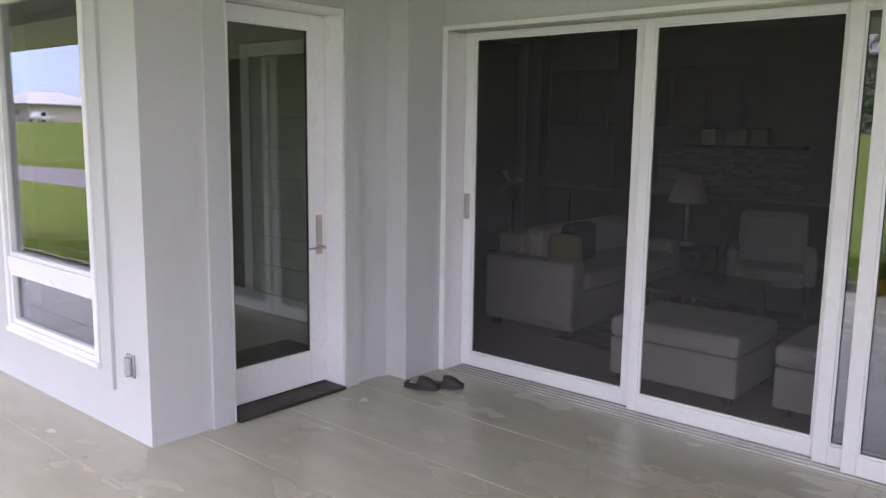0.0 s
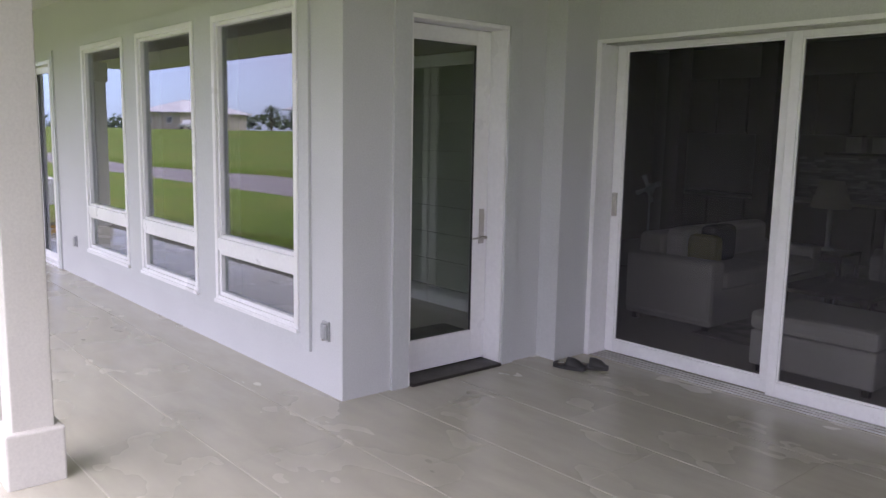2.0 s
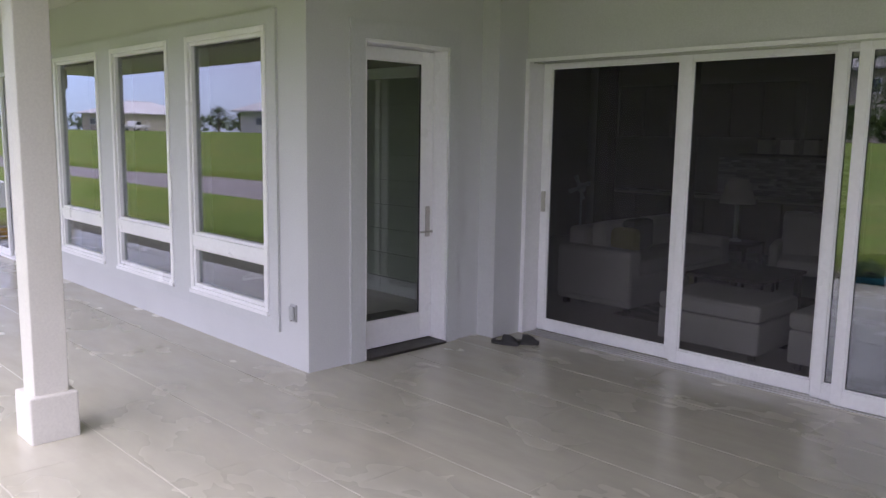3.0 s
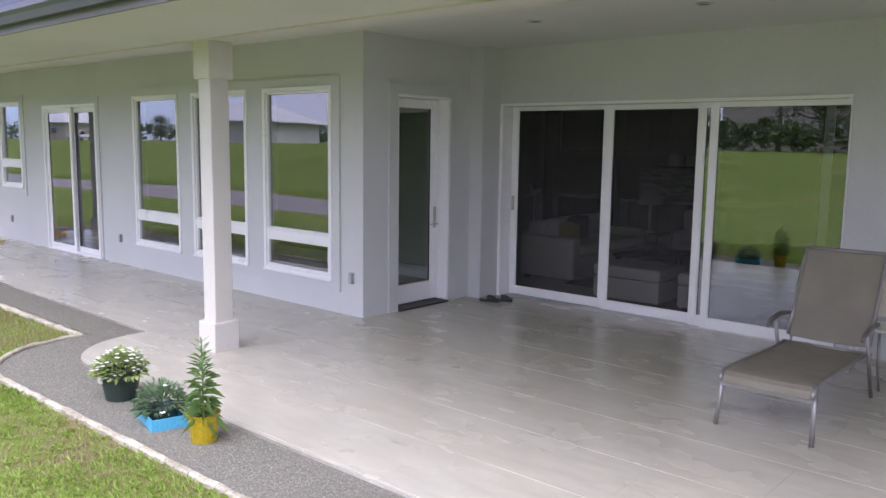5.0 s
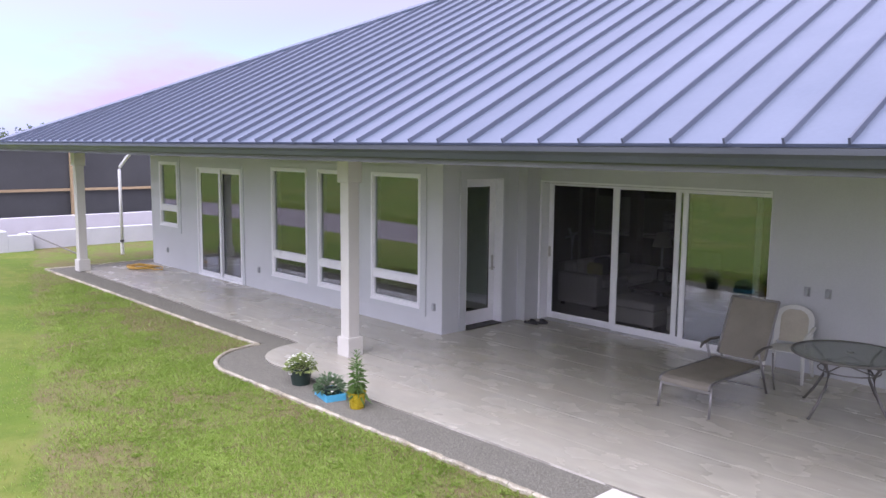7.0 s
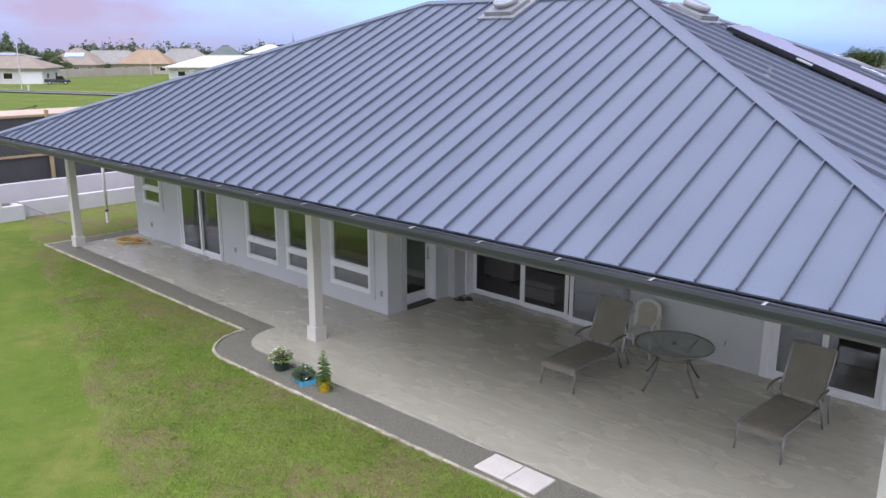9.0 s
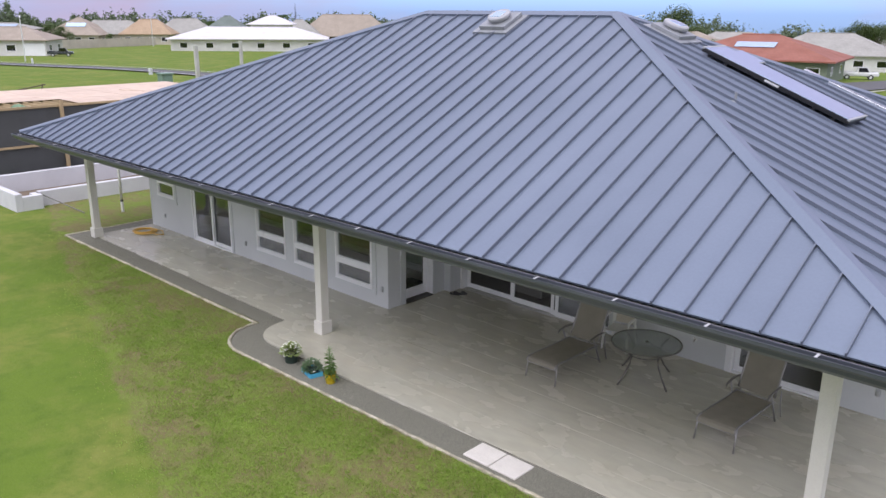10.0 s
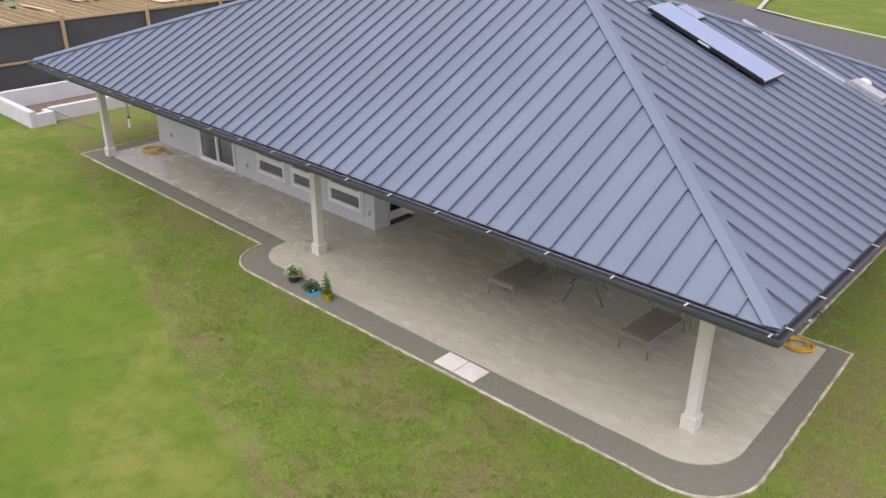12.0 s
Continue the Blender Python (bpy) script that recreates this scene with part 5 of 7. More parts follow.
lily = empty("lily_pot", "tall green lily in a yellow foil-wrapped pot", "potted plant", "pots on the gravel strip", at=pose(1.96, -3.27, -0.022))
part("pot", lathe(B(), [(0.085, 0.0), (0.095, 0.08), (0.105, 0.175), (0.118, 0.20), (0.10, 0.195), (0.09, 0.165)], segs=18), POTYELLOW, lily)
part("soil", lathe(B(), [(0.09, 0.0), (0.089, 0.01)], (0, 0, 0.163)), SOIL, lily)
rng = random.Random(31)
for sx, sy, hh in ((0.0, 0.0, 0.52), (0.035, -0.02, 0.40), (-0.035, 0.02, 0.44)):
    part("stem", rod(B(), (sx, sy, 0.16), (sx * 1.6, sy * 1.6, 0.16 + hh), 0.006, 0.004, 6), LEAF_C, lily)
    bm = B()
    for k in range(46):
        t = k / 46
        a = k * 2.4
        up = -0.15 + 1.0 * t
        leaf_quad(bm, (sx * (1 + 0.6 * t), sy * (1 + 0.6 * t), 0.17 + hh * t), (math.cos(a), math.sin(a), up), rng.uniform(0.13, 0.20) * (1.0 - 0.45 * t), 0.018, rng.uniform(0.2, 0.8) * (1 - t))
    part("foliage", bm, LEAF_C, lily)

# ---- recessed lights in the porch ceiling ----
for x, y in ((1.88, 0.56), (2.79, -0.29), (3.59, 0.61), (6.9, 0.05), (-4.0, -0.95), (-8.0, -0.95)):
    lamp = empty("ceiling_light", "small round recessed porch light, unlit", "ceiling light", "recessed lights in the porch ceiling", at=pose(x, y, WALL_H))
    part("trim_ring", lathe(B(), [(0.085, -0.001), (0.085, -0.008), (0.066, -0.012), (0.062, -0.001)], segs=24), CASING, lamp)
    part("lens", lathe(B(), [(0.062, -0.001), (0.06, -0.004)], segs=24), SILL, lamp)

# ---- roof fittings ----
def on_south(x, y):
    return EZ + (RZ - EZ) * (y - PY0) / (RY - PY0)


def on_east(x, y):
    return EZ + (RZ - EZ) * (PX1 - x) / (PX1 - RX1)


def roof_frame(x, y, east):
    """A pose on the roof, its z along the roof's normal."""
    n = NE if east else NS
    z = on_east(x, y) if east else on_south(x, y)
    down = Vector((1, 0, 0)) if east else Vector((0, -1, 0))
    v = -(down - n * down.dot(n)).normalized()
    u = v.cross(n)
    m = Matrix((u, v, n)).transposed().to_4x4()
    m.translation = (x, y, z)
    return m


HOOD = mat("pale_grey_hood", (0.36, 0.36, 0.38), (0.31, 0.31, 0.33), rough=0.4, spec=0.5, scale=3, grain=0.06, bump=0.02)
CURB = mat("weathered_vent_flashing", (0.30, 0.31, 0.33), (0.25, 0.26, 0.28), rough=0.5, metal=0.3, scale=4, grain=0.1, bump=0.05)


def fan_vent(x, y, east):
    f = empty("roof_vent", "pale grey round solar roof vent on a square curb", "roof vent", "roof vents", at=roof_frame(x, y, east))
    part("flashing", bx(-0.50, -0.48, 0.0, 0.50, 0.48, 0.045, 0.006), CURB, f)
    part("curb", bx(-0.37, -0.36, 0.045, 0.37, 0.36, 0.13, 0.01), CURB, f)
    part("neck", lathe(B(), [(0.25, 0.13), (0.22, 0.16), (0.20, 0.20)], segs=24), CURB, f)
    hood = part("hood", lathe(B(), [(0.20, 0.155), (0.255, 0.165), (0.27, 0.175), (0.27, 0.235), (0.26, 0.255), (0.20, 0.265), (0.01, 0.268)], segs=32), HOOD, f, smooth=True)
    part("solar_cell", bx(-0.14, -0.16, 0.262, 0.14, 0.12, 0.274, 0.004), PVGLASS, hood)


fan_vent(0.45, 3.25, False)
fan_vent(4.2, 4.3, True)
panel = empty("solar_collector", "long low solar collector panel on roof brackets", "solar panel", at=roof_frame(6.52, 4.38, True))
L2, W2 = 1.56, 0.47
part("collector_frame", bx(-W2 - 0.02, -L2 - 0.02, 0.075, W2 + 0.02, L2 + 0.02, 0.155, 0.006), BLACKFRAME, panel)
part("collector_glass", bx(-W2, -L2, 0.15, W2, L2, 0.163, 0.002), PVGLASS, panel)
for sy in (-1, 1):
    part("end_rail", bx(-W2 - 0.025, sy * L2 - 0.025, 0.13, W2 + 0.025, sy * L2 + 0.025, 0.168, 0.004), GREYBOX, panel)
for k, (u, v) in enumerate(((-0.45, -1.3), (-0.45, -0.9), (-0.45, 1.0), (-0.45, 1.4), (0.45, -1.2), (0.45, 1.2))):
    part("bracket", bx(u - 0.025, v - 0.03, 0.0, u + 0.025, v + 0.03, 0.08, 0.004), BLACKFRAME, panel)
part("junction", bx(-W2 - 0.06, -0.15, 0.10, -W2 - 0.015, 0.15, 0.135, 0.004), CLIP, panel)
panel = empty("solar_collector", "second solar collector panel higher on the roof", "solar panel", at=roof_frame(5.42, 5.38, True))
part("collector_frame", bx(-0.22, -0.30, 0.045, 0.22, 0.30, 0.075, 0.006), GREYBOX, panel)
part("collector_glass", bx(-0.20, -0.28, 0.07, 0.20, 0.28, 0.083, 0.002), PVGLASS, panel)
for u in (-0.15, 0.15):
    part("bracket", bx(u - 0.02, -0.2, 0.0, u + 0.02, 0.2, 0.05, 0.004), TABLEMETAL, panel)
strip = empty("roof_flashing", "bright bare metal flashing strip down the roof", "flashing", at=roof_frame(7.4, 6.95, True))
part("strip", bx(-0.085, -1.45, 0.0, 0.085, 1.45, 0.042, 0.008), FLASH, strip)
sk = empty("skylight_box", "pale skylight box with a small clear dome", "skylight", at=roof_frame(9.2, 7.15, True))
part("flashing", bx(-0.28, -0.48, 0.0, 0.28, 0.48, 0.045, 0.008), CURB, sk)
part("curb", bx(-0.2, -0.4, 0.045, 0.2, 0.4, 0.13, 0.01), HOOD, sk)
part("dome", lathe(B(), [(0.17, 0.0), (0.16, 0.05), (0.11, 0.10), (0.01, 0.125)], (0.34, 0.22, 0.04), 20), DOME, sk, smooth=True)
vp = empty("vent_pipe", "short pale vent pipe through the roof", "vent pipe", at=roof_frame(6.70, 2.0, True))
part("boot", lathe(B(), [(0.08, 0.0), (0.06, 0.015), (0.03, 0.04)], segs=16), CURB, vp)
part("pipe", rod(B(), (0, 0, 0.02), (0.0, 0.05, 0.15), 0.024, segs=12), CURB, vp)

# ---- downpipes ----
def downpipe(label, pts, r, foot):
    d = empty("downpipe", label, "downpipe", "downpipes")
    part("pipe", tube(B(), pts, r, 12), PVC, d, smooth=True)
    x, y, z = pts[-1]
    part("band", lathe(B(), [(r + 0.006, 0), (r + 0.006, 0.06)], (x, y, z + 0.16), 14), RUBBER, d, "black rubber joint band")
    part("foot", lathe(B(), foot, (x, y, z), 16), PVC, d)
    return d


downpipe("white downpipe dropping from the gutter to the lawn", [(EX0 - 0.02, 0.08, 3.0), (EX0 - 0.06, 0.08, 2.93), (-13.24, 0.13, 2.45), (-13.32, 0.14, 2.36), (-13.32, 0.14, 0.16)], 0.045, [(0.05, -0.26), (0.05, 0.12)])
downpipe("white downpipe carried clear of the eaves to the lawn", [(EX1 + 0.02, 1.75, 3.0), (EX1 + 0.08, 1.76, 2.92), (12.36, 2.02, 2.62), (12.46, 2.07, 2.50), (12.46, 2.07, 0.08)], 0.05, [(0.10, -0.14), (0.11, 0.0), (0.09, 0.07), (0.06, 0.08)])
solid("pipe_elbow", tube(B(), [(10.12, 3.05, 0.02), (10.12, 3.05, 0.10), (10.22, 3.0, 0.12)], 0.035, 10), PVC, "loose white pipe elbow on the gravel", "pipe fitting", smooth=True)

# ---- neighbour's building site: white block walls, shade-cloth fence, timber deck ----
wall = empty("block_wall", "low white rendered block wall of a new foundation", "low wall", kind="structure")
for x0, y0, x1, y1, zt in ((-19.0, -2.4, -18.75, 9.0, 0.68), (-18.75, -2.4, -15.7, -2.17, 0.56), (-15.93, -2.17, -15.7, -1.5, 0.44), (-16.3, -1.73, -15.93, -1.5, 0.44), (-16.3, -1.5, -16.07, 9.0, 0.48)):
    part("wall_length", bx(x0, y0, -0.15, x1, y1, zt, 0.01), WHITEWALL, wall)
structure("bare_ground", bx(-18.75, -2.17, -0.1, -16.3, 9.0, 0.02), DIRT, "bare soil inside the new foundation", "soil")
solid("steel_rod", rod(B(), (-16.15, -1.55, 0.47), (-13.9, -0.9, 0.0), 0.02, segs=8), TABLEMETAL, "dark steel rod leaning on the low white wall", "rod")

fence = empty("site_fence", "black shade-cloth fence on timber posts and rails", "fence")
FX = -19.75
for k in range(8):
    y = -2.7 + 3.74 * k
    part("post", bx(FX + 0.02, y - 0.06, -0.1, FX + 0.14, y + 0.06, 3.15 if k else 2.85, 0.006), TIMBER, fence)
    if k:
        for zz in (1.5,):
            part("rail", bx(FX + 0.03, y - 3.68, zz - 0.045, FX + 0.07, y - 0.06, zz + 0.045, 0.004), TIMBER, fence)
        part("top_rail", bx(FX - 0.03, y - 3.74, 2.90, FX + 0.015, y, 2.99, 0.004), TIMBER, fence)
        bm = B()
        nu, nv = 16, 10
        g = [[bm.verts.new((FX - 0.035 + 0.035 * noise.noise(Vector((y + i * 0.25, j * 0.3, 0.7))) , y - 3.74 + 3.74 * i / nu, 0.0 + 2.93 * j / nv)) for j in range(nv + 1)] for i in range(nu + 1)]
        for i in range(nu):
            for j in range(nv):
                bm.faces.new((g[i][j], g[i + 1][j], g[i + 1][j + 1], g[i][j + 1]))
        part("cloth", bm, CLOTH, fence, "sagging black shade cloth", smooth=True)
part("brace", rod(B(), (FX + 0.12, -2.72, 1.7), (FX + 1.5, -2.9, 0.0), 0.035, segs=6), TIMBER, fence)

deck = empty("timber_deck", "raised timber floor deck half covered with plywood", "deck")
DX0, DX1, DY0, DY1, DZ = -49.0, -31.6, 3.6, 21.0, 1.0
for k in range(29):
    y = DY0 + 0.6 * k
    part("joist", bx(DX0, y, DZ - 0.28, DX1, y + 0.06, DZ - 0.02), TIMBER, deck)
for y in (DY0 - 0.06, DY1):
    part("rim_board", bx(DX0, y, DZ - 0.30, DX1 + 0.06, y + 0.05, DZ - 0.018), TIMBER, deck)
part("rim_board", bx(DX1 + 0.01, DY0, DZ - 0.30, DX1 + 0.06, DY1, DZ - 0.018), TIMBER, deck)
for i in range(8):
    x = DX0 + 2.0 * i - 0.2
    y = DY0 + 0.2 if x < -41.5 else 9.4 if x < -37.5 else 12.9
    while y < DY1:
        part("plywood_sheet", bx(x, y, DZ - 0.02, x + 1.97, min(y + 2.42, DY1 + 0.1), DZ + 0.006), PLY, deck)
        y += 2.45
for i in range(6):
    x = DX0 + 0.5 + 3.25 * i
    for y in (DY0 + 0.2, DY0 + 8, DY1 - 0.4):
        part("pier", bx(x - 0.2, y - 0.2, -0.9, x + 0.2, y + 0.2, DZ - 0.28, 0.01), KERB, deck)
for x, y, hh in ((-70.4, 36.3, 3.5), (-93.1, 56.8, 3.4)):
    z = land(x, y)
    solid("concrete_post", bx(x - 0.2, y - 0.2, z - 0.2, x + 0.2, y + 0.2, z + hh, 0.03), KERB, "tall bare concrete post on the building site", "post", "concrete posts")
bin_ = empty("utility_box", "green metal utility cabinet on the verge", "utility cabinet")
z = land(-60.1, 26.9)
GREENBOX = mat("green_cabinet_paint", (0.16, 0.24, 0.19), rough=0.5, bump=0.05)
part("cabinet", bx(-60.7, 26.4, z - 0.1, -59.6, 27.4, z + 1.2, 0.04), GREENBOX, bin_)
part("lid", bx(-60.8, 26.3, z + 1.2, -59.5, 27.5, z + 1.35, 0.03), GREENBOX, bin_)

# loose stuff on and beside the deck
def tarp_heap(x, y, z):
    rng = random.Random(41)
    bm = B()
    n = 14
    g = [[bm.verts.new((-0.7 + 1.4 * i / n, -0.45 + 0.9 * j / n, max(0.0, 0.30 * (1 - ((i / n - 0.5) * 2) ** 2) * (1 - ((j / n - 0.5) * 2) ** 2) + 0.10 * noise.noise(Vector((i * 0.5, j * 0.5, 3)))) + 0.004)) for j in range(n + 1)] for i in range(n + 1)]
    for i in range(n):
        for j in range(n):
            bm.faces.new((g[i][j], g[i + 1][j], g[i + 1][j + 1], g[i][j + 1]))
    base = [bm.verts.new((px, py, 0.0)) for px, py in ((-0.7, -0.45), (0.7, -0.45), (0.7, 0.45), (-0.7, 0.45))]
    bm.faces.new(base)
    ob = solid("tarp_heap", bm, mat("green_tarp", (0.10, 0.19, 0.10), (0.16, 0.24, 0.15), rough=0.6, scale=6, grain=0.2, bump=0.6, bscale=20), "crumpled green tarpaulin lying on the deck", "tarpaulin")
    ob.matrix_world = pose(x, y, z, 0, 0, 25) @ Matrix.Scale(0.6, 4)


tarp_heap(-38.3, 5.9, DZ - 0.02)
for x, y, turn, length in ((-36.2, 6.6, 5, 3.8), (-43.5, 15.5, 20, 2.4)):
    board = solid("loose_board", bx(-length / 2, -0.09, 0.0, length / 2, 0.09, 0.035, 0.004), PLY, "loose pale board lying on the deck", "board", "loose boards on the deck")
    board.matrix_world = pose(x, y, DZ + 0.006 if y > 8 else DZ - 0.02, 0, 0, turn)
trestle = empty("timber_trestle", "weathered grey timber trestle leaning on the grass", "trestle", at=pose(-53.5, 11.6, land(-53.5, 11.6), 0, 0, 70))
for k in range(3):
    part("leg", rod(B(), (-1.2 + 1.2 * k, 0, -0.05), (-1.0 + 1.2 * k, 0.1, 0.75 + 0.25 * k), 0.05, segs=6), BARK, trestle)
for zz in (0.35, 0.7):
    part("rail", rod(B(), (-1.7, 0.05, zz * 0.8), (1.6, 0.05, zz * 1.7), 0.045, segs=6), BARK, trestle)


# ---- living room behind the screens ----
def cushion(x0, y0, z0, x1, y1, z1, b=0.05):
    return bx(x0, y0, z0, x1, y1, z1, b)


sofa = empty("sofa", "pale grey upholstered sofa with loose cushions", "sofa")
part("base", bx(-0.44, 3.62, 0.06, 0.50, 5.75, 0.40, 0.03), SOFA, sofa)
part("arm", cushion(-0.44, 3.60, 0.10, 0.50, 3.82, 0.66, 0.04), SOFA, sofa)
part("arm", cushion(-0.44, 5.55, 0.10, 0.50, 5.77, 0.66, 0.04), SOFA, sofa)
part("backrest", cushion(-0.46, 3.82, 0.38, -0.20, 5.55, 0.84, 0.05), SOFA, sofa)
for k in range(2):
    part("seat_cushion", cushion(-0.20, 3.83 + 0.86 * k, 0.40, 0.53, 4.68 + 0.86 * k, 0.56, 0.05), SOFA, sofa)
    part("back_cushion", cushion(-0.22, 3.90 + 0.83 * k, 0.56, 0.0, 4.70 + 0.83 * k, 0.90, 0.07), SOFA, sofa)
for x, y in ((-0.36, 3.7), (0.42, 3.7), (-0.36, 5.67), (0.42, 5.67)):
    part("foot", bx(x - 0.03, y - 0.03, 0.0, x + 0.03, y + 0.03, 0.07), DARKWOOD, sofa)
solid("cushion", cushion(0.02, 3.90, 0.57, 0.34, 4.06, 0.86, 0.06), CUSHION, "olive throw cushion on the sofa", "cushion", "cushions on the sofa")
solid("cushion", cushion(0.02, 4.12, 0.57, 0.20, 4.55, 0.93, 0.06), DARKCUSHION, "charcoal throw cushion on the sofa", "cushion", "cushions on the sofa")


def ottoman(x0, y0, x1, y1):
    o = empty("ottoman", "pale grey upholstered storage ottoman with a cushioned lid", "ottoman", "ottomans")
    part("body", cushion(x0, y0, 0.06, x1, y1, 0.33, 0.02), SOFA, o)
    part("lid", cushion(x0 - 0.008, y0 - 0.008, 0.335, x1 + 0.008, y1 + 0.008, 0.48, 0.04), SOFA, o)
    for x in (x0 + 0.07, x1 - 0.07):
        for y in (y0 + 0.07, y1 - 0.07):
            part("foot", bx(x - 0.025, y - 0.025, 0.0, x + 0.025, y + 0.025, 0.065), DARKWOOD, o)


ottoman(1.28, 2.86, 2.20, 3.62)
ottoman(2.42, 2.90, 3.34, 3.66)

ac = empty("armchair", "pale upholstered armchair on slim wooden legs", "armchair", at=pose(1.35, 6.0, 0, 0, 0, 18))
part("seat", cushion(-0.32, -0.32, 0.30, 0.32, 0.34, 0.47, 0.05), SOFA, ac)
part("backrest", cushion(-0.33, 0.26, 0.34, 0.33, 0.44, 0.98, 0.06), SOFA, ac)
for s in (-1, 1):
    part("arm", cushion(s * 0.36 - 0.05, -0.30, 0.32, s * 0.36 + 0.05, 0.36, 0.64, 0.035), SOFA, ac)
    for y in (-0.28, 0.36):
        part("leg", rod(B(), (s * 0.33, y, 0.33), (s * 0.35, y * 1.05, 0.0), 0.024, 0.016, 8), DARKWOOD, ac)

st = empty("side_table", "dark wooden side table beside the sofa", "table", at=pose(0.42, 6.05, 0))
part("top", bx(-0.27, -0.27, 0.54, 0.27, 0.27, 0.57, 0.008), DARKWOOD, st)
part("shelf", bx(-0.24, -0.24, 0.14, 0.24, 0.24, 0.16, 0.004), DARKWOOD, st)
for s in (-1, 1):
    for q in (-1, 1):
        part("leg", bx(s * 0.24 - 0.02, q * 0.24 - 0.02, 0.0, s * 0.24 + 0.02, q * 0.24 + 0.02, 0.54), DARKWOOD, st)
tl = empty("table_lamp", "table lamp with a pale linen shade, unlit", "table lamp", at=pose(0.42, 6.05, 0.57))
part("base", lathe(B(), [(0.08, 0.0), (0.08, 0.02), (0.03, 0.04)], segs=20), DOME, tl)
part("stem", lathe(B(), [(0.028, 0.03), (0.022, 0.2), (0.03, 0.3), (0.02, 0.50)], segs=16), DOME, tl, smooth=True)
part("shade", lathe(B(), [(0.215, 0.47), (0.12, 0.76), (0.115, 0.76), (0.21, 0.475)], segs=28), SHADE, tl, smooth=True)
solid("vase", lathe(B(), [(0.05, 0.0), (0.07, 0.10), (0.085, 0.22), (0.075, 0.22), (0.05, 0.02)], (0.62, 5.72, 0.0), 18), DOME, "pale tapered vase on the floor", "vase", smooth=True)

ct = empty("coffee_table", "low dark coffee table with glass ware", "table", at=pose(1.15, 4.85, 0))
part("top", bx(-0.42, -0.55, 0.38, 0.42, 0.55, 0.42, 0.008), DARKWOOD, ct)
for s in (-1, 1):
    for q in (-1, 1):
        part("leg", bx(s * 0.36 - 0.03, q * 0.48 - 0.03, 0.0, s * 0.36 + 0.03, q * 0.48 + 0.03, 0.38), DARKWOOD, ct)
for k, (dx, dy) in enumerate(((-0.2, 0.1), (-0.05, 0.2), (0.12, 0.05))):
    solid("glass_bowl", lathe(B(), [(0.03, 0.0), (0.05, 0.03), (0.06, 0.09), (0.055, 0.09), (0.04, 0.03)], (1.15 + dx, 4.85 + dy, 0.42), 16), CLEAR, "small glass bowl on the coffee table", "bowl", "bowls on the coffee table")
solid("rug", bx(0.35, 3.55, 0.0, 2.2, 6.0, 0.012, 0.003), RUG, "rug with dark and cream pattern on the living room floor", "rug")

# kitchen at the back
kc = empty("kitchen_counter", "dark kitchen base cabinets with a pale worktop", "kitchen counter")
part("worktop", bx(-3.2, 8.5, 0.88, 1.2, 9.2, 0.92, 0.006), ROOMFLOOR, kc)
for k in range(7):
    x = -3.2 + 0.628 * k
    cab = part("cabinet", bx(x, 8.55, 0.08, x + 0.62, 9.2, 0.88), DARKWOOD, kc)
    part("cabinet_door", bx(x + 0.01, 8.53, 0.10, x + 0.61, 8.55, 0.86, 0.004), DARKWOOD, cab)
for k in range(6):
    x = -3.2 + 0.52 * k
    up = empty("wall_cabinet", "dark wall cabinet over the kitchen counter", "cabinet", "kitchen wall cabinets")
    part("body", bx(x, 8.85, 1.85, x + 0.5, 9.2, 2.7), DARKWOOD, up)
    part("cabinet_door", bx(x + 0.01, 8.83, 1.87, x + 0.49, 8.85, 2.68, 0.004), DARKWOOD, up)
for k in range(3):
    x = -0.72 + 0.36 * k
    jar = empty("canister", "pale kitchen canister on a wall shelf", "canister", "canisters on the shelf")
    part("body", bx(x, 8.98, 1.60, x + 0.22, 9.18, 1.82, 0.015), SHADE, jar)
    part("lid", bx(x + 0.01, 8.99, 1.82, x + 0.21, 9.17, 1.845, 0.008), DARKWOOD, jar)
solid("wall_shelf", bx(-1.0, 8.95, 1.56, 0.7, 9.2, 1.60, 0.004), DARKWOOD, "dark shelf over the splashback", "shelf")
splash = empty("splashback", "mosaic strip splashback over the kitchen counter", "splashback", kind="structure")
rng = random.Random(41)
z = 0.93
tiles = {}
while z < 1.52:
    x = -1.45
    while x < 0.55:
        w = rng.choice((0.10, 0.16, 0.22))
        if w not in tiles:
            tiles[w] = finish(bx(0, 0, 0, w - 0.006, 0.012, 0.034), "mosaic_tile", MOSAIC)
        t = new("tile", tiles[w])
        t.parent = splash
        t.location = (x, 9.188 - rng.choice((0, 0.003)), z)
        x += w
    z += 0.04
for x in (-2.2, -0.85):
    structure("wall_column", bx(x - 0.11, 6.9, 0, x + 0.11, 7.12, WALL_H), DARKWOOD, "dark wooden post inside the room", "post")
fan = empty("standing_fan", "small pale desk fan in the dark room", "fan", at=pose(-1.6, 5.6, 0))
part("stand", rod(B(), (0, 0, 0.0), (0, 0, 1.1), 0.015, segs=10), DOME, fan)
part("foot", lathe(B(), [(0.18, 0.0), (0.16, 0.03), (0.02, 0.05)], segs=20), DOME, fan)
part("motor", lathe(B(), [(0.05, 0), (0.06, 0.06), (0.03, 0.12)], (0, 0, 1.08), 14), DOME, fan)
for k in range(4):
    a = math.pi / 2 * k + 0.4
    part("blade", tube(B(), [(0.03 * math.cos(a), -0.04, 1.14 + 0.03 * math.sin(a)), (0.17 * math.cos(a), -0.05, 1.14 + 0.17 * math.sin(a))], [0.02, 0.035], 6), DOME, fan)

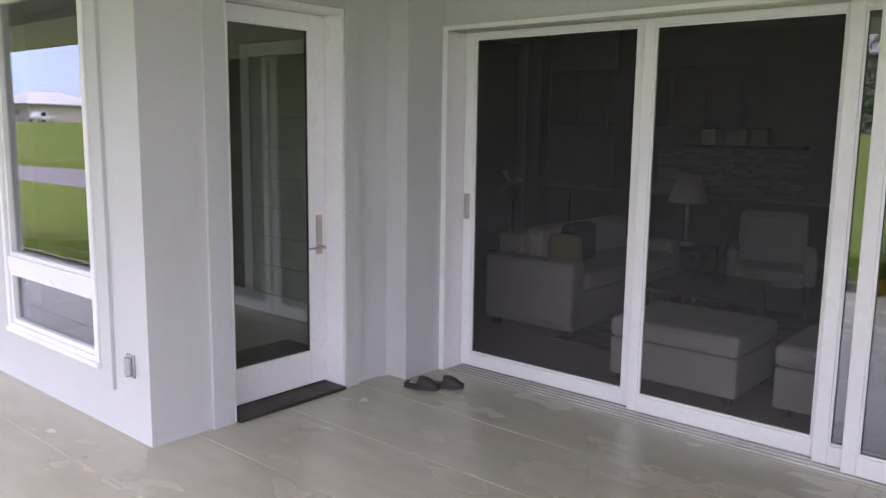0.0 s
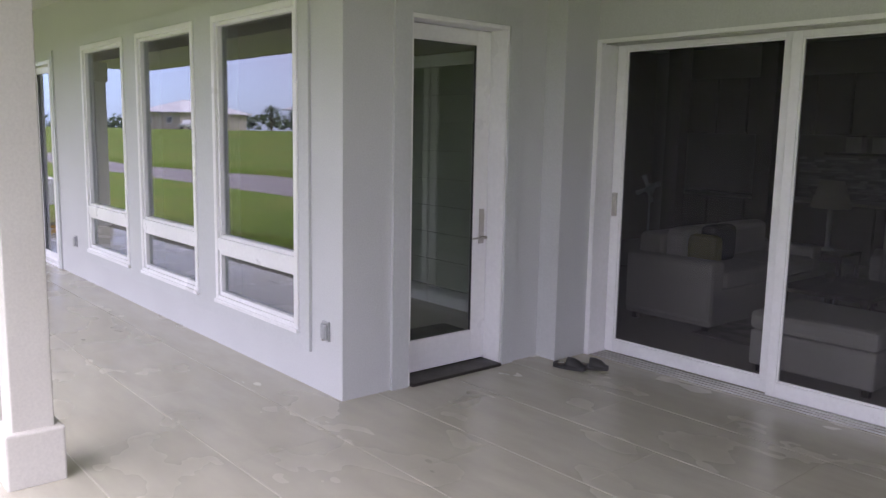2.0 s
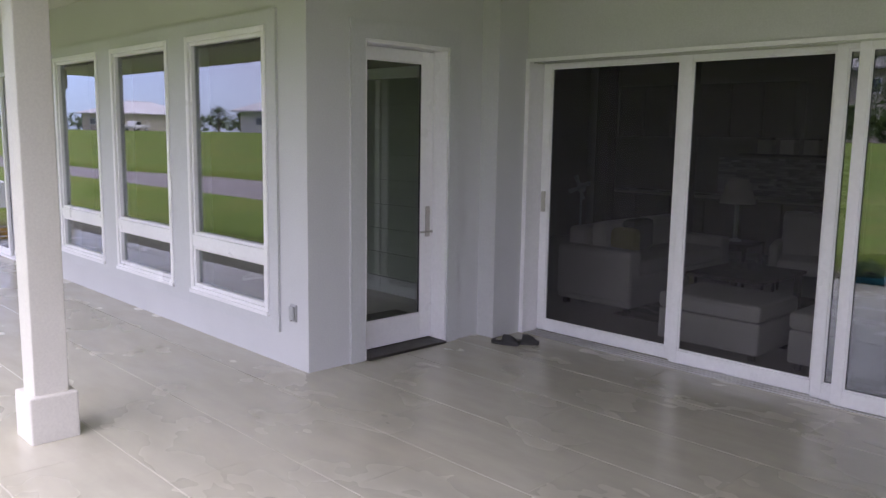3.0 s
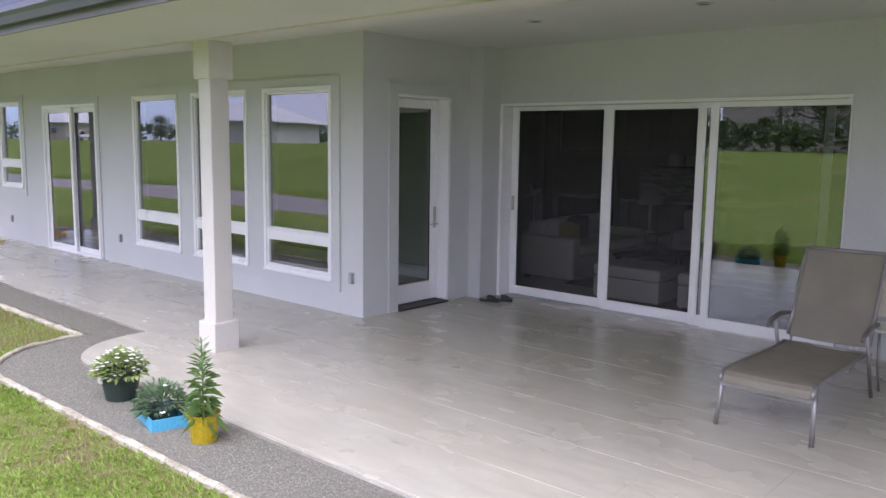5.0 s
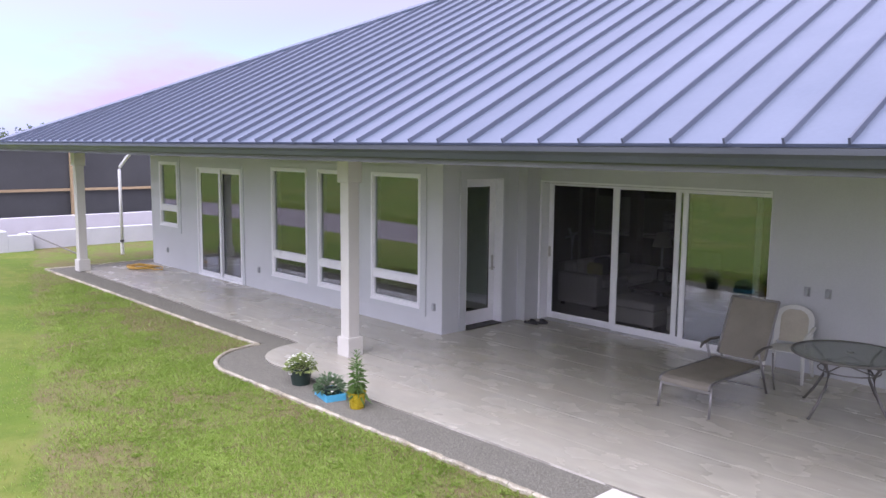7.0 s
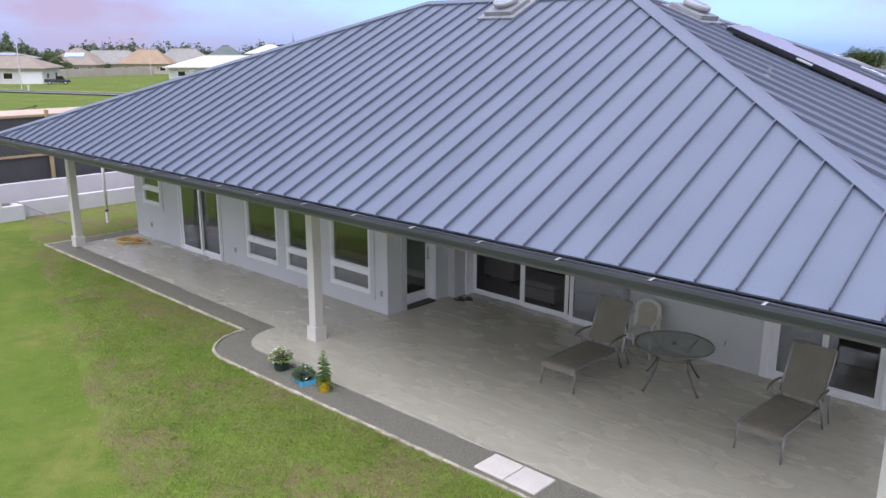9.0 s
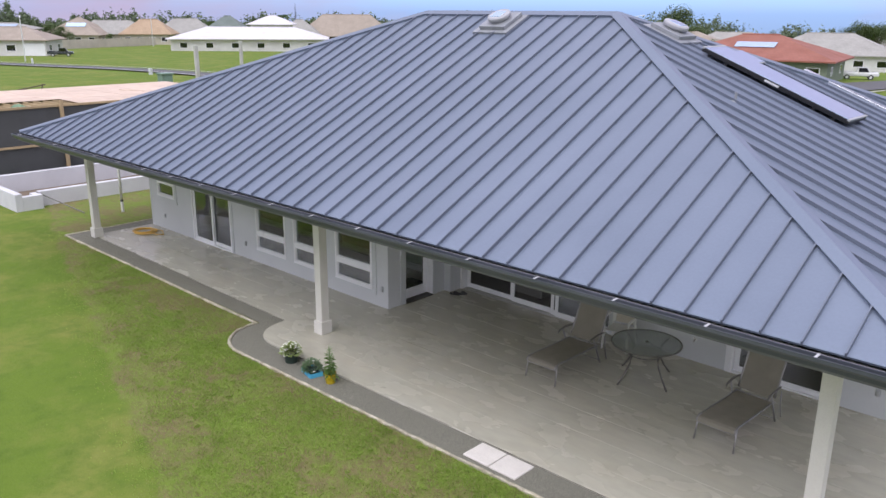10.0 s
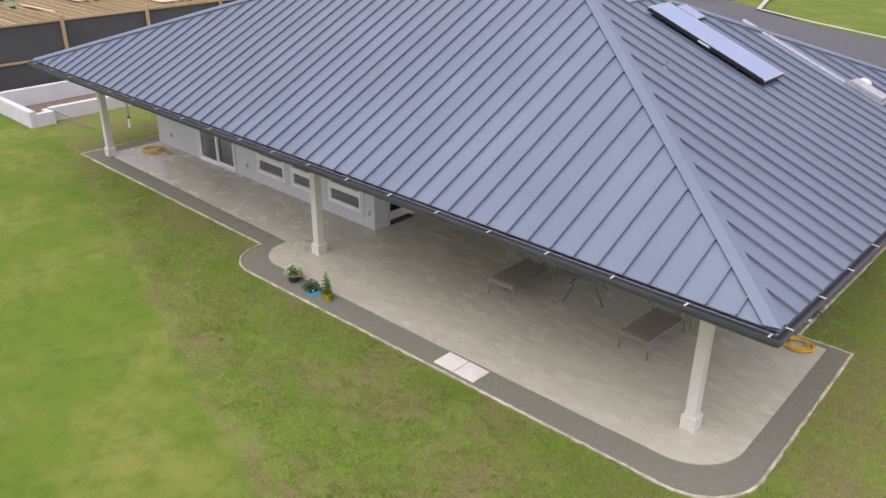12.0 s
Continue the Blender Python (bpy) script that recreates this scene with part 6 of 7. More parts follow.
# ---- room behind the glazed door: boarded sage wall in white trim ----
board_wall = empty("board_wall", "sage boarded wall panel framed in white trim", "wall panel", kind="structure")
for k in range(8):
    part("board", bx(-2.42, YW + 0.235, 0.19 + 0.28 * k, -0.28, YW + 0.25, 0.19 + 0.28 * k + 0.276, 0.002), SAGEBOARD, board_wall)
structure("baseboard", bx(-10.7, YW + 0.225, 0.0, -0.27, YW + 0.25, 0.185, 0.004), VINYL, "white skirting board along the room wall", "baseboard")
bm = bx(-2.56, YW + 0.22, 0.186, -2.43, YW + 0.25, 2.55, 0.004)
box(bm, -2.43, YW + 0.22, 2.43, -0.27, YW + 0.25, 2.55, 0.004)
structure("trim_room", bm, VINYL, "white casing round the boarded wall panel", "trim")
solid("door_mat", bx(-1.25, 0.62, 0.0, -0.40, 1.95, 0.014, 0.004), RUBBER, "dark mat on the floor inside the glazed door", "mat")


# ---- roads and far surroundings ----
def ribbon(name, pts, width, lift, material, label, category, closed=False):
    """A strip draped on the land along plan points."""
    fine = []
    for (ax, ay), (bx_, by) in zip(pts, pts[1:]):
        n = max(1, int(math.dist((ax, ay), (bx_, by)) / 3))
        fine += [(ax + (bx_ - ax) * k / n, ay + (by - ay) * k / n) for k in range(n)]
    fine.append(pts[-1])
    bm = B()
    rows = []
    m = 5
    for i, (x, y) in enumerate(fine):
        x0, y0 = fine[max(0, i - 1)]
        x1, y1 = fine[min(len(fine) - 1, i + 1)]
        d = Vector((x1 - x0, y1 - y0)).normalized()
        rows.append([bm.verts.new((x - d.y * width * (k / m - 0.5), y + d.x * width * (k / m - 0.5), land(x - d.y * width * (k / m - 0.5), y + d.x * width * (k / m - 0.5)) + lift)) for k in range(m + 1)])
    for a, b in zip(rows, rows[1:]):
        for k in range(m):
            bm.faces.new((a[k], a[k + 1], b[k + 1], b[k]))
    return solid(name, bm, material, label, category, kind="structure")


def arc(cx, cy, r, a0, a1, n=24):
    return [(cx + r * math.cos(radians(a0 + (a1 - a0) * k / n)), cy + r * math.sin(radians(a0 + (a1 - a0) * k / n))) for k in range(n + 1)]


WEST_ROAD = [(-240, 22), (-166, 24), (-128, 28), (-104, 34.2), (-91, 38), (-78, 39.5), (-60, 40), (-40, 42), (-22, 50)]
ribbon("road_west", WEST_ROAD, 4.0, 0.10, ASPHALT, "grey asphalt residential road", "road")
ISLE = (6.0, 62.0)
NORTH_ROAD = [(-22, 50)] + [(-14, 46), (-6.5, 39.5), (2, 35.5), (14, 33), (40, 31)]
ribbon("road_north", NORTH_ROAD, 8.0, 0.09, ASPHALT, "grey asphalt residential road", "road")
ribbon("road_side", [(-17, 48), (-17.5, 62), (-19, 80), (-16, 110), (-8, 150)], 7.5, 0.11, ASPHALT, "grey asphalt side road", "road")


def kerb(pts, label="pale concrete kerb along the road"):
    ribbon("kerb", pts, 0.35, 0.20, KERB, label, "kerb")


kerb([(x, y + 2.2) for x, y in WEST_ROAD[:-1]])
kerb([(-12.4, 110), (-13.3, 80), (-12.6, 62), (-11.3, 53), (-9.3, 46.5), (-4.5, 43.4), (2.6, 39.7), (14, 37.3), (40, 35.2)])
kerb([(x, y - 2.2) for x, y in WEST_ROAD[:-1]])

WINDARK = glass_mat("far_window_glass", (0.25, 0.27, 0.28), 0.08)


def roofcolour(name, c):
    return mat(name, c, tuple(0.85 * k for k in c), rough=0.75, scale=0.5, fine=4, grain=0.15, bump=0.2, bscale=6)


R_GREY = roofcolour("grey_shingle", (0.30, 0.29, 0.265))
R_BROWN = roofcolour("brown_shingle", (0.30, 0.25, 0.20))
R_TAN = roofcolour("tan_shingle", (0.37, 0.265, 0.17))
R_RED = roofcolour("red_metal_roof", (0.26, 0.095, 0.065))
R_WHITE = roofcolour("white_metal_roof", (0.60, 0.575, 0.60))
R_GREEN = roofcolour("green_shingle", (0.13, 0.16, 0.145))
W_WHITE = mat("white_house_paint", (0.66, 0.65, 0.62), rough=0.8, scale=0.4, fine=5, grain=0.05, bump=0.05)
W_CREAM = mat("cream_house_paint", (0.52, 0.47, 0.39), rough=0.8, scale=0.4, fine=5, grain=0.05, bump=0.05)
W_GREEN = mat("sage_house_paint", (0.20, 0.24, 0.17), rough=0.8, scale=0.4, fine=5, grain=0.05, bump=0.05)
W_BROWN = mat("brown_house_paint", (0.16, 0.10, 0.07), rough=0.8, scale=0.4, fine=5, grain=0.05, bump=0.05)


def far_house(label, x, y, w, d, turn, walls, tiles, eave=2.9, rise=2.6, over=0.7, storeys=1, windows=5, garage=False, panel_=False, lift=0.0, ridge=None):
    """A hip-roofed house, its front along -y before turning."""
    z = min(land(x + a * w * 0.4, y + b * w * 0.3) for a in (-1, 0, 1) for b in (-1, 0, 1)) + lift
    h = empty("house", label, "house", "neighbouring houses", at=pose(x, y, z, 0, 0, turn))
    top = eave * storeys
    wall_ = part("wall", bx(-w / 2, -d / 2, -0.6, w / 2, d / 2, top), walls, h)
    bm = B()
    ox, oy = w / 2 + over, d / 2 + over
    rl = max(0.3, ox - oy if ridge is None else ridge)
    e = [bm.verts.new((sx * ox, sy * oy, top - 0.12)) for sx, sy in ((-1, -1), (1, -1), (1, 1), (-1, 1))]
    f = [bm.verts.new((sx * ox, sy * oy, top + 0.06)) for sx, sy in ((-1, -1), (1, -1), (1, 1), (-1, 1))]
    r = [bm.verts.new((-rl, 0, top + rise)), bm.verts.new((rl, 0, top + rise))]
    bm.faces.new(e)
    for i in range(4):
        bm.faces.new((e[i], e[(i + 1) % 4], f[(i + 1) % 4], f[i]))
    bm.faces.new((f[0], f[1], r[1], r[0]))
    bm.faces.new((f[1], f[2], r[1]))
    bm.faces.new((f[2], f[3], r[0], r[1]))
    bm.faces.new((f[3], f[0], r[0]))
    rf = part("roof", bm, tiles, h)
    part("ridge", rod(B(), (-rl, 0, top + rise), (rl, 0, top + rise), 0.12, segs=6), tiles, rf)
    for s in range(storeys):
        for k in range(windows):
            cx = -w / 2 + w * (k + 0.5) / windows
            if garage and s == 0 and k == (windows - 1 if garage is True else garage):
                continue
            ww = min(1.7, w / windows * 0.5)
            win = part("window", frame_bm(cx - ww / 2, cx + ww / 2, 0.95 + eave * s, 2.15 + eave * s, -d / 2 - 0.08, -d / 2 + 0.02, 0.10, bevel=0), VINYL, h)
            part("pane", bx(cx - ww / 2 + 0.1, -d / 2 - 0.04, 1.05 + eave * s, cx + ww / 2 - 0.1, -d / 2 - 0.02, 2.05 + eave * s), WINDARK, win)
        for k in range(2):
            cy = -d / 4 + d / 2 * k
            for sx in (-1, 1):
                win = part("window", bx(sx * w / 2 - 0.05, cy - 0.7, 0.95 + eave * s, sx * w / 2 + 0.05, cy + 0.7, 2.1 + eave * s), VINYL, h)
                part("pane", bx(sx * (w / 2 + 0.055) - 0.01, cy - 0.6, 1.05 + eave * s, sx * (w / 2 + 0.055) + 0.01, cy + 0.6, 2.0 + eave * s), WINDARK, win)
    if garage:
        cx = w / 2 - w / windows / 2 if garage is True else -w / 2 + w * (garage + 0.5) / windows
        gw = min(2.4, w / windows * 0.45)
        part("garage_door", bx(cx - gw, -d / 2 - 0.06, 0.0, cx + gw, -d / 2 + 0.02, 2.3, 0.01), VINYL, h)
    if panel_:
        n = Vector((0, -rise - 0.0, 0)).normalized()
        slope = math.atan2(rise, oy)
        pm = part("solar_panel", bx(-2.6, -0.9, 0.05, 2.6, 0.9, 0.12, 0.01), PVGLASS, h)
        pm.matrix_local = pose(0.3, -oy * 0.45, top + 0.06 + rise * 0.55, math.degrees(slope), 0, 0)
    return h


HOUSES = [
    ("white house with a brown-grey hip roof", -150, 44.2, 16, 9, 50, W_WHITE, R_BROWN, dict(windows=4, rise=2.2, garage=True)),
    ("two-storey pale house with a grey roof", -190, 58.2, 12, 8, 50, W_WHITE, R_GREY, dict(storeys=2, eave=2.2, windows=4, rise=1.3, panel_=True)),
    ("cream house with a steep brown hip roof", -215.3, 85.4, 14, 13, 46, W_CREAM, R_BROWN, dict(rise=4.5, eave=2.7, windows=4, panel_=True)),
    ("cream house with a long grey roof", -214, 94, 19, 9, 50, W_CREAM, R_GREY, dict(rise=3.6, windows=5)),
    ("house with an orange-tan hip roof", -206, 100.7, 13, 8, 48, W_CREAM, R_TAN, dict(rise=3.9, windows=4)),
    ("house with a pale olive hip roof", -215, 117, 16, 9, 50, W_CREAM, R_GREY, dict(rise=4.3, windows=4)),
    ("long white bungalow with a white metal roof", -147.6, 95, 33, 13, 50, W_WHITE, R_WHITE, dict(rise=2.4, windows=6, over=1.0)),
    ("house with a green peaked roof", -205.5, 125.6, 14, 12, 46, W_CREAM, R_GREEN, dict(rise=5.2, windows=4)),
    ("white two-storey house with a white roof", -168.8, 115.8, 10, 8, 48, W_WHITE, R_WHITE, dict(storeys=2, windows=4, rise=2.2, over=1.0)),
    ("dark brown house with a broad brown roof", -175.4, 146.6, 26, 12, 46, W_BROWN, R_BROWN, dict(rise=6.0, windows=5, over=1.2)),
    ("brown house with a grey peaked roof", -179, 132.3, 11, 9, 46, W_BROWN, R_GREY, dict(rise=4.3, windows=3)),
    ("house with a grey shingle roof", -110, 160, 22, 14, 26, W_CREAM, R_GREY, dict(rise=3.2, windows=5)),
    ("house with a brown shingle roof", -82, 172, 22, 14, 20, W_CREAM, R_BROWN, dict(rise=3.2, windows=5)),
    ("sage house with a red metal roof", -33.5, 101, 20, 15, 10, W_GREEN, R_RED, dict(rise=3.0, windows=6, garage=3, panel_=True, over=1.0)),
    ("white house with a grey shingle hip roof", -39.5, 147, 22, 14, 14, W_WHITE, R_GREY, dict(rise=3.6, windows=6)),
    ("pale house with a grey roof beyond the road", -88, 215, 24, 14, 20, W_CREAM, R_GREY, dict(rise=3.4, windows=5)),
    ("pale house with a brown roof beyond the road", -62, 250, 24, 14, 18, W_WHITE, R_GREY, dict(rise=3.4, windows=5)),
    ("white house with a pale hip roof across the stream", -92, -64, 18, 12, 242, W_WHITE, R_WHITE, dict(rise=3.0, windows=4, over=1.0)),
    ("grey open carport house across the stream", -136, -58, 16, 10, 250, W_CREAM, R_WHITE, dict(rise=2.2, windows=4)),
    ("two-storey pale house across the lawn", -14, -66, 17, 12, 195, W_CREAM, R_GREY, dict(storeys=2, windows=4, rise=2.6, over=1.0)),
    ("pale house across the lawn", 12, -70, 18, 12, 180, W_WHITE, R_GREY, dict(rise=2.6, windows=4)),
    ("pale bungalow across the stream", -58, -86, 20, 12, 225, W_WHITE, R_BROWN, dict(rise=2.8, windows=5)),
]
for label, x, y, w, d, turn, walls, tiles, more in HOUSES:
    far_house(label, x, y, w, d, turn, walls, tiles, **more)

# long cream garden wall in front of the north-west houses
bm = B()
n = 20
rings = []
for k in range(n + 1):
    x, y = -175.8 - 20 * k / n, 63.3 + 33.5 * k / n
    z = land(x, y)
    rings.append([bm.verts.new(c) for c in ((x + 0.13, y + 0.08, z - 0.5), (x + 0.13, y + 0.08, z + 2.0), (x - 0.13, y - 0.08, z + 2.0), (x - 0.13, y - 0.08, z - 0.5))])
for a, b in zip(rings, rings[1:]):
    for k in range(3):
        bm.faces.new((a[k], a[k + 1], b[k + 1], b[k]))
bm.faces.new(rings[0])
bm.faces.new(rings[-1])
structure("garden_wall", bm, W_CREAM, "long cream garden wall before the far houses", "wall")


def car(label, x, y, turn, paint, pickup):
    c = empty("pickup_truck" if pickup else "car", label, "car", at=pose(x, y, land(x, y), 0, 0, turn) @ Matrix.Scale(0.85 if x < -100 else 1.0, 4))
    body = B()
    box(body, -2.5, -0.9, 0.45, 2.5, 0.9, 1.0, 0.12)
    part("body", body, paint, c)
    cab = B()
    if pickup:
        prof = [(-0.4, 1.0), (-0.2, 1.72), (1.0, 1.72), (1.55, 1.0)]
        part("bed", frame_bm(-2.45, -0.5, -0.85, 0.85, 0, 0.2, 0.08, bevel=0), paint, c).matrix_local = pose(0, 0, 1.1, -90, 0, 0)
    else:
        prof = [(-2.1, 1.0), (-1.6, 1.6), (0.6, 1.6), (1.4, 1.0)]
    a = [cab.verts.new((px, -0.82, pz)) for px, pz in prof]
    b = [cab.verts.new((px, 0.82, pz)) for px, pz in prof]
    cab.faces.new(a)
    cab.faces.new(b)
    for k in range(4):
        cab.faces.new((a[k], a[(k + 1) % 4], b[(k + 1) % 4], b[k]))
    part("cabin", cab, paint, c)
    for s in (-1, 1):
        g = B()
        q = [(prof[0][0] + 0.3, 1.06), (prof[1][0] + 0.1, 1.62 if pickup else 1.5), (prof[2][0] - 0.1, 1.62 if pickup else 1.5), (prof[3][0] - 0.35, 1.06)]
        va = [g.verts.new((px, s * 0.825, pz)) for px, pz in q]
        vb = [g.verts.new((px, s * 0.835, pz)) for px, pz in q]
        g.faces.new(va)
        g.faces.new(vb)
        for k in range(4):
            g.faces.new((va[k], va[(k + 1) % 4], vb[(k + 1) % 4], vb[k]))
        part("side_glass", g, WINDARK, c)
        for px in (-1.5, 1.5):
            wh = part("wheel", rod(B(), (px, s * 0.72, 0.33), (px, s * 0.93, 0.33), 0.36, segs=18), RUBBER, c)
            part("rim", rod(B(), (px, s * 0.92, 0.33), (px, s * 0.945, 0.33), 0.2, segs=14), CLIP, wh)
        part("headlight", bx(2.44, s * 0.62 - 0.18, 0.72, 2.52, s * 0.62 + 0.18, 0.88, 0.02), DOME, c)


PAINT_W = mat("white_car_paint", (0.7, 0.7, 0.7), rough=0.25, scale=1, grain=0.02, bump=0, coat=0.6)
PAINT_D = mat("dark_car_paint", (0.03, 0.035, 0.04), rough=0.25, scale=1, grain=0.02, bump=0, coat=0.6)
car("white pickup truck parked by a lawn", -23.5, 112, 20, PAINT_W, True)
car("dark pickup truck parked in front of a house", -137.7, 48.4, 65, PAINT_D, True)
car("dark car parked by a garden wall", -226, 119, 60, PAINT_D, False)
car("white pickup truck across the stream", -112, -47, 60, PAINT_W, True)


def street_lamp(x, y, h, turn):
    z = land(x, y)
    s = empty("street_lamp", "tall pale street lamp with a curved arm", "street lamp", "street lamps", at=pose(x, y, z, 0, 0, turn))
    part("pole", tube(B(), [(0, 0, -0.3), (0, 0, h * 0.9), (0.3, 0, h * 0.97), (1.6, 0, h)], [0.1, 0.07, 0.06, 0.05], 8), CLIP, s)
    part("lantern", bx(1.5, -0.16, h - 0.12, 2.3, 0.16, h + 0.06, 0.05), DOME, s)


street_lamp(-121.9, 36.6, 6.8, 160)
street_lamp(-186.3, 91.2, 7.7, 120)
street_lamp(-82, 150, 9.0, 20)
hydrant = empty("hydrant", "small pale fire hydrant on the verge", "hydrant", at=pose(-115, 35.1, land(-115, 35.1)))
part("barrel", lathe(B(), [(0.16, -0.1), (0.14, 0.5), (0.18, 0.55), (0.1, 0.75)], segs=12), DOME, hydrant)
part("nozzle", rod(B(), (-0.22, 0, 0.45), (0.22, 0, 0.45), 0.06, segs=8), DOME, hydrant)
z = land(-79, 35.1)
solid("meter_box", bx(-79.18, 34.92, z - 0.2, -78.82, 35.28, z + 0.72, 0.03), DOME, "small white service box beside the road", "service box")


# ---- trees ----
def crown_leaves(rng, clumps, per, spread, size):
    bm = B()
    for cx, cy, cz, cr in clumps:
        for _ in range(per):
            v = Vector((rng.gauss(0, 1), rng.gauss(0, 1), rng.gauss(0, 0.75)))
            v = v.normalized() * cr * rng.random() ** 0.45
            d = Vector((rng.uniform(-1, 1), rng.uniform(-1, 1), rng.uniform(-0.6, 0.9)))
            leaf_quad(bm, Vector((cx, cy, cz)) + v, d, size * rng.uniform(0.6, 1.3), size * rng.uniform(0.4, 0.8), 0.2)
    return bm


def build_tree(seed, h, r, label, per=170, n=22, size=0.34):
    rng = random.Random(seed)
    t = empty("tree", label, "tree", "trees among the far houses")
    trunk = B()
    tube(trunk, [(0, 0, -0.4), (0.1, 0.05, h * 0.25), (0.0, 0.15, h * 0.5), (0.1, 0.0, h * 0.75)], [0.045 * h, 0.035 * h, 0.025 * h, 0.012 * h], 8)
    part("trunk", trunk, BARK, t)
    clumps = []
    for k in range(n):
        a = 2.4 * k
        f = rng.uniform(0.35, 1.0)
        rr = r * rng.uniform(0.25, 0.95) * math.sin(math.pi * min(0.95, 0.25 + f * 0.7)) ** 0.6
        c = (rr * math.cos(a), rr * math.sin(a), h * (0.32 + 0.62 * f))
        clumps.append((*c, r * rng.uniform(0.22, 0.42)))
        if k % 2 == 0:
            part("limb", tube(B(), [(0.05, 0.05, h * rng.uniform(0.25, 0.5)), (c[0] * 0.5, c[1] * 0.5, c[2] * 0.8), c], [0.016 * h, 0.01 * h, 0.004 * h], 5), BARK, t)
    part("crown", crown_leaves(rng, clumps, per, r, size), TREE_LEAF, t)
    return t


def build_palm(seed, h, label):
    rng = random.Random(seed)
    t = empty("palm_tree", label, "palm", "palms among the far houses")
    part("trunk", tube(B(), [(0, 0, -0.3), (0.15, 0, h * 0.4), (0.3, 0.1, h * 0.8), (0.35, 0.1, h)], [0.22, 0.15, 0.13, 0.12], 8), BARK, t)
    bm = B()
    for k in range(18):
        a = 2.4 * k
        lift = rng.uniform(-0.2, 0.9)
        L = rng.uniform(2.0, 2.8)
        prev = Vector((0.35, 0.1, h))
        for s in range(6):
            f = (s + 1) / 6
            q = Vector((0.35 + L * f * math.cos(a), 0.1 + L * f * math.sin(a), h + lift * L * f * 0.6 - 1.5 * f * f))
            side = Vector((-math.sin(a), math.cos(a), 0))
            for sg in (-1, 1):
                for o in (0.0, 0.5):
                    leaf_quad(bm, prev.lerp(q, o), side * sg + (q - prev).normalized() * 0.7 - Vector((0, 0, 0.35)), 0.7 * (1.1 - 0.6 * f), 0.10, 0.3)
            prev = q
    part("crown", bm, PALM_LEAF, t)
    return t


def build_pine(seed, h):
    rng = random.Random(seed)
    t = empty("pine_tree", "tall narrow dark pine on the skyline", "tree", "skyline pines")
    part("trunk", rod(B(), (0, 0, -0.5), (0, 0, h), 0.35, 0.05, 8), BARK, t)
    bm = B()
    for k in range(26):
        z = h * (0.12 + 0.86 * k / 26)
        R = 0.13 * h * (1.05 - k / 26)
        for _ in range(14):
            a = rng.uniform(0, 6.28)
            leaf_quad(bm, (0.1 * math.cos(a), 0.1 * math.sin(a), z), (math.cos(a), math.sin(a), rng.uniform(-0.05, 0.3)), R * rng.uniform(0.7, 1.1), 0.8, 0.1)
    part("crown", bm, TREE_LEAF, t)
    return t


kinds = [build_tree(51, 9, 4.5, "round leafy green tree by a far house"), build_tree(52, 6, 3.4, "small leafy green tree by a far house", 150, 18, 0.32), build_tree(53, 13, 6.5, "tall spreading green tree on the skyline", 190, 26, 0.45)]
spots = [(0, -187.7, 66.6, 0.62), (1, -191.2, 70.4, 0.8), (0, -204.7, 78, 0.63), (0, -248.3, 136.3, 1.1), (1, -205.1, 88.7, 0.55), (1, -209, 96.8, 0.5), (1, -200.9, 101.9, 0.5), (1, -203.8, 111.1, 0.5),
         (0, -199.8, 185.9, 1.25), (0, -188.6, 183.1, 1.45), (1, -194.1, 188.4, 1.3), (2, -70.7, 147.9, 0.85), (1, -75.1, 151.8, 1.2), (2, -44.7, 179.9, 0.8), (2, -41.3, 182.4, 0.85), (0, -48.8, 177.5, 0.8), (0, -35.4, 185.2, 0.9), (1, -52.4, 161.5, 0.9), (1, -59.1, 141.5, 0.9),
         (0, -97.5, 151.9, 0.8), (0, -71.8, 191.9, 1.0), (2, -60.1, 241.8, 0.8), (2, -100.6, 217.4, 0.7), (2, -131.5, 207.6, 0.8),
         (0, -112, -78, 1.0), (1, -84, -78, 1.0), (0, -148, -80, 1.0), (0, -160, -92, 0.8), (1, -124, -92, 0.9), (0, -30, -48, 0.9), (1, -20, -44, 0.9), (2, 4, -60, 0.8), (0, -2, -46, 0.8), (1, -9, -43, 0.9), (0, -24, -56, 1.0), (2, -36, -75, 0.9)]
first = set()
for k, x, y, size in spots:
    rng = random.Random(int(x * 7 + y * 13))
    m = pose(x, y, land(x, y), 0, 0, rng.uniform(0, 360)) @ Matrix.Scale(size * rng.uniform(0.93, 1.07), 4)
    if k in first:
        copy_thing(kinds[k], m)
    else:
        kinds[k].matrix_world = m
        first.add(k)
palm = build_palm(61, 6.5, "slender coconut palm across the lawn")
palm.matrix_world = pose(-7.5, -48, land(-7.5, -48), 0, 0, 20)
for x, y in ((-15, -52), (-20, -50), (-3, -55)):
    copy_thing(palm, pose(x, y, land(x, y), 0, 0, x * 31 % 360))
for k in range(16):
    x, y = -231 + 15 * k / 15 + 3 * math.sin(k * 2.1), 126 + 24 * k / 15
    copy_thing(palm, pose(x, y, land(x, y), 0, 0, k * 57 % 360) @ Matrix.Scale(0.86 + 0.14 * math.sin(k * 1.7), 4))
copy_thing(palm, pose(-206.5, 145.6, land(-206.5, 145.6)) @ Matrix.Scale(1.3, 4))
pine = build_pine(71, 22)
pine.matrix_world = pose(-219.8, 161.3, land(-219.8, 161.3)) @ Matrix.Scale(0.6, 4)
for x, y, s in ((-218.4, 163.3, 0.66), (-216.1, 166.2, 0.63), (-215, 167.6, 0.54), (-221, 159, 0.5)):
    copy_thing(pine, pose(x, y, land(x, y), 0, 0, x * 17 % 360) @ Matrix.Scale(s, 4))


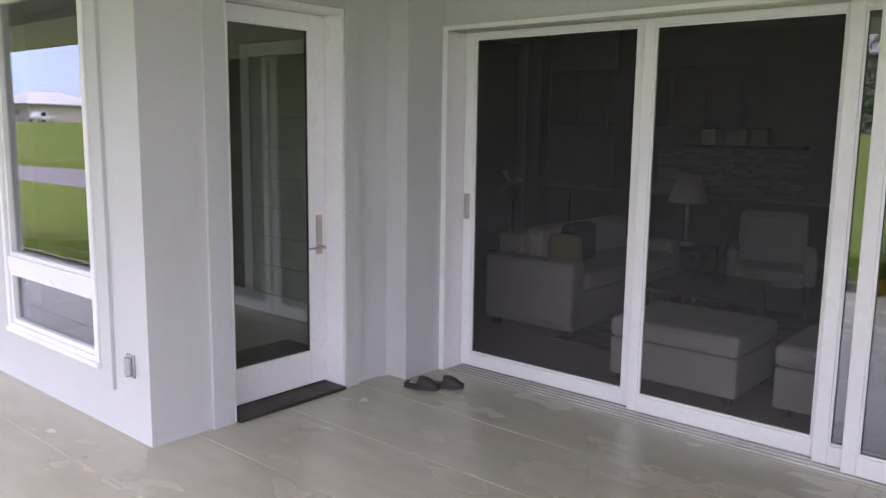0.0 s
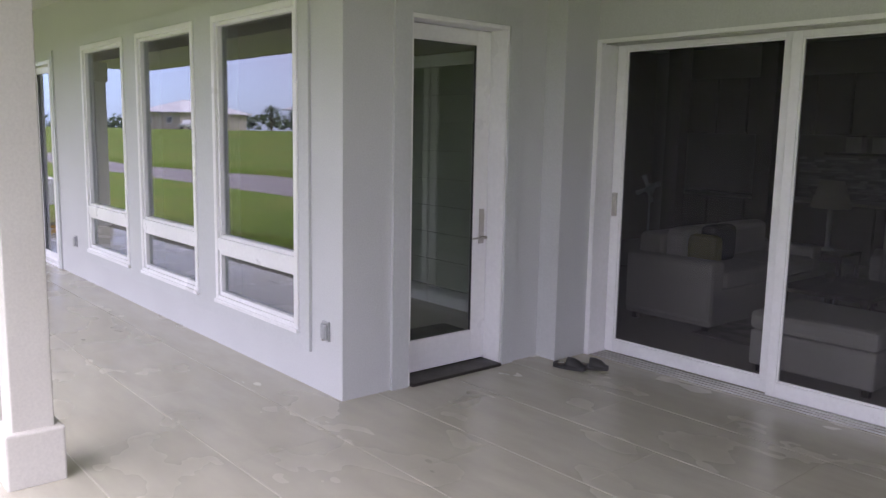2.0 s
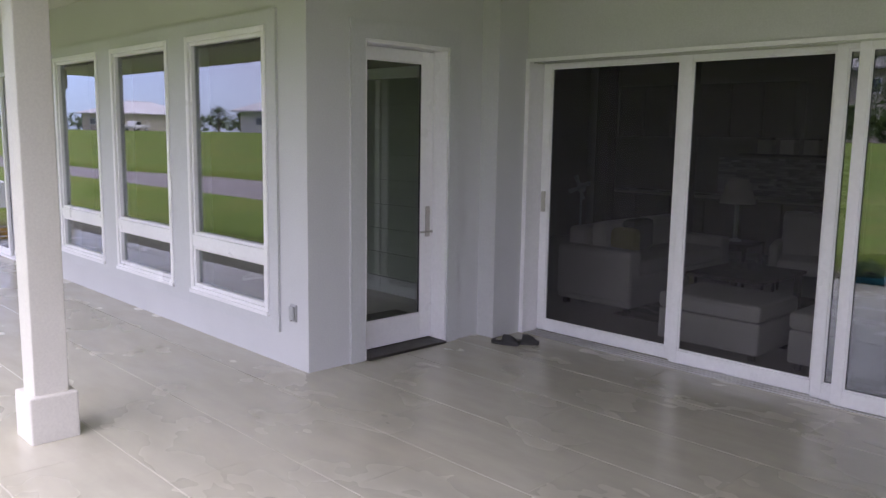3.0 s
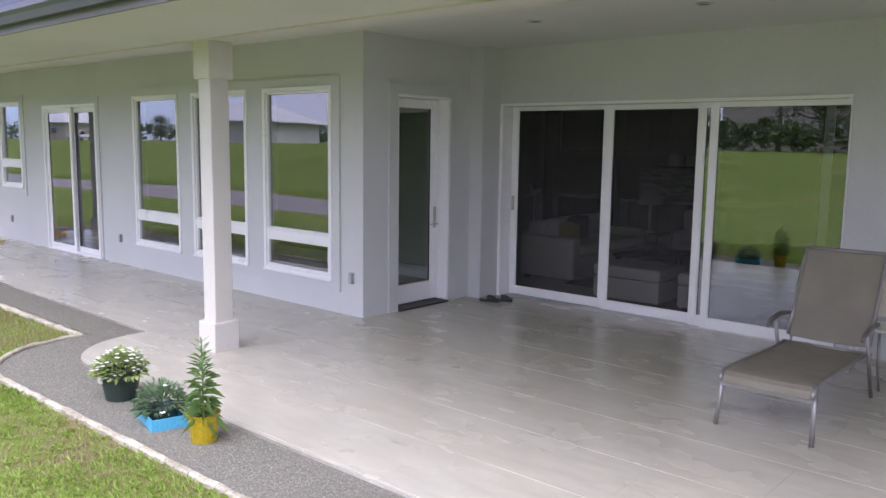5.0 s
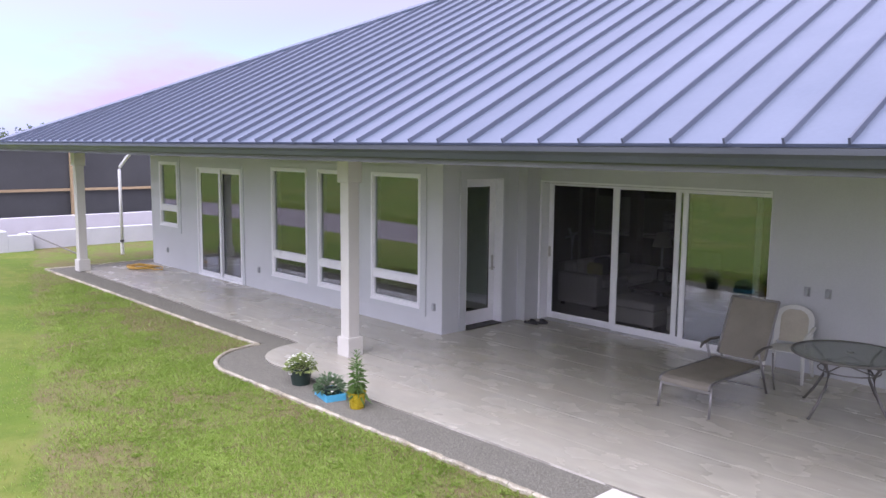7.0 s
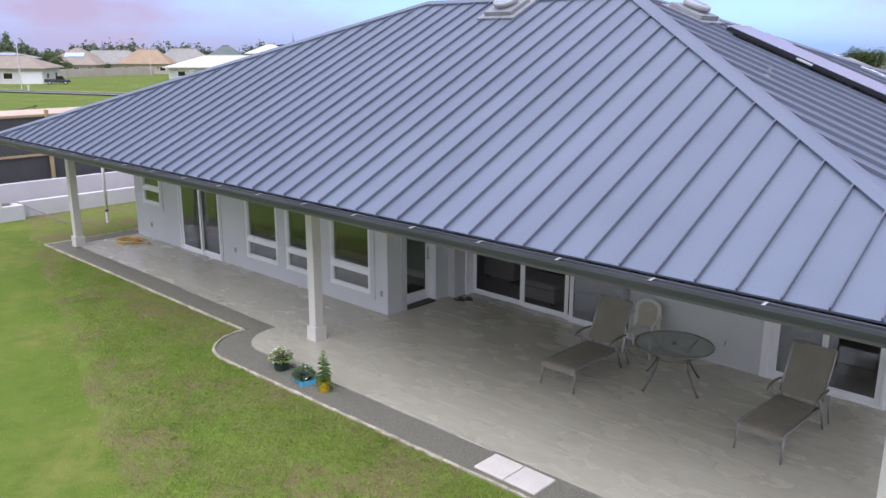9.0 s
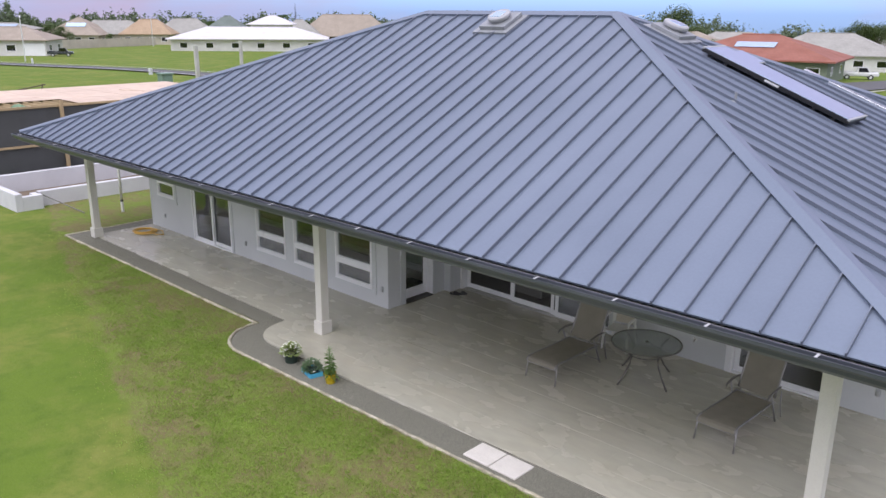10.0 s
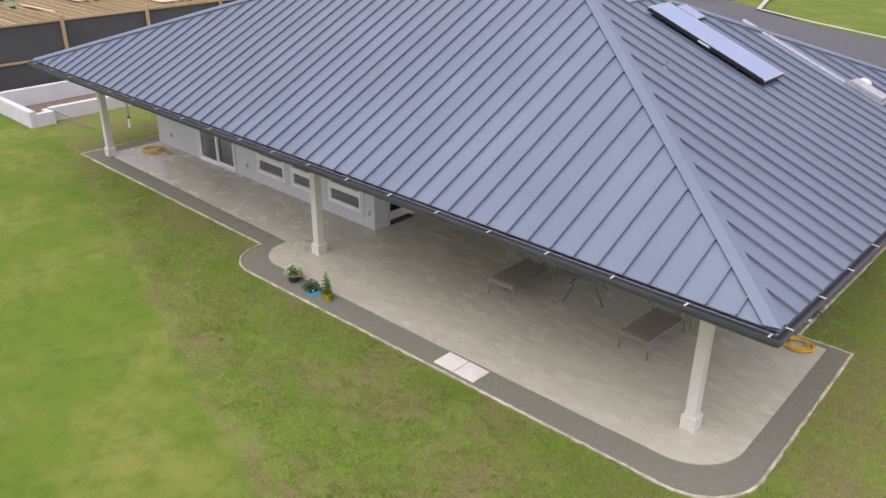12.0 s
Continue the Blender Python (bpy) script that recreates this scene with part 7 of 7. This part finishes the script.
# far woods along the horizon, distance haze mixed into their leaf colour, and a hedge across the lawn
def woods(name, centre_line, per_m, h, label, seed, size):
    rng = random.Random(seed)
    verts, faces = [], []
    for (x0, y0), (x1, y1) in zip(centre_line, centre_line[1:]):
        L = math.dist((x0, y0), (x1, y1))
        for _ in range(int(L * per_m)):
            f = rng.random()
            x, y = x0 + (x1 - x0) * f, y0 + (y1 - y0) * f
            x += rng.gauss(0, h * 0.25)
            y += rng.gauss(0, h * 0.25)
            hh = h * (0.55 + 0.45 * noise.noise(Vector((x * 0.06, y * 0.06, seed)))) * (0.75 + 0.5 * noise.noise(Vector((x * 0.5, y * 0.5, seed))))
            z = land(x, y) + max(0.2, hh) * rng.random() ** 0.55
            s = size * rng.uniform(0.6, 1.5)
            i = len(verts)
            c = Vector((x, y, z))
            for _k in range(3):
                verts.append(c + Vector((rng.uniform(-s, s), rng.uniform(-s, s), rng.uniform(-s, s) * 0.8)))
            faces.append((i, i + 1, i + 2))
    me = bpy.data.meshes.new(name)
    me.from_pydata(verts, [], faces)
    me.materials.append(HAZED_LEAF if name.startswith("far") else TREE_LEAF)
    tagged(new(name, me), label, "trees", kind="stuff")


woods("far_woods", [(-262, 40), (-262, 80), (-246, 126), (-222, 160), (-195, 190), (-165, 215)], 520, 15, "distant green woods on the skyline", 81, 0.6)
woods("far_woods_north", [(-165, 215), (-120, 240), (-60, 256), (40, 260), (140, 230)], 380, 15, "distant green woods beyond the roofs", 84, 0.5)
woods("far_woods_south", [(-300, -60), (-200, -150), (-60, -170), (80, -160), (200, -80)], 20, 10, "distant dark green trees beyond the south houses", 82, 1.1)
woods("hedge", [(-36, -47), (-10, -50), (16, -50), (40, -46)], 130, 4.6, "dark green shrub hedge across the lawn", 83, 0.35)


# ---- turf and gravel: real blades and stones where the eye passes near ----
def inside(poly, x, y):
    c = False
    for i, (x1, y1) in enumerate(poly):
        x0, y0 = poly[i - 1]
        if (y1 > y) != (y0 > y) and x < (x0 - x1) * (y - y1) / (y0 - y1) + x1:
            c = not c
    return c


def turf(name, material, areas, seed, dry, label):
    rng = np.random.default_rng(seed)
    V, F = [], []
    base = 0
    for x0, y0, x1, y1, dens, hmin, hmax, wid in areas:
        n = int((x1 - x0) * (y1 - y0) * dens)
        xs, ys = rng.uniform(x0, x1, n), rng.uniform(y0, y1, n)
        keep = []
        for x, y in zip(xs, ys):
            k = noise.noise(Vector((x * 0.55, y * 0.55, 2.0))) + 0.5 * noise.noise(Vector((x * 1.9, y * 1.9, 7.0)))
            ok = (k > -0.05 or rng.random() < 0.1) if dry else (k < 0.10 or rng.random() < 0.22)
            out = max(0.0, -(y + 0.3 * x + 5.9 + 0.6 * k))
            away = max(0.0, abs(x - 1.5) - 9.0) / 6.0
            if rng.random() > math.exp(-5.0 * out) * (1 - min(1.0, away)) * (0.06 if out > 2.4 else 1.0):
                continue
            if ok and not inside(OUTER, x, y):
                keep.append((x, y))
        if not keep:
            continue
        p = np.array(keep)
        m = len(p)
        a = rng.uniform(0, 2 * np.pi, m)
        h = rng.uniform(hmin, hmax, m)
        lean = rng.uniform(0.2, 1.1, m) * h
        b = a + rng.uniform(-0.8, 0.8, m)
        z = np.array([land(x, y) for x, y in keep])
        w = wid * rng.uniform(0.7, 1.3, m)
        v = np.zeros((m, 4, 3))
        v[:, 0] = np.c_[p[:, 0] - np.sin(a) * w, p[:, 1] + np.cos(a) * w, z]
        v[:, 1] = np.c_[p[:, 0] + np.sin(a) * w, p[:, 1] - np.cos(a) * w, z]
        v[:, 2] = np.c_[p[:, 0] + np.cos(b) * lean * 0.4 + np.sin(a) * w * 0.8, p[:, 1] + np.sin(b) * lean * 0.4 - np.cos(a) * w * 0.8, z + h * 0.7]
        v[:, 3] = np.c_[p[:, 0] + np.cos(b) * lean, p[:, 1] + np.sin(b) * lean, z + h]
        V.append(v.reshape(-1, 3))
        i = base + 4 * np.arange(m)
        F.append(np.c_[i, i + 1, i + 2])
        F.append(np.c_[i, i + 2, i + 3])
        base += 4 * m
    V, F = np.concatenate(V), np.concatenate(F)
    me = bpy.data.meshes.new(name)
    me.from_pydata(V.tolist(), [], F.tolist())
    me.materials.append(material)
    tagged(new(name, me), label, "grass", kind="stuff")


turf("grass", BLADE, [(-13.5, -10.5, 16.5, -2.4, 3100, 0.010, 0.045, 0.0038), (10.2, -2.4, 16, 9, 420, 0.02, 0.06, 0.006)], 91, False, "short weedy green grass blades on the lawn")
turf("dry_grass", DRYBLADE, [(-13.5, -10.5, 16.5, -2.4, 1900, 0.008, 0.03, 0.003), (10.2, -2.4, 16, 9, 300, 0.012, 0.04, 0.006)], 92, True, "dry straw-coloured grass on the lawn")


def weeds():
    rng = random.Random(93)
    bm = B()
    for _ in range(2600):
        x, y = rng.uniform(-5, 9), rng.uniform(-8.5, -3.7)
        if inside(OUTER, x, y) or y + 0.3 * x + 5.6 < 0:
            continue
        z = land(x, y)
        n = rng.randint(4, 7)
        a0 = rng.uniform(0, 6.28)
        for k in range(n):
            a = a0 + 6.28 * k / n
            leaf_quad(bm, (x, y, z + 0.01), (math.cos(a), math.sin(a), rng.uniform(0.35, 0.9)), rng.uniform(0.035, 0.085), rng.uniform(0.006, 0.013), rng.uniform(0.1, 0.5))
    solid("weeds", bm, BLADE, "broad-leaved weeds scattered in the lawn", "weeds", kind="stuff")


weeds()


def gravel_stones():
    rng = np.random.default_rng(95)
    V, F = [], []
    shape = np.array([(1, 0, 0), (-1, 0, 0), (0, 1, 0), (0, -1, 0), (0, 0, 1)], float)
    tri = np.array([(0, 2, 4), (2, 1, 4), (1, 3, 4), (3, 0, 4)])
    base = 0
    for x0, y0, x1, y1, dens in ((-3, -3.7, 11.6, 2.6, 2600), (-11.7, -2.6, -3, -1.8, 700)):
        n = int((x1 - x0) * (y1 - y0) * dens)
        xs, ys = rng.uniform(x0, x1, n), rng.uniform(y0, y1, n)
        for x, y in zip(xs, ys):
            if y > -1.9 and x < 10.75:
                continue
            if not inside(OUTER, x, y) or inside(CONCRETE, x, y):
                continue
            s = rng.uniform(0.0035, 0.0085)
            a = rng.uniform(0, 6.28)
            q = shape * (s * rng.uniform(0.8, 1.4), s, s * rng.uniform(0.5, 0.9))
            c, sn = math.cos(a), math.sin(a)
            V.append(np.c_[x + q[:, 0] * c - q[:, 1] * sn, y + q[:, 0] * sn + q[:, 1] * c, -0.021 + q[:, 2]])
            F.append(tri + base)
            base += 5
    me = bpy.data.meshes.new("gravel")
    me.from_pydata(np.concatenate(V).tolist(), [], np.concatenate(F).tolist())
    me.materials.append(GRAVEL)
    tagged(new("gravel", me), "loose dark grey gravel stones", "gravel", kind="stuff")


gravel_stones()

# ---- stamped slabs of the patio floor ----
PITCH, LEN = 0.645, 1.32
rows_y = [0.925 + PITCH * k for k in range(-7, 3)]
for j, y0 in enumerate(rows_y):
    rng = random.Random(j)
    x = -11.4 - (0.66 if j % 2 else 0.0)
    while x < 11.2:
        length = LEN
        piece = clip_rect(CONCRETE, x + 0.0007, y0 + 0.0045, x + length - 0.0007, y0 + PITCH - 0.0045)
        x += length
        if len(piece) < 3:
            continue
        bm = B()
        hi = [bm.verts.new((px, py, 0.0)) for px, py in piece]
        lo = [bm.verts.new((px, py, -0.02)) for px, py in piece]
        top = bm.faces.new(hi)
        top.normal_update()
        for i in range(len(piece)):
            bm.faces.new((hi[i], hi[(i + 1) % len(piece)], lo[(i + 1) % len(piece)], lo[i]))
        bmesh.ops.triangulate(bm, faces=[top])
        part("stamped_slab", bm, PATIO, patio_floor)
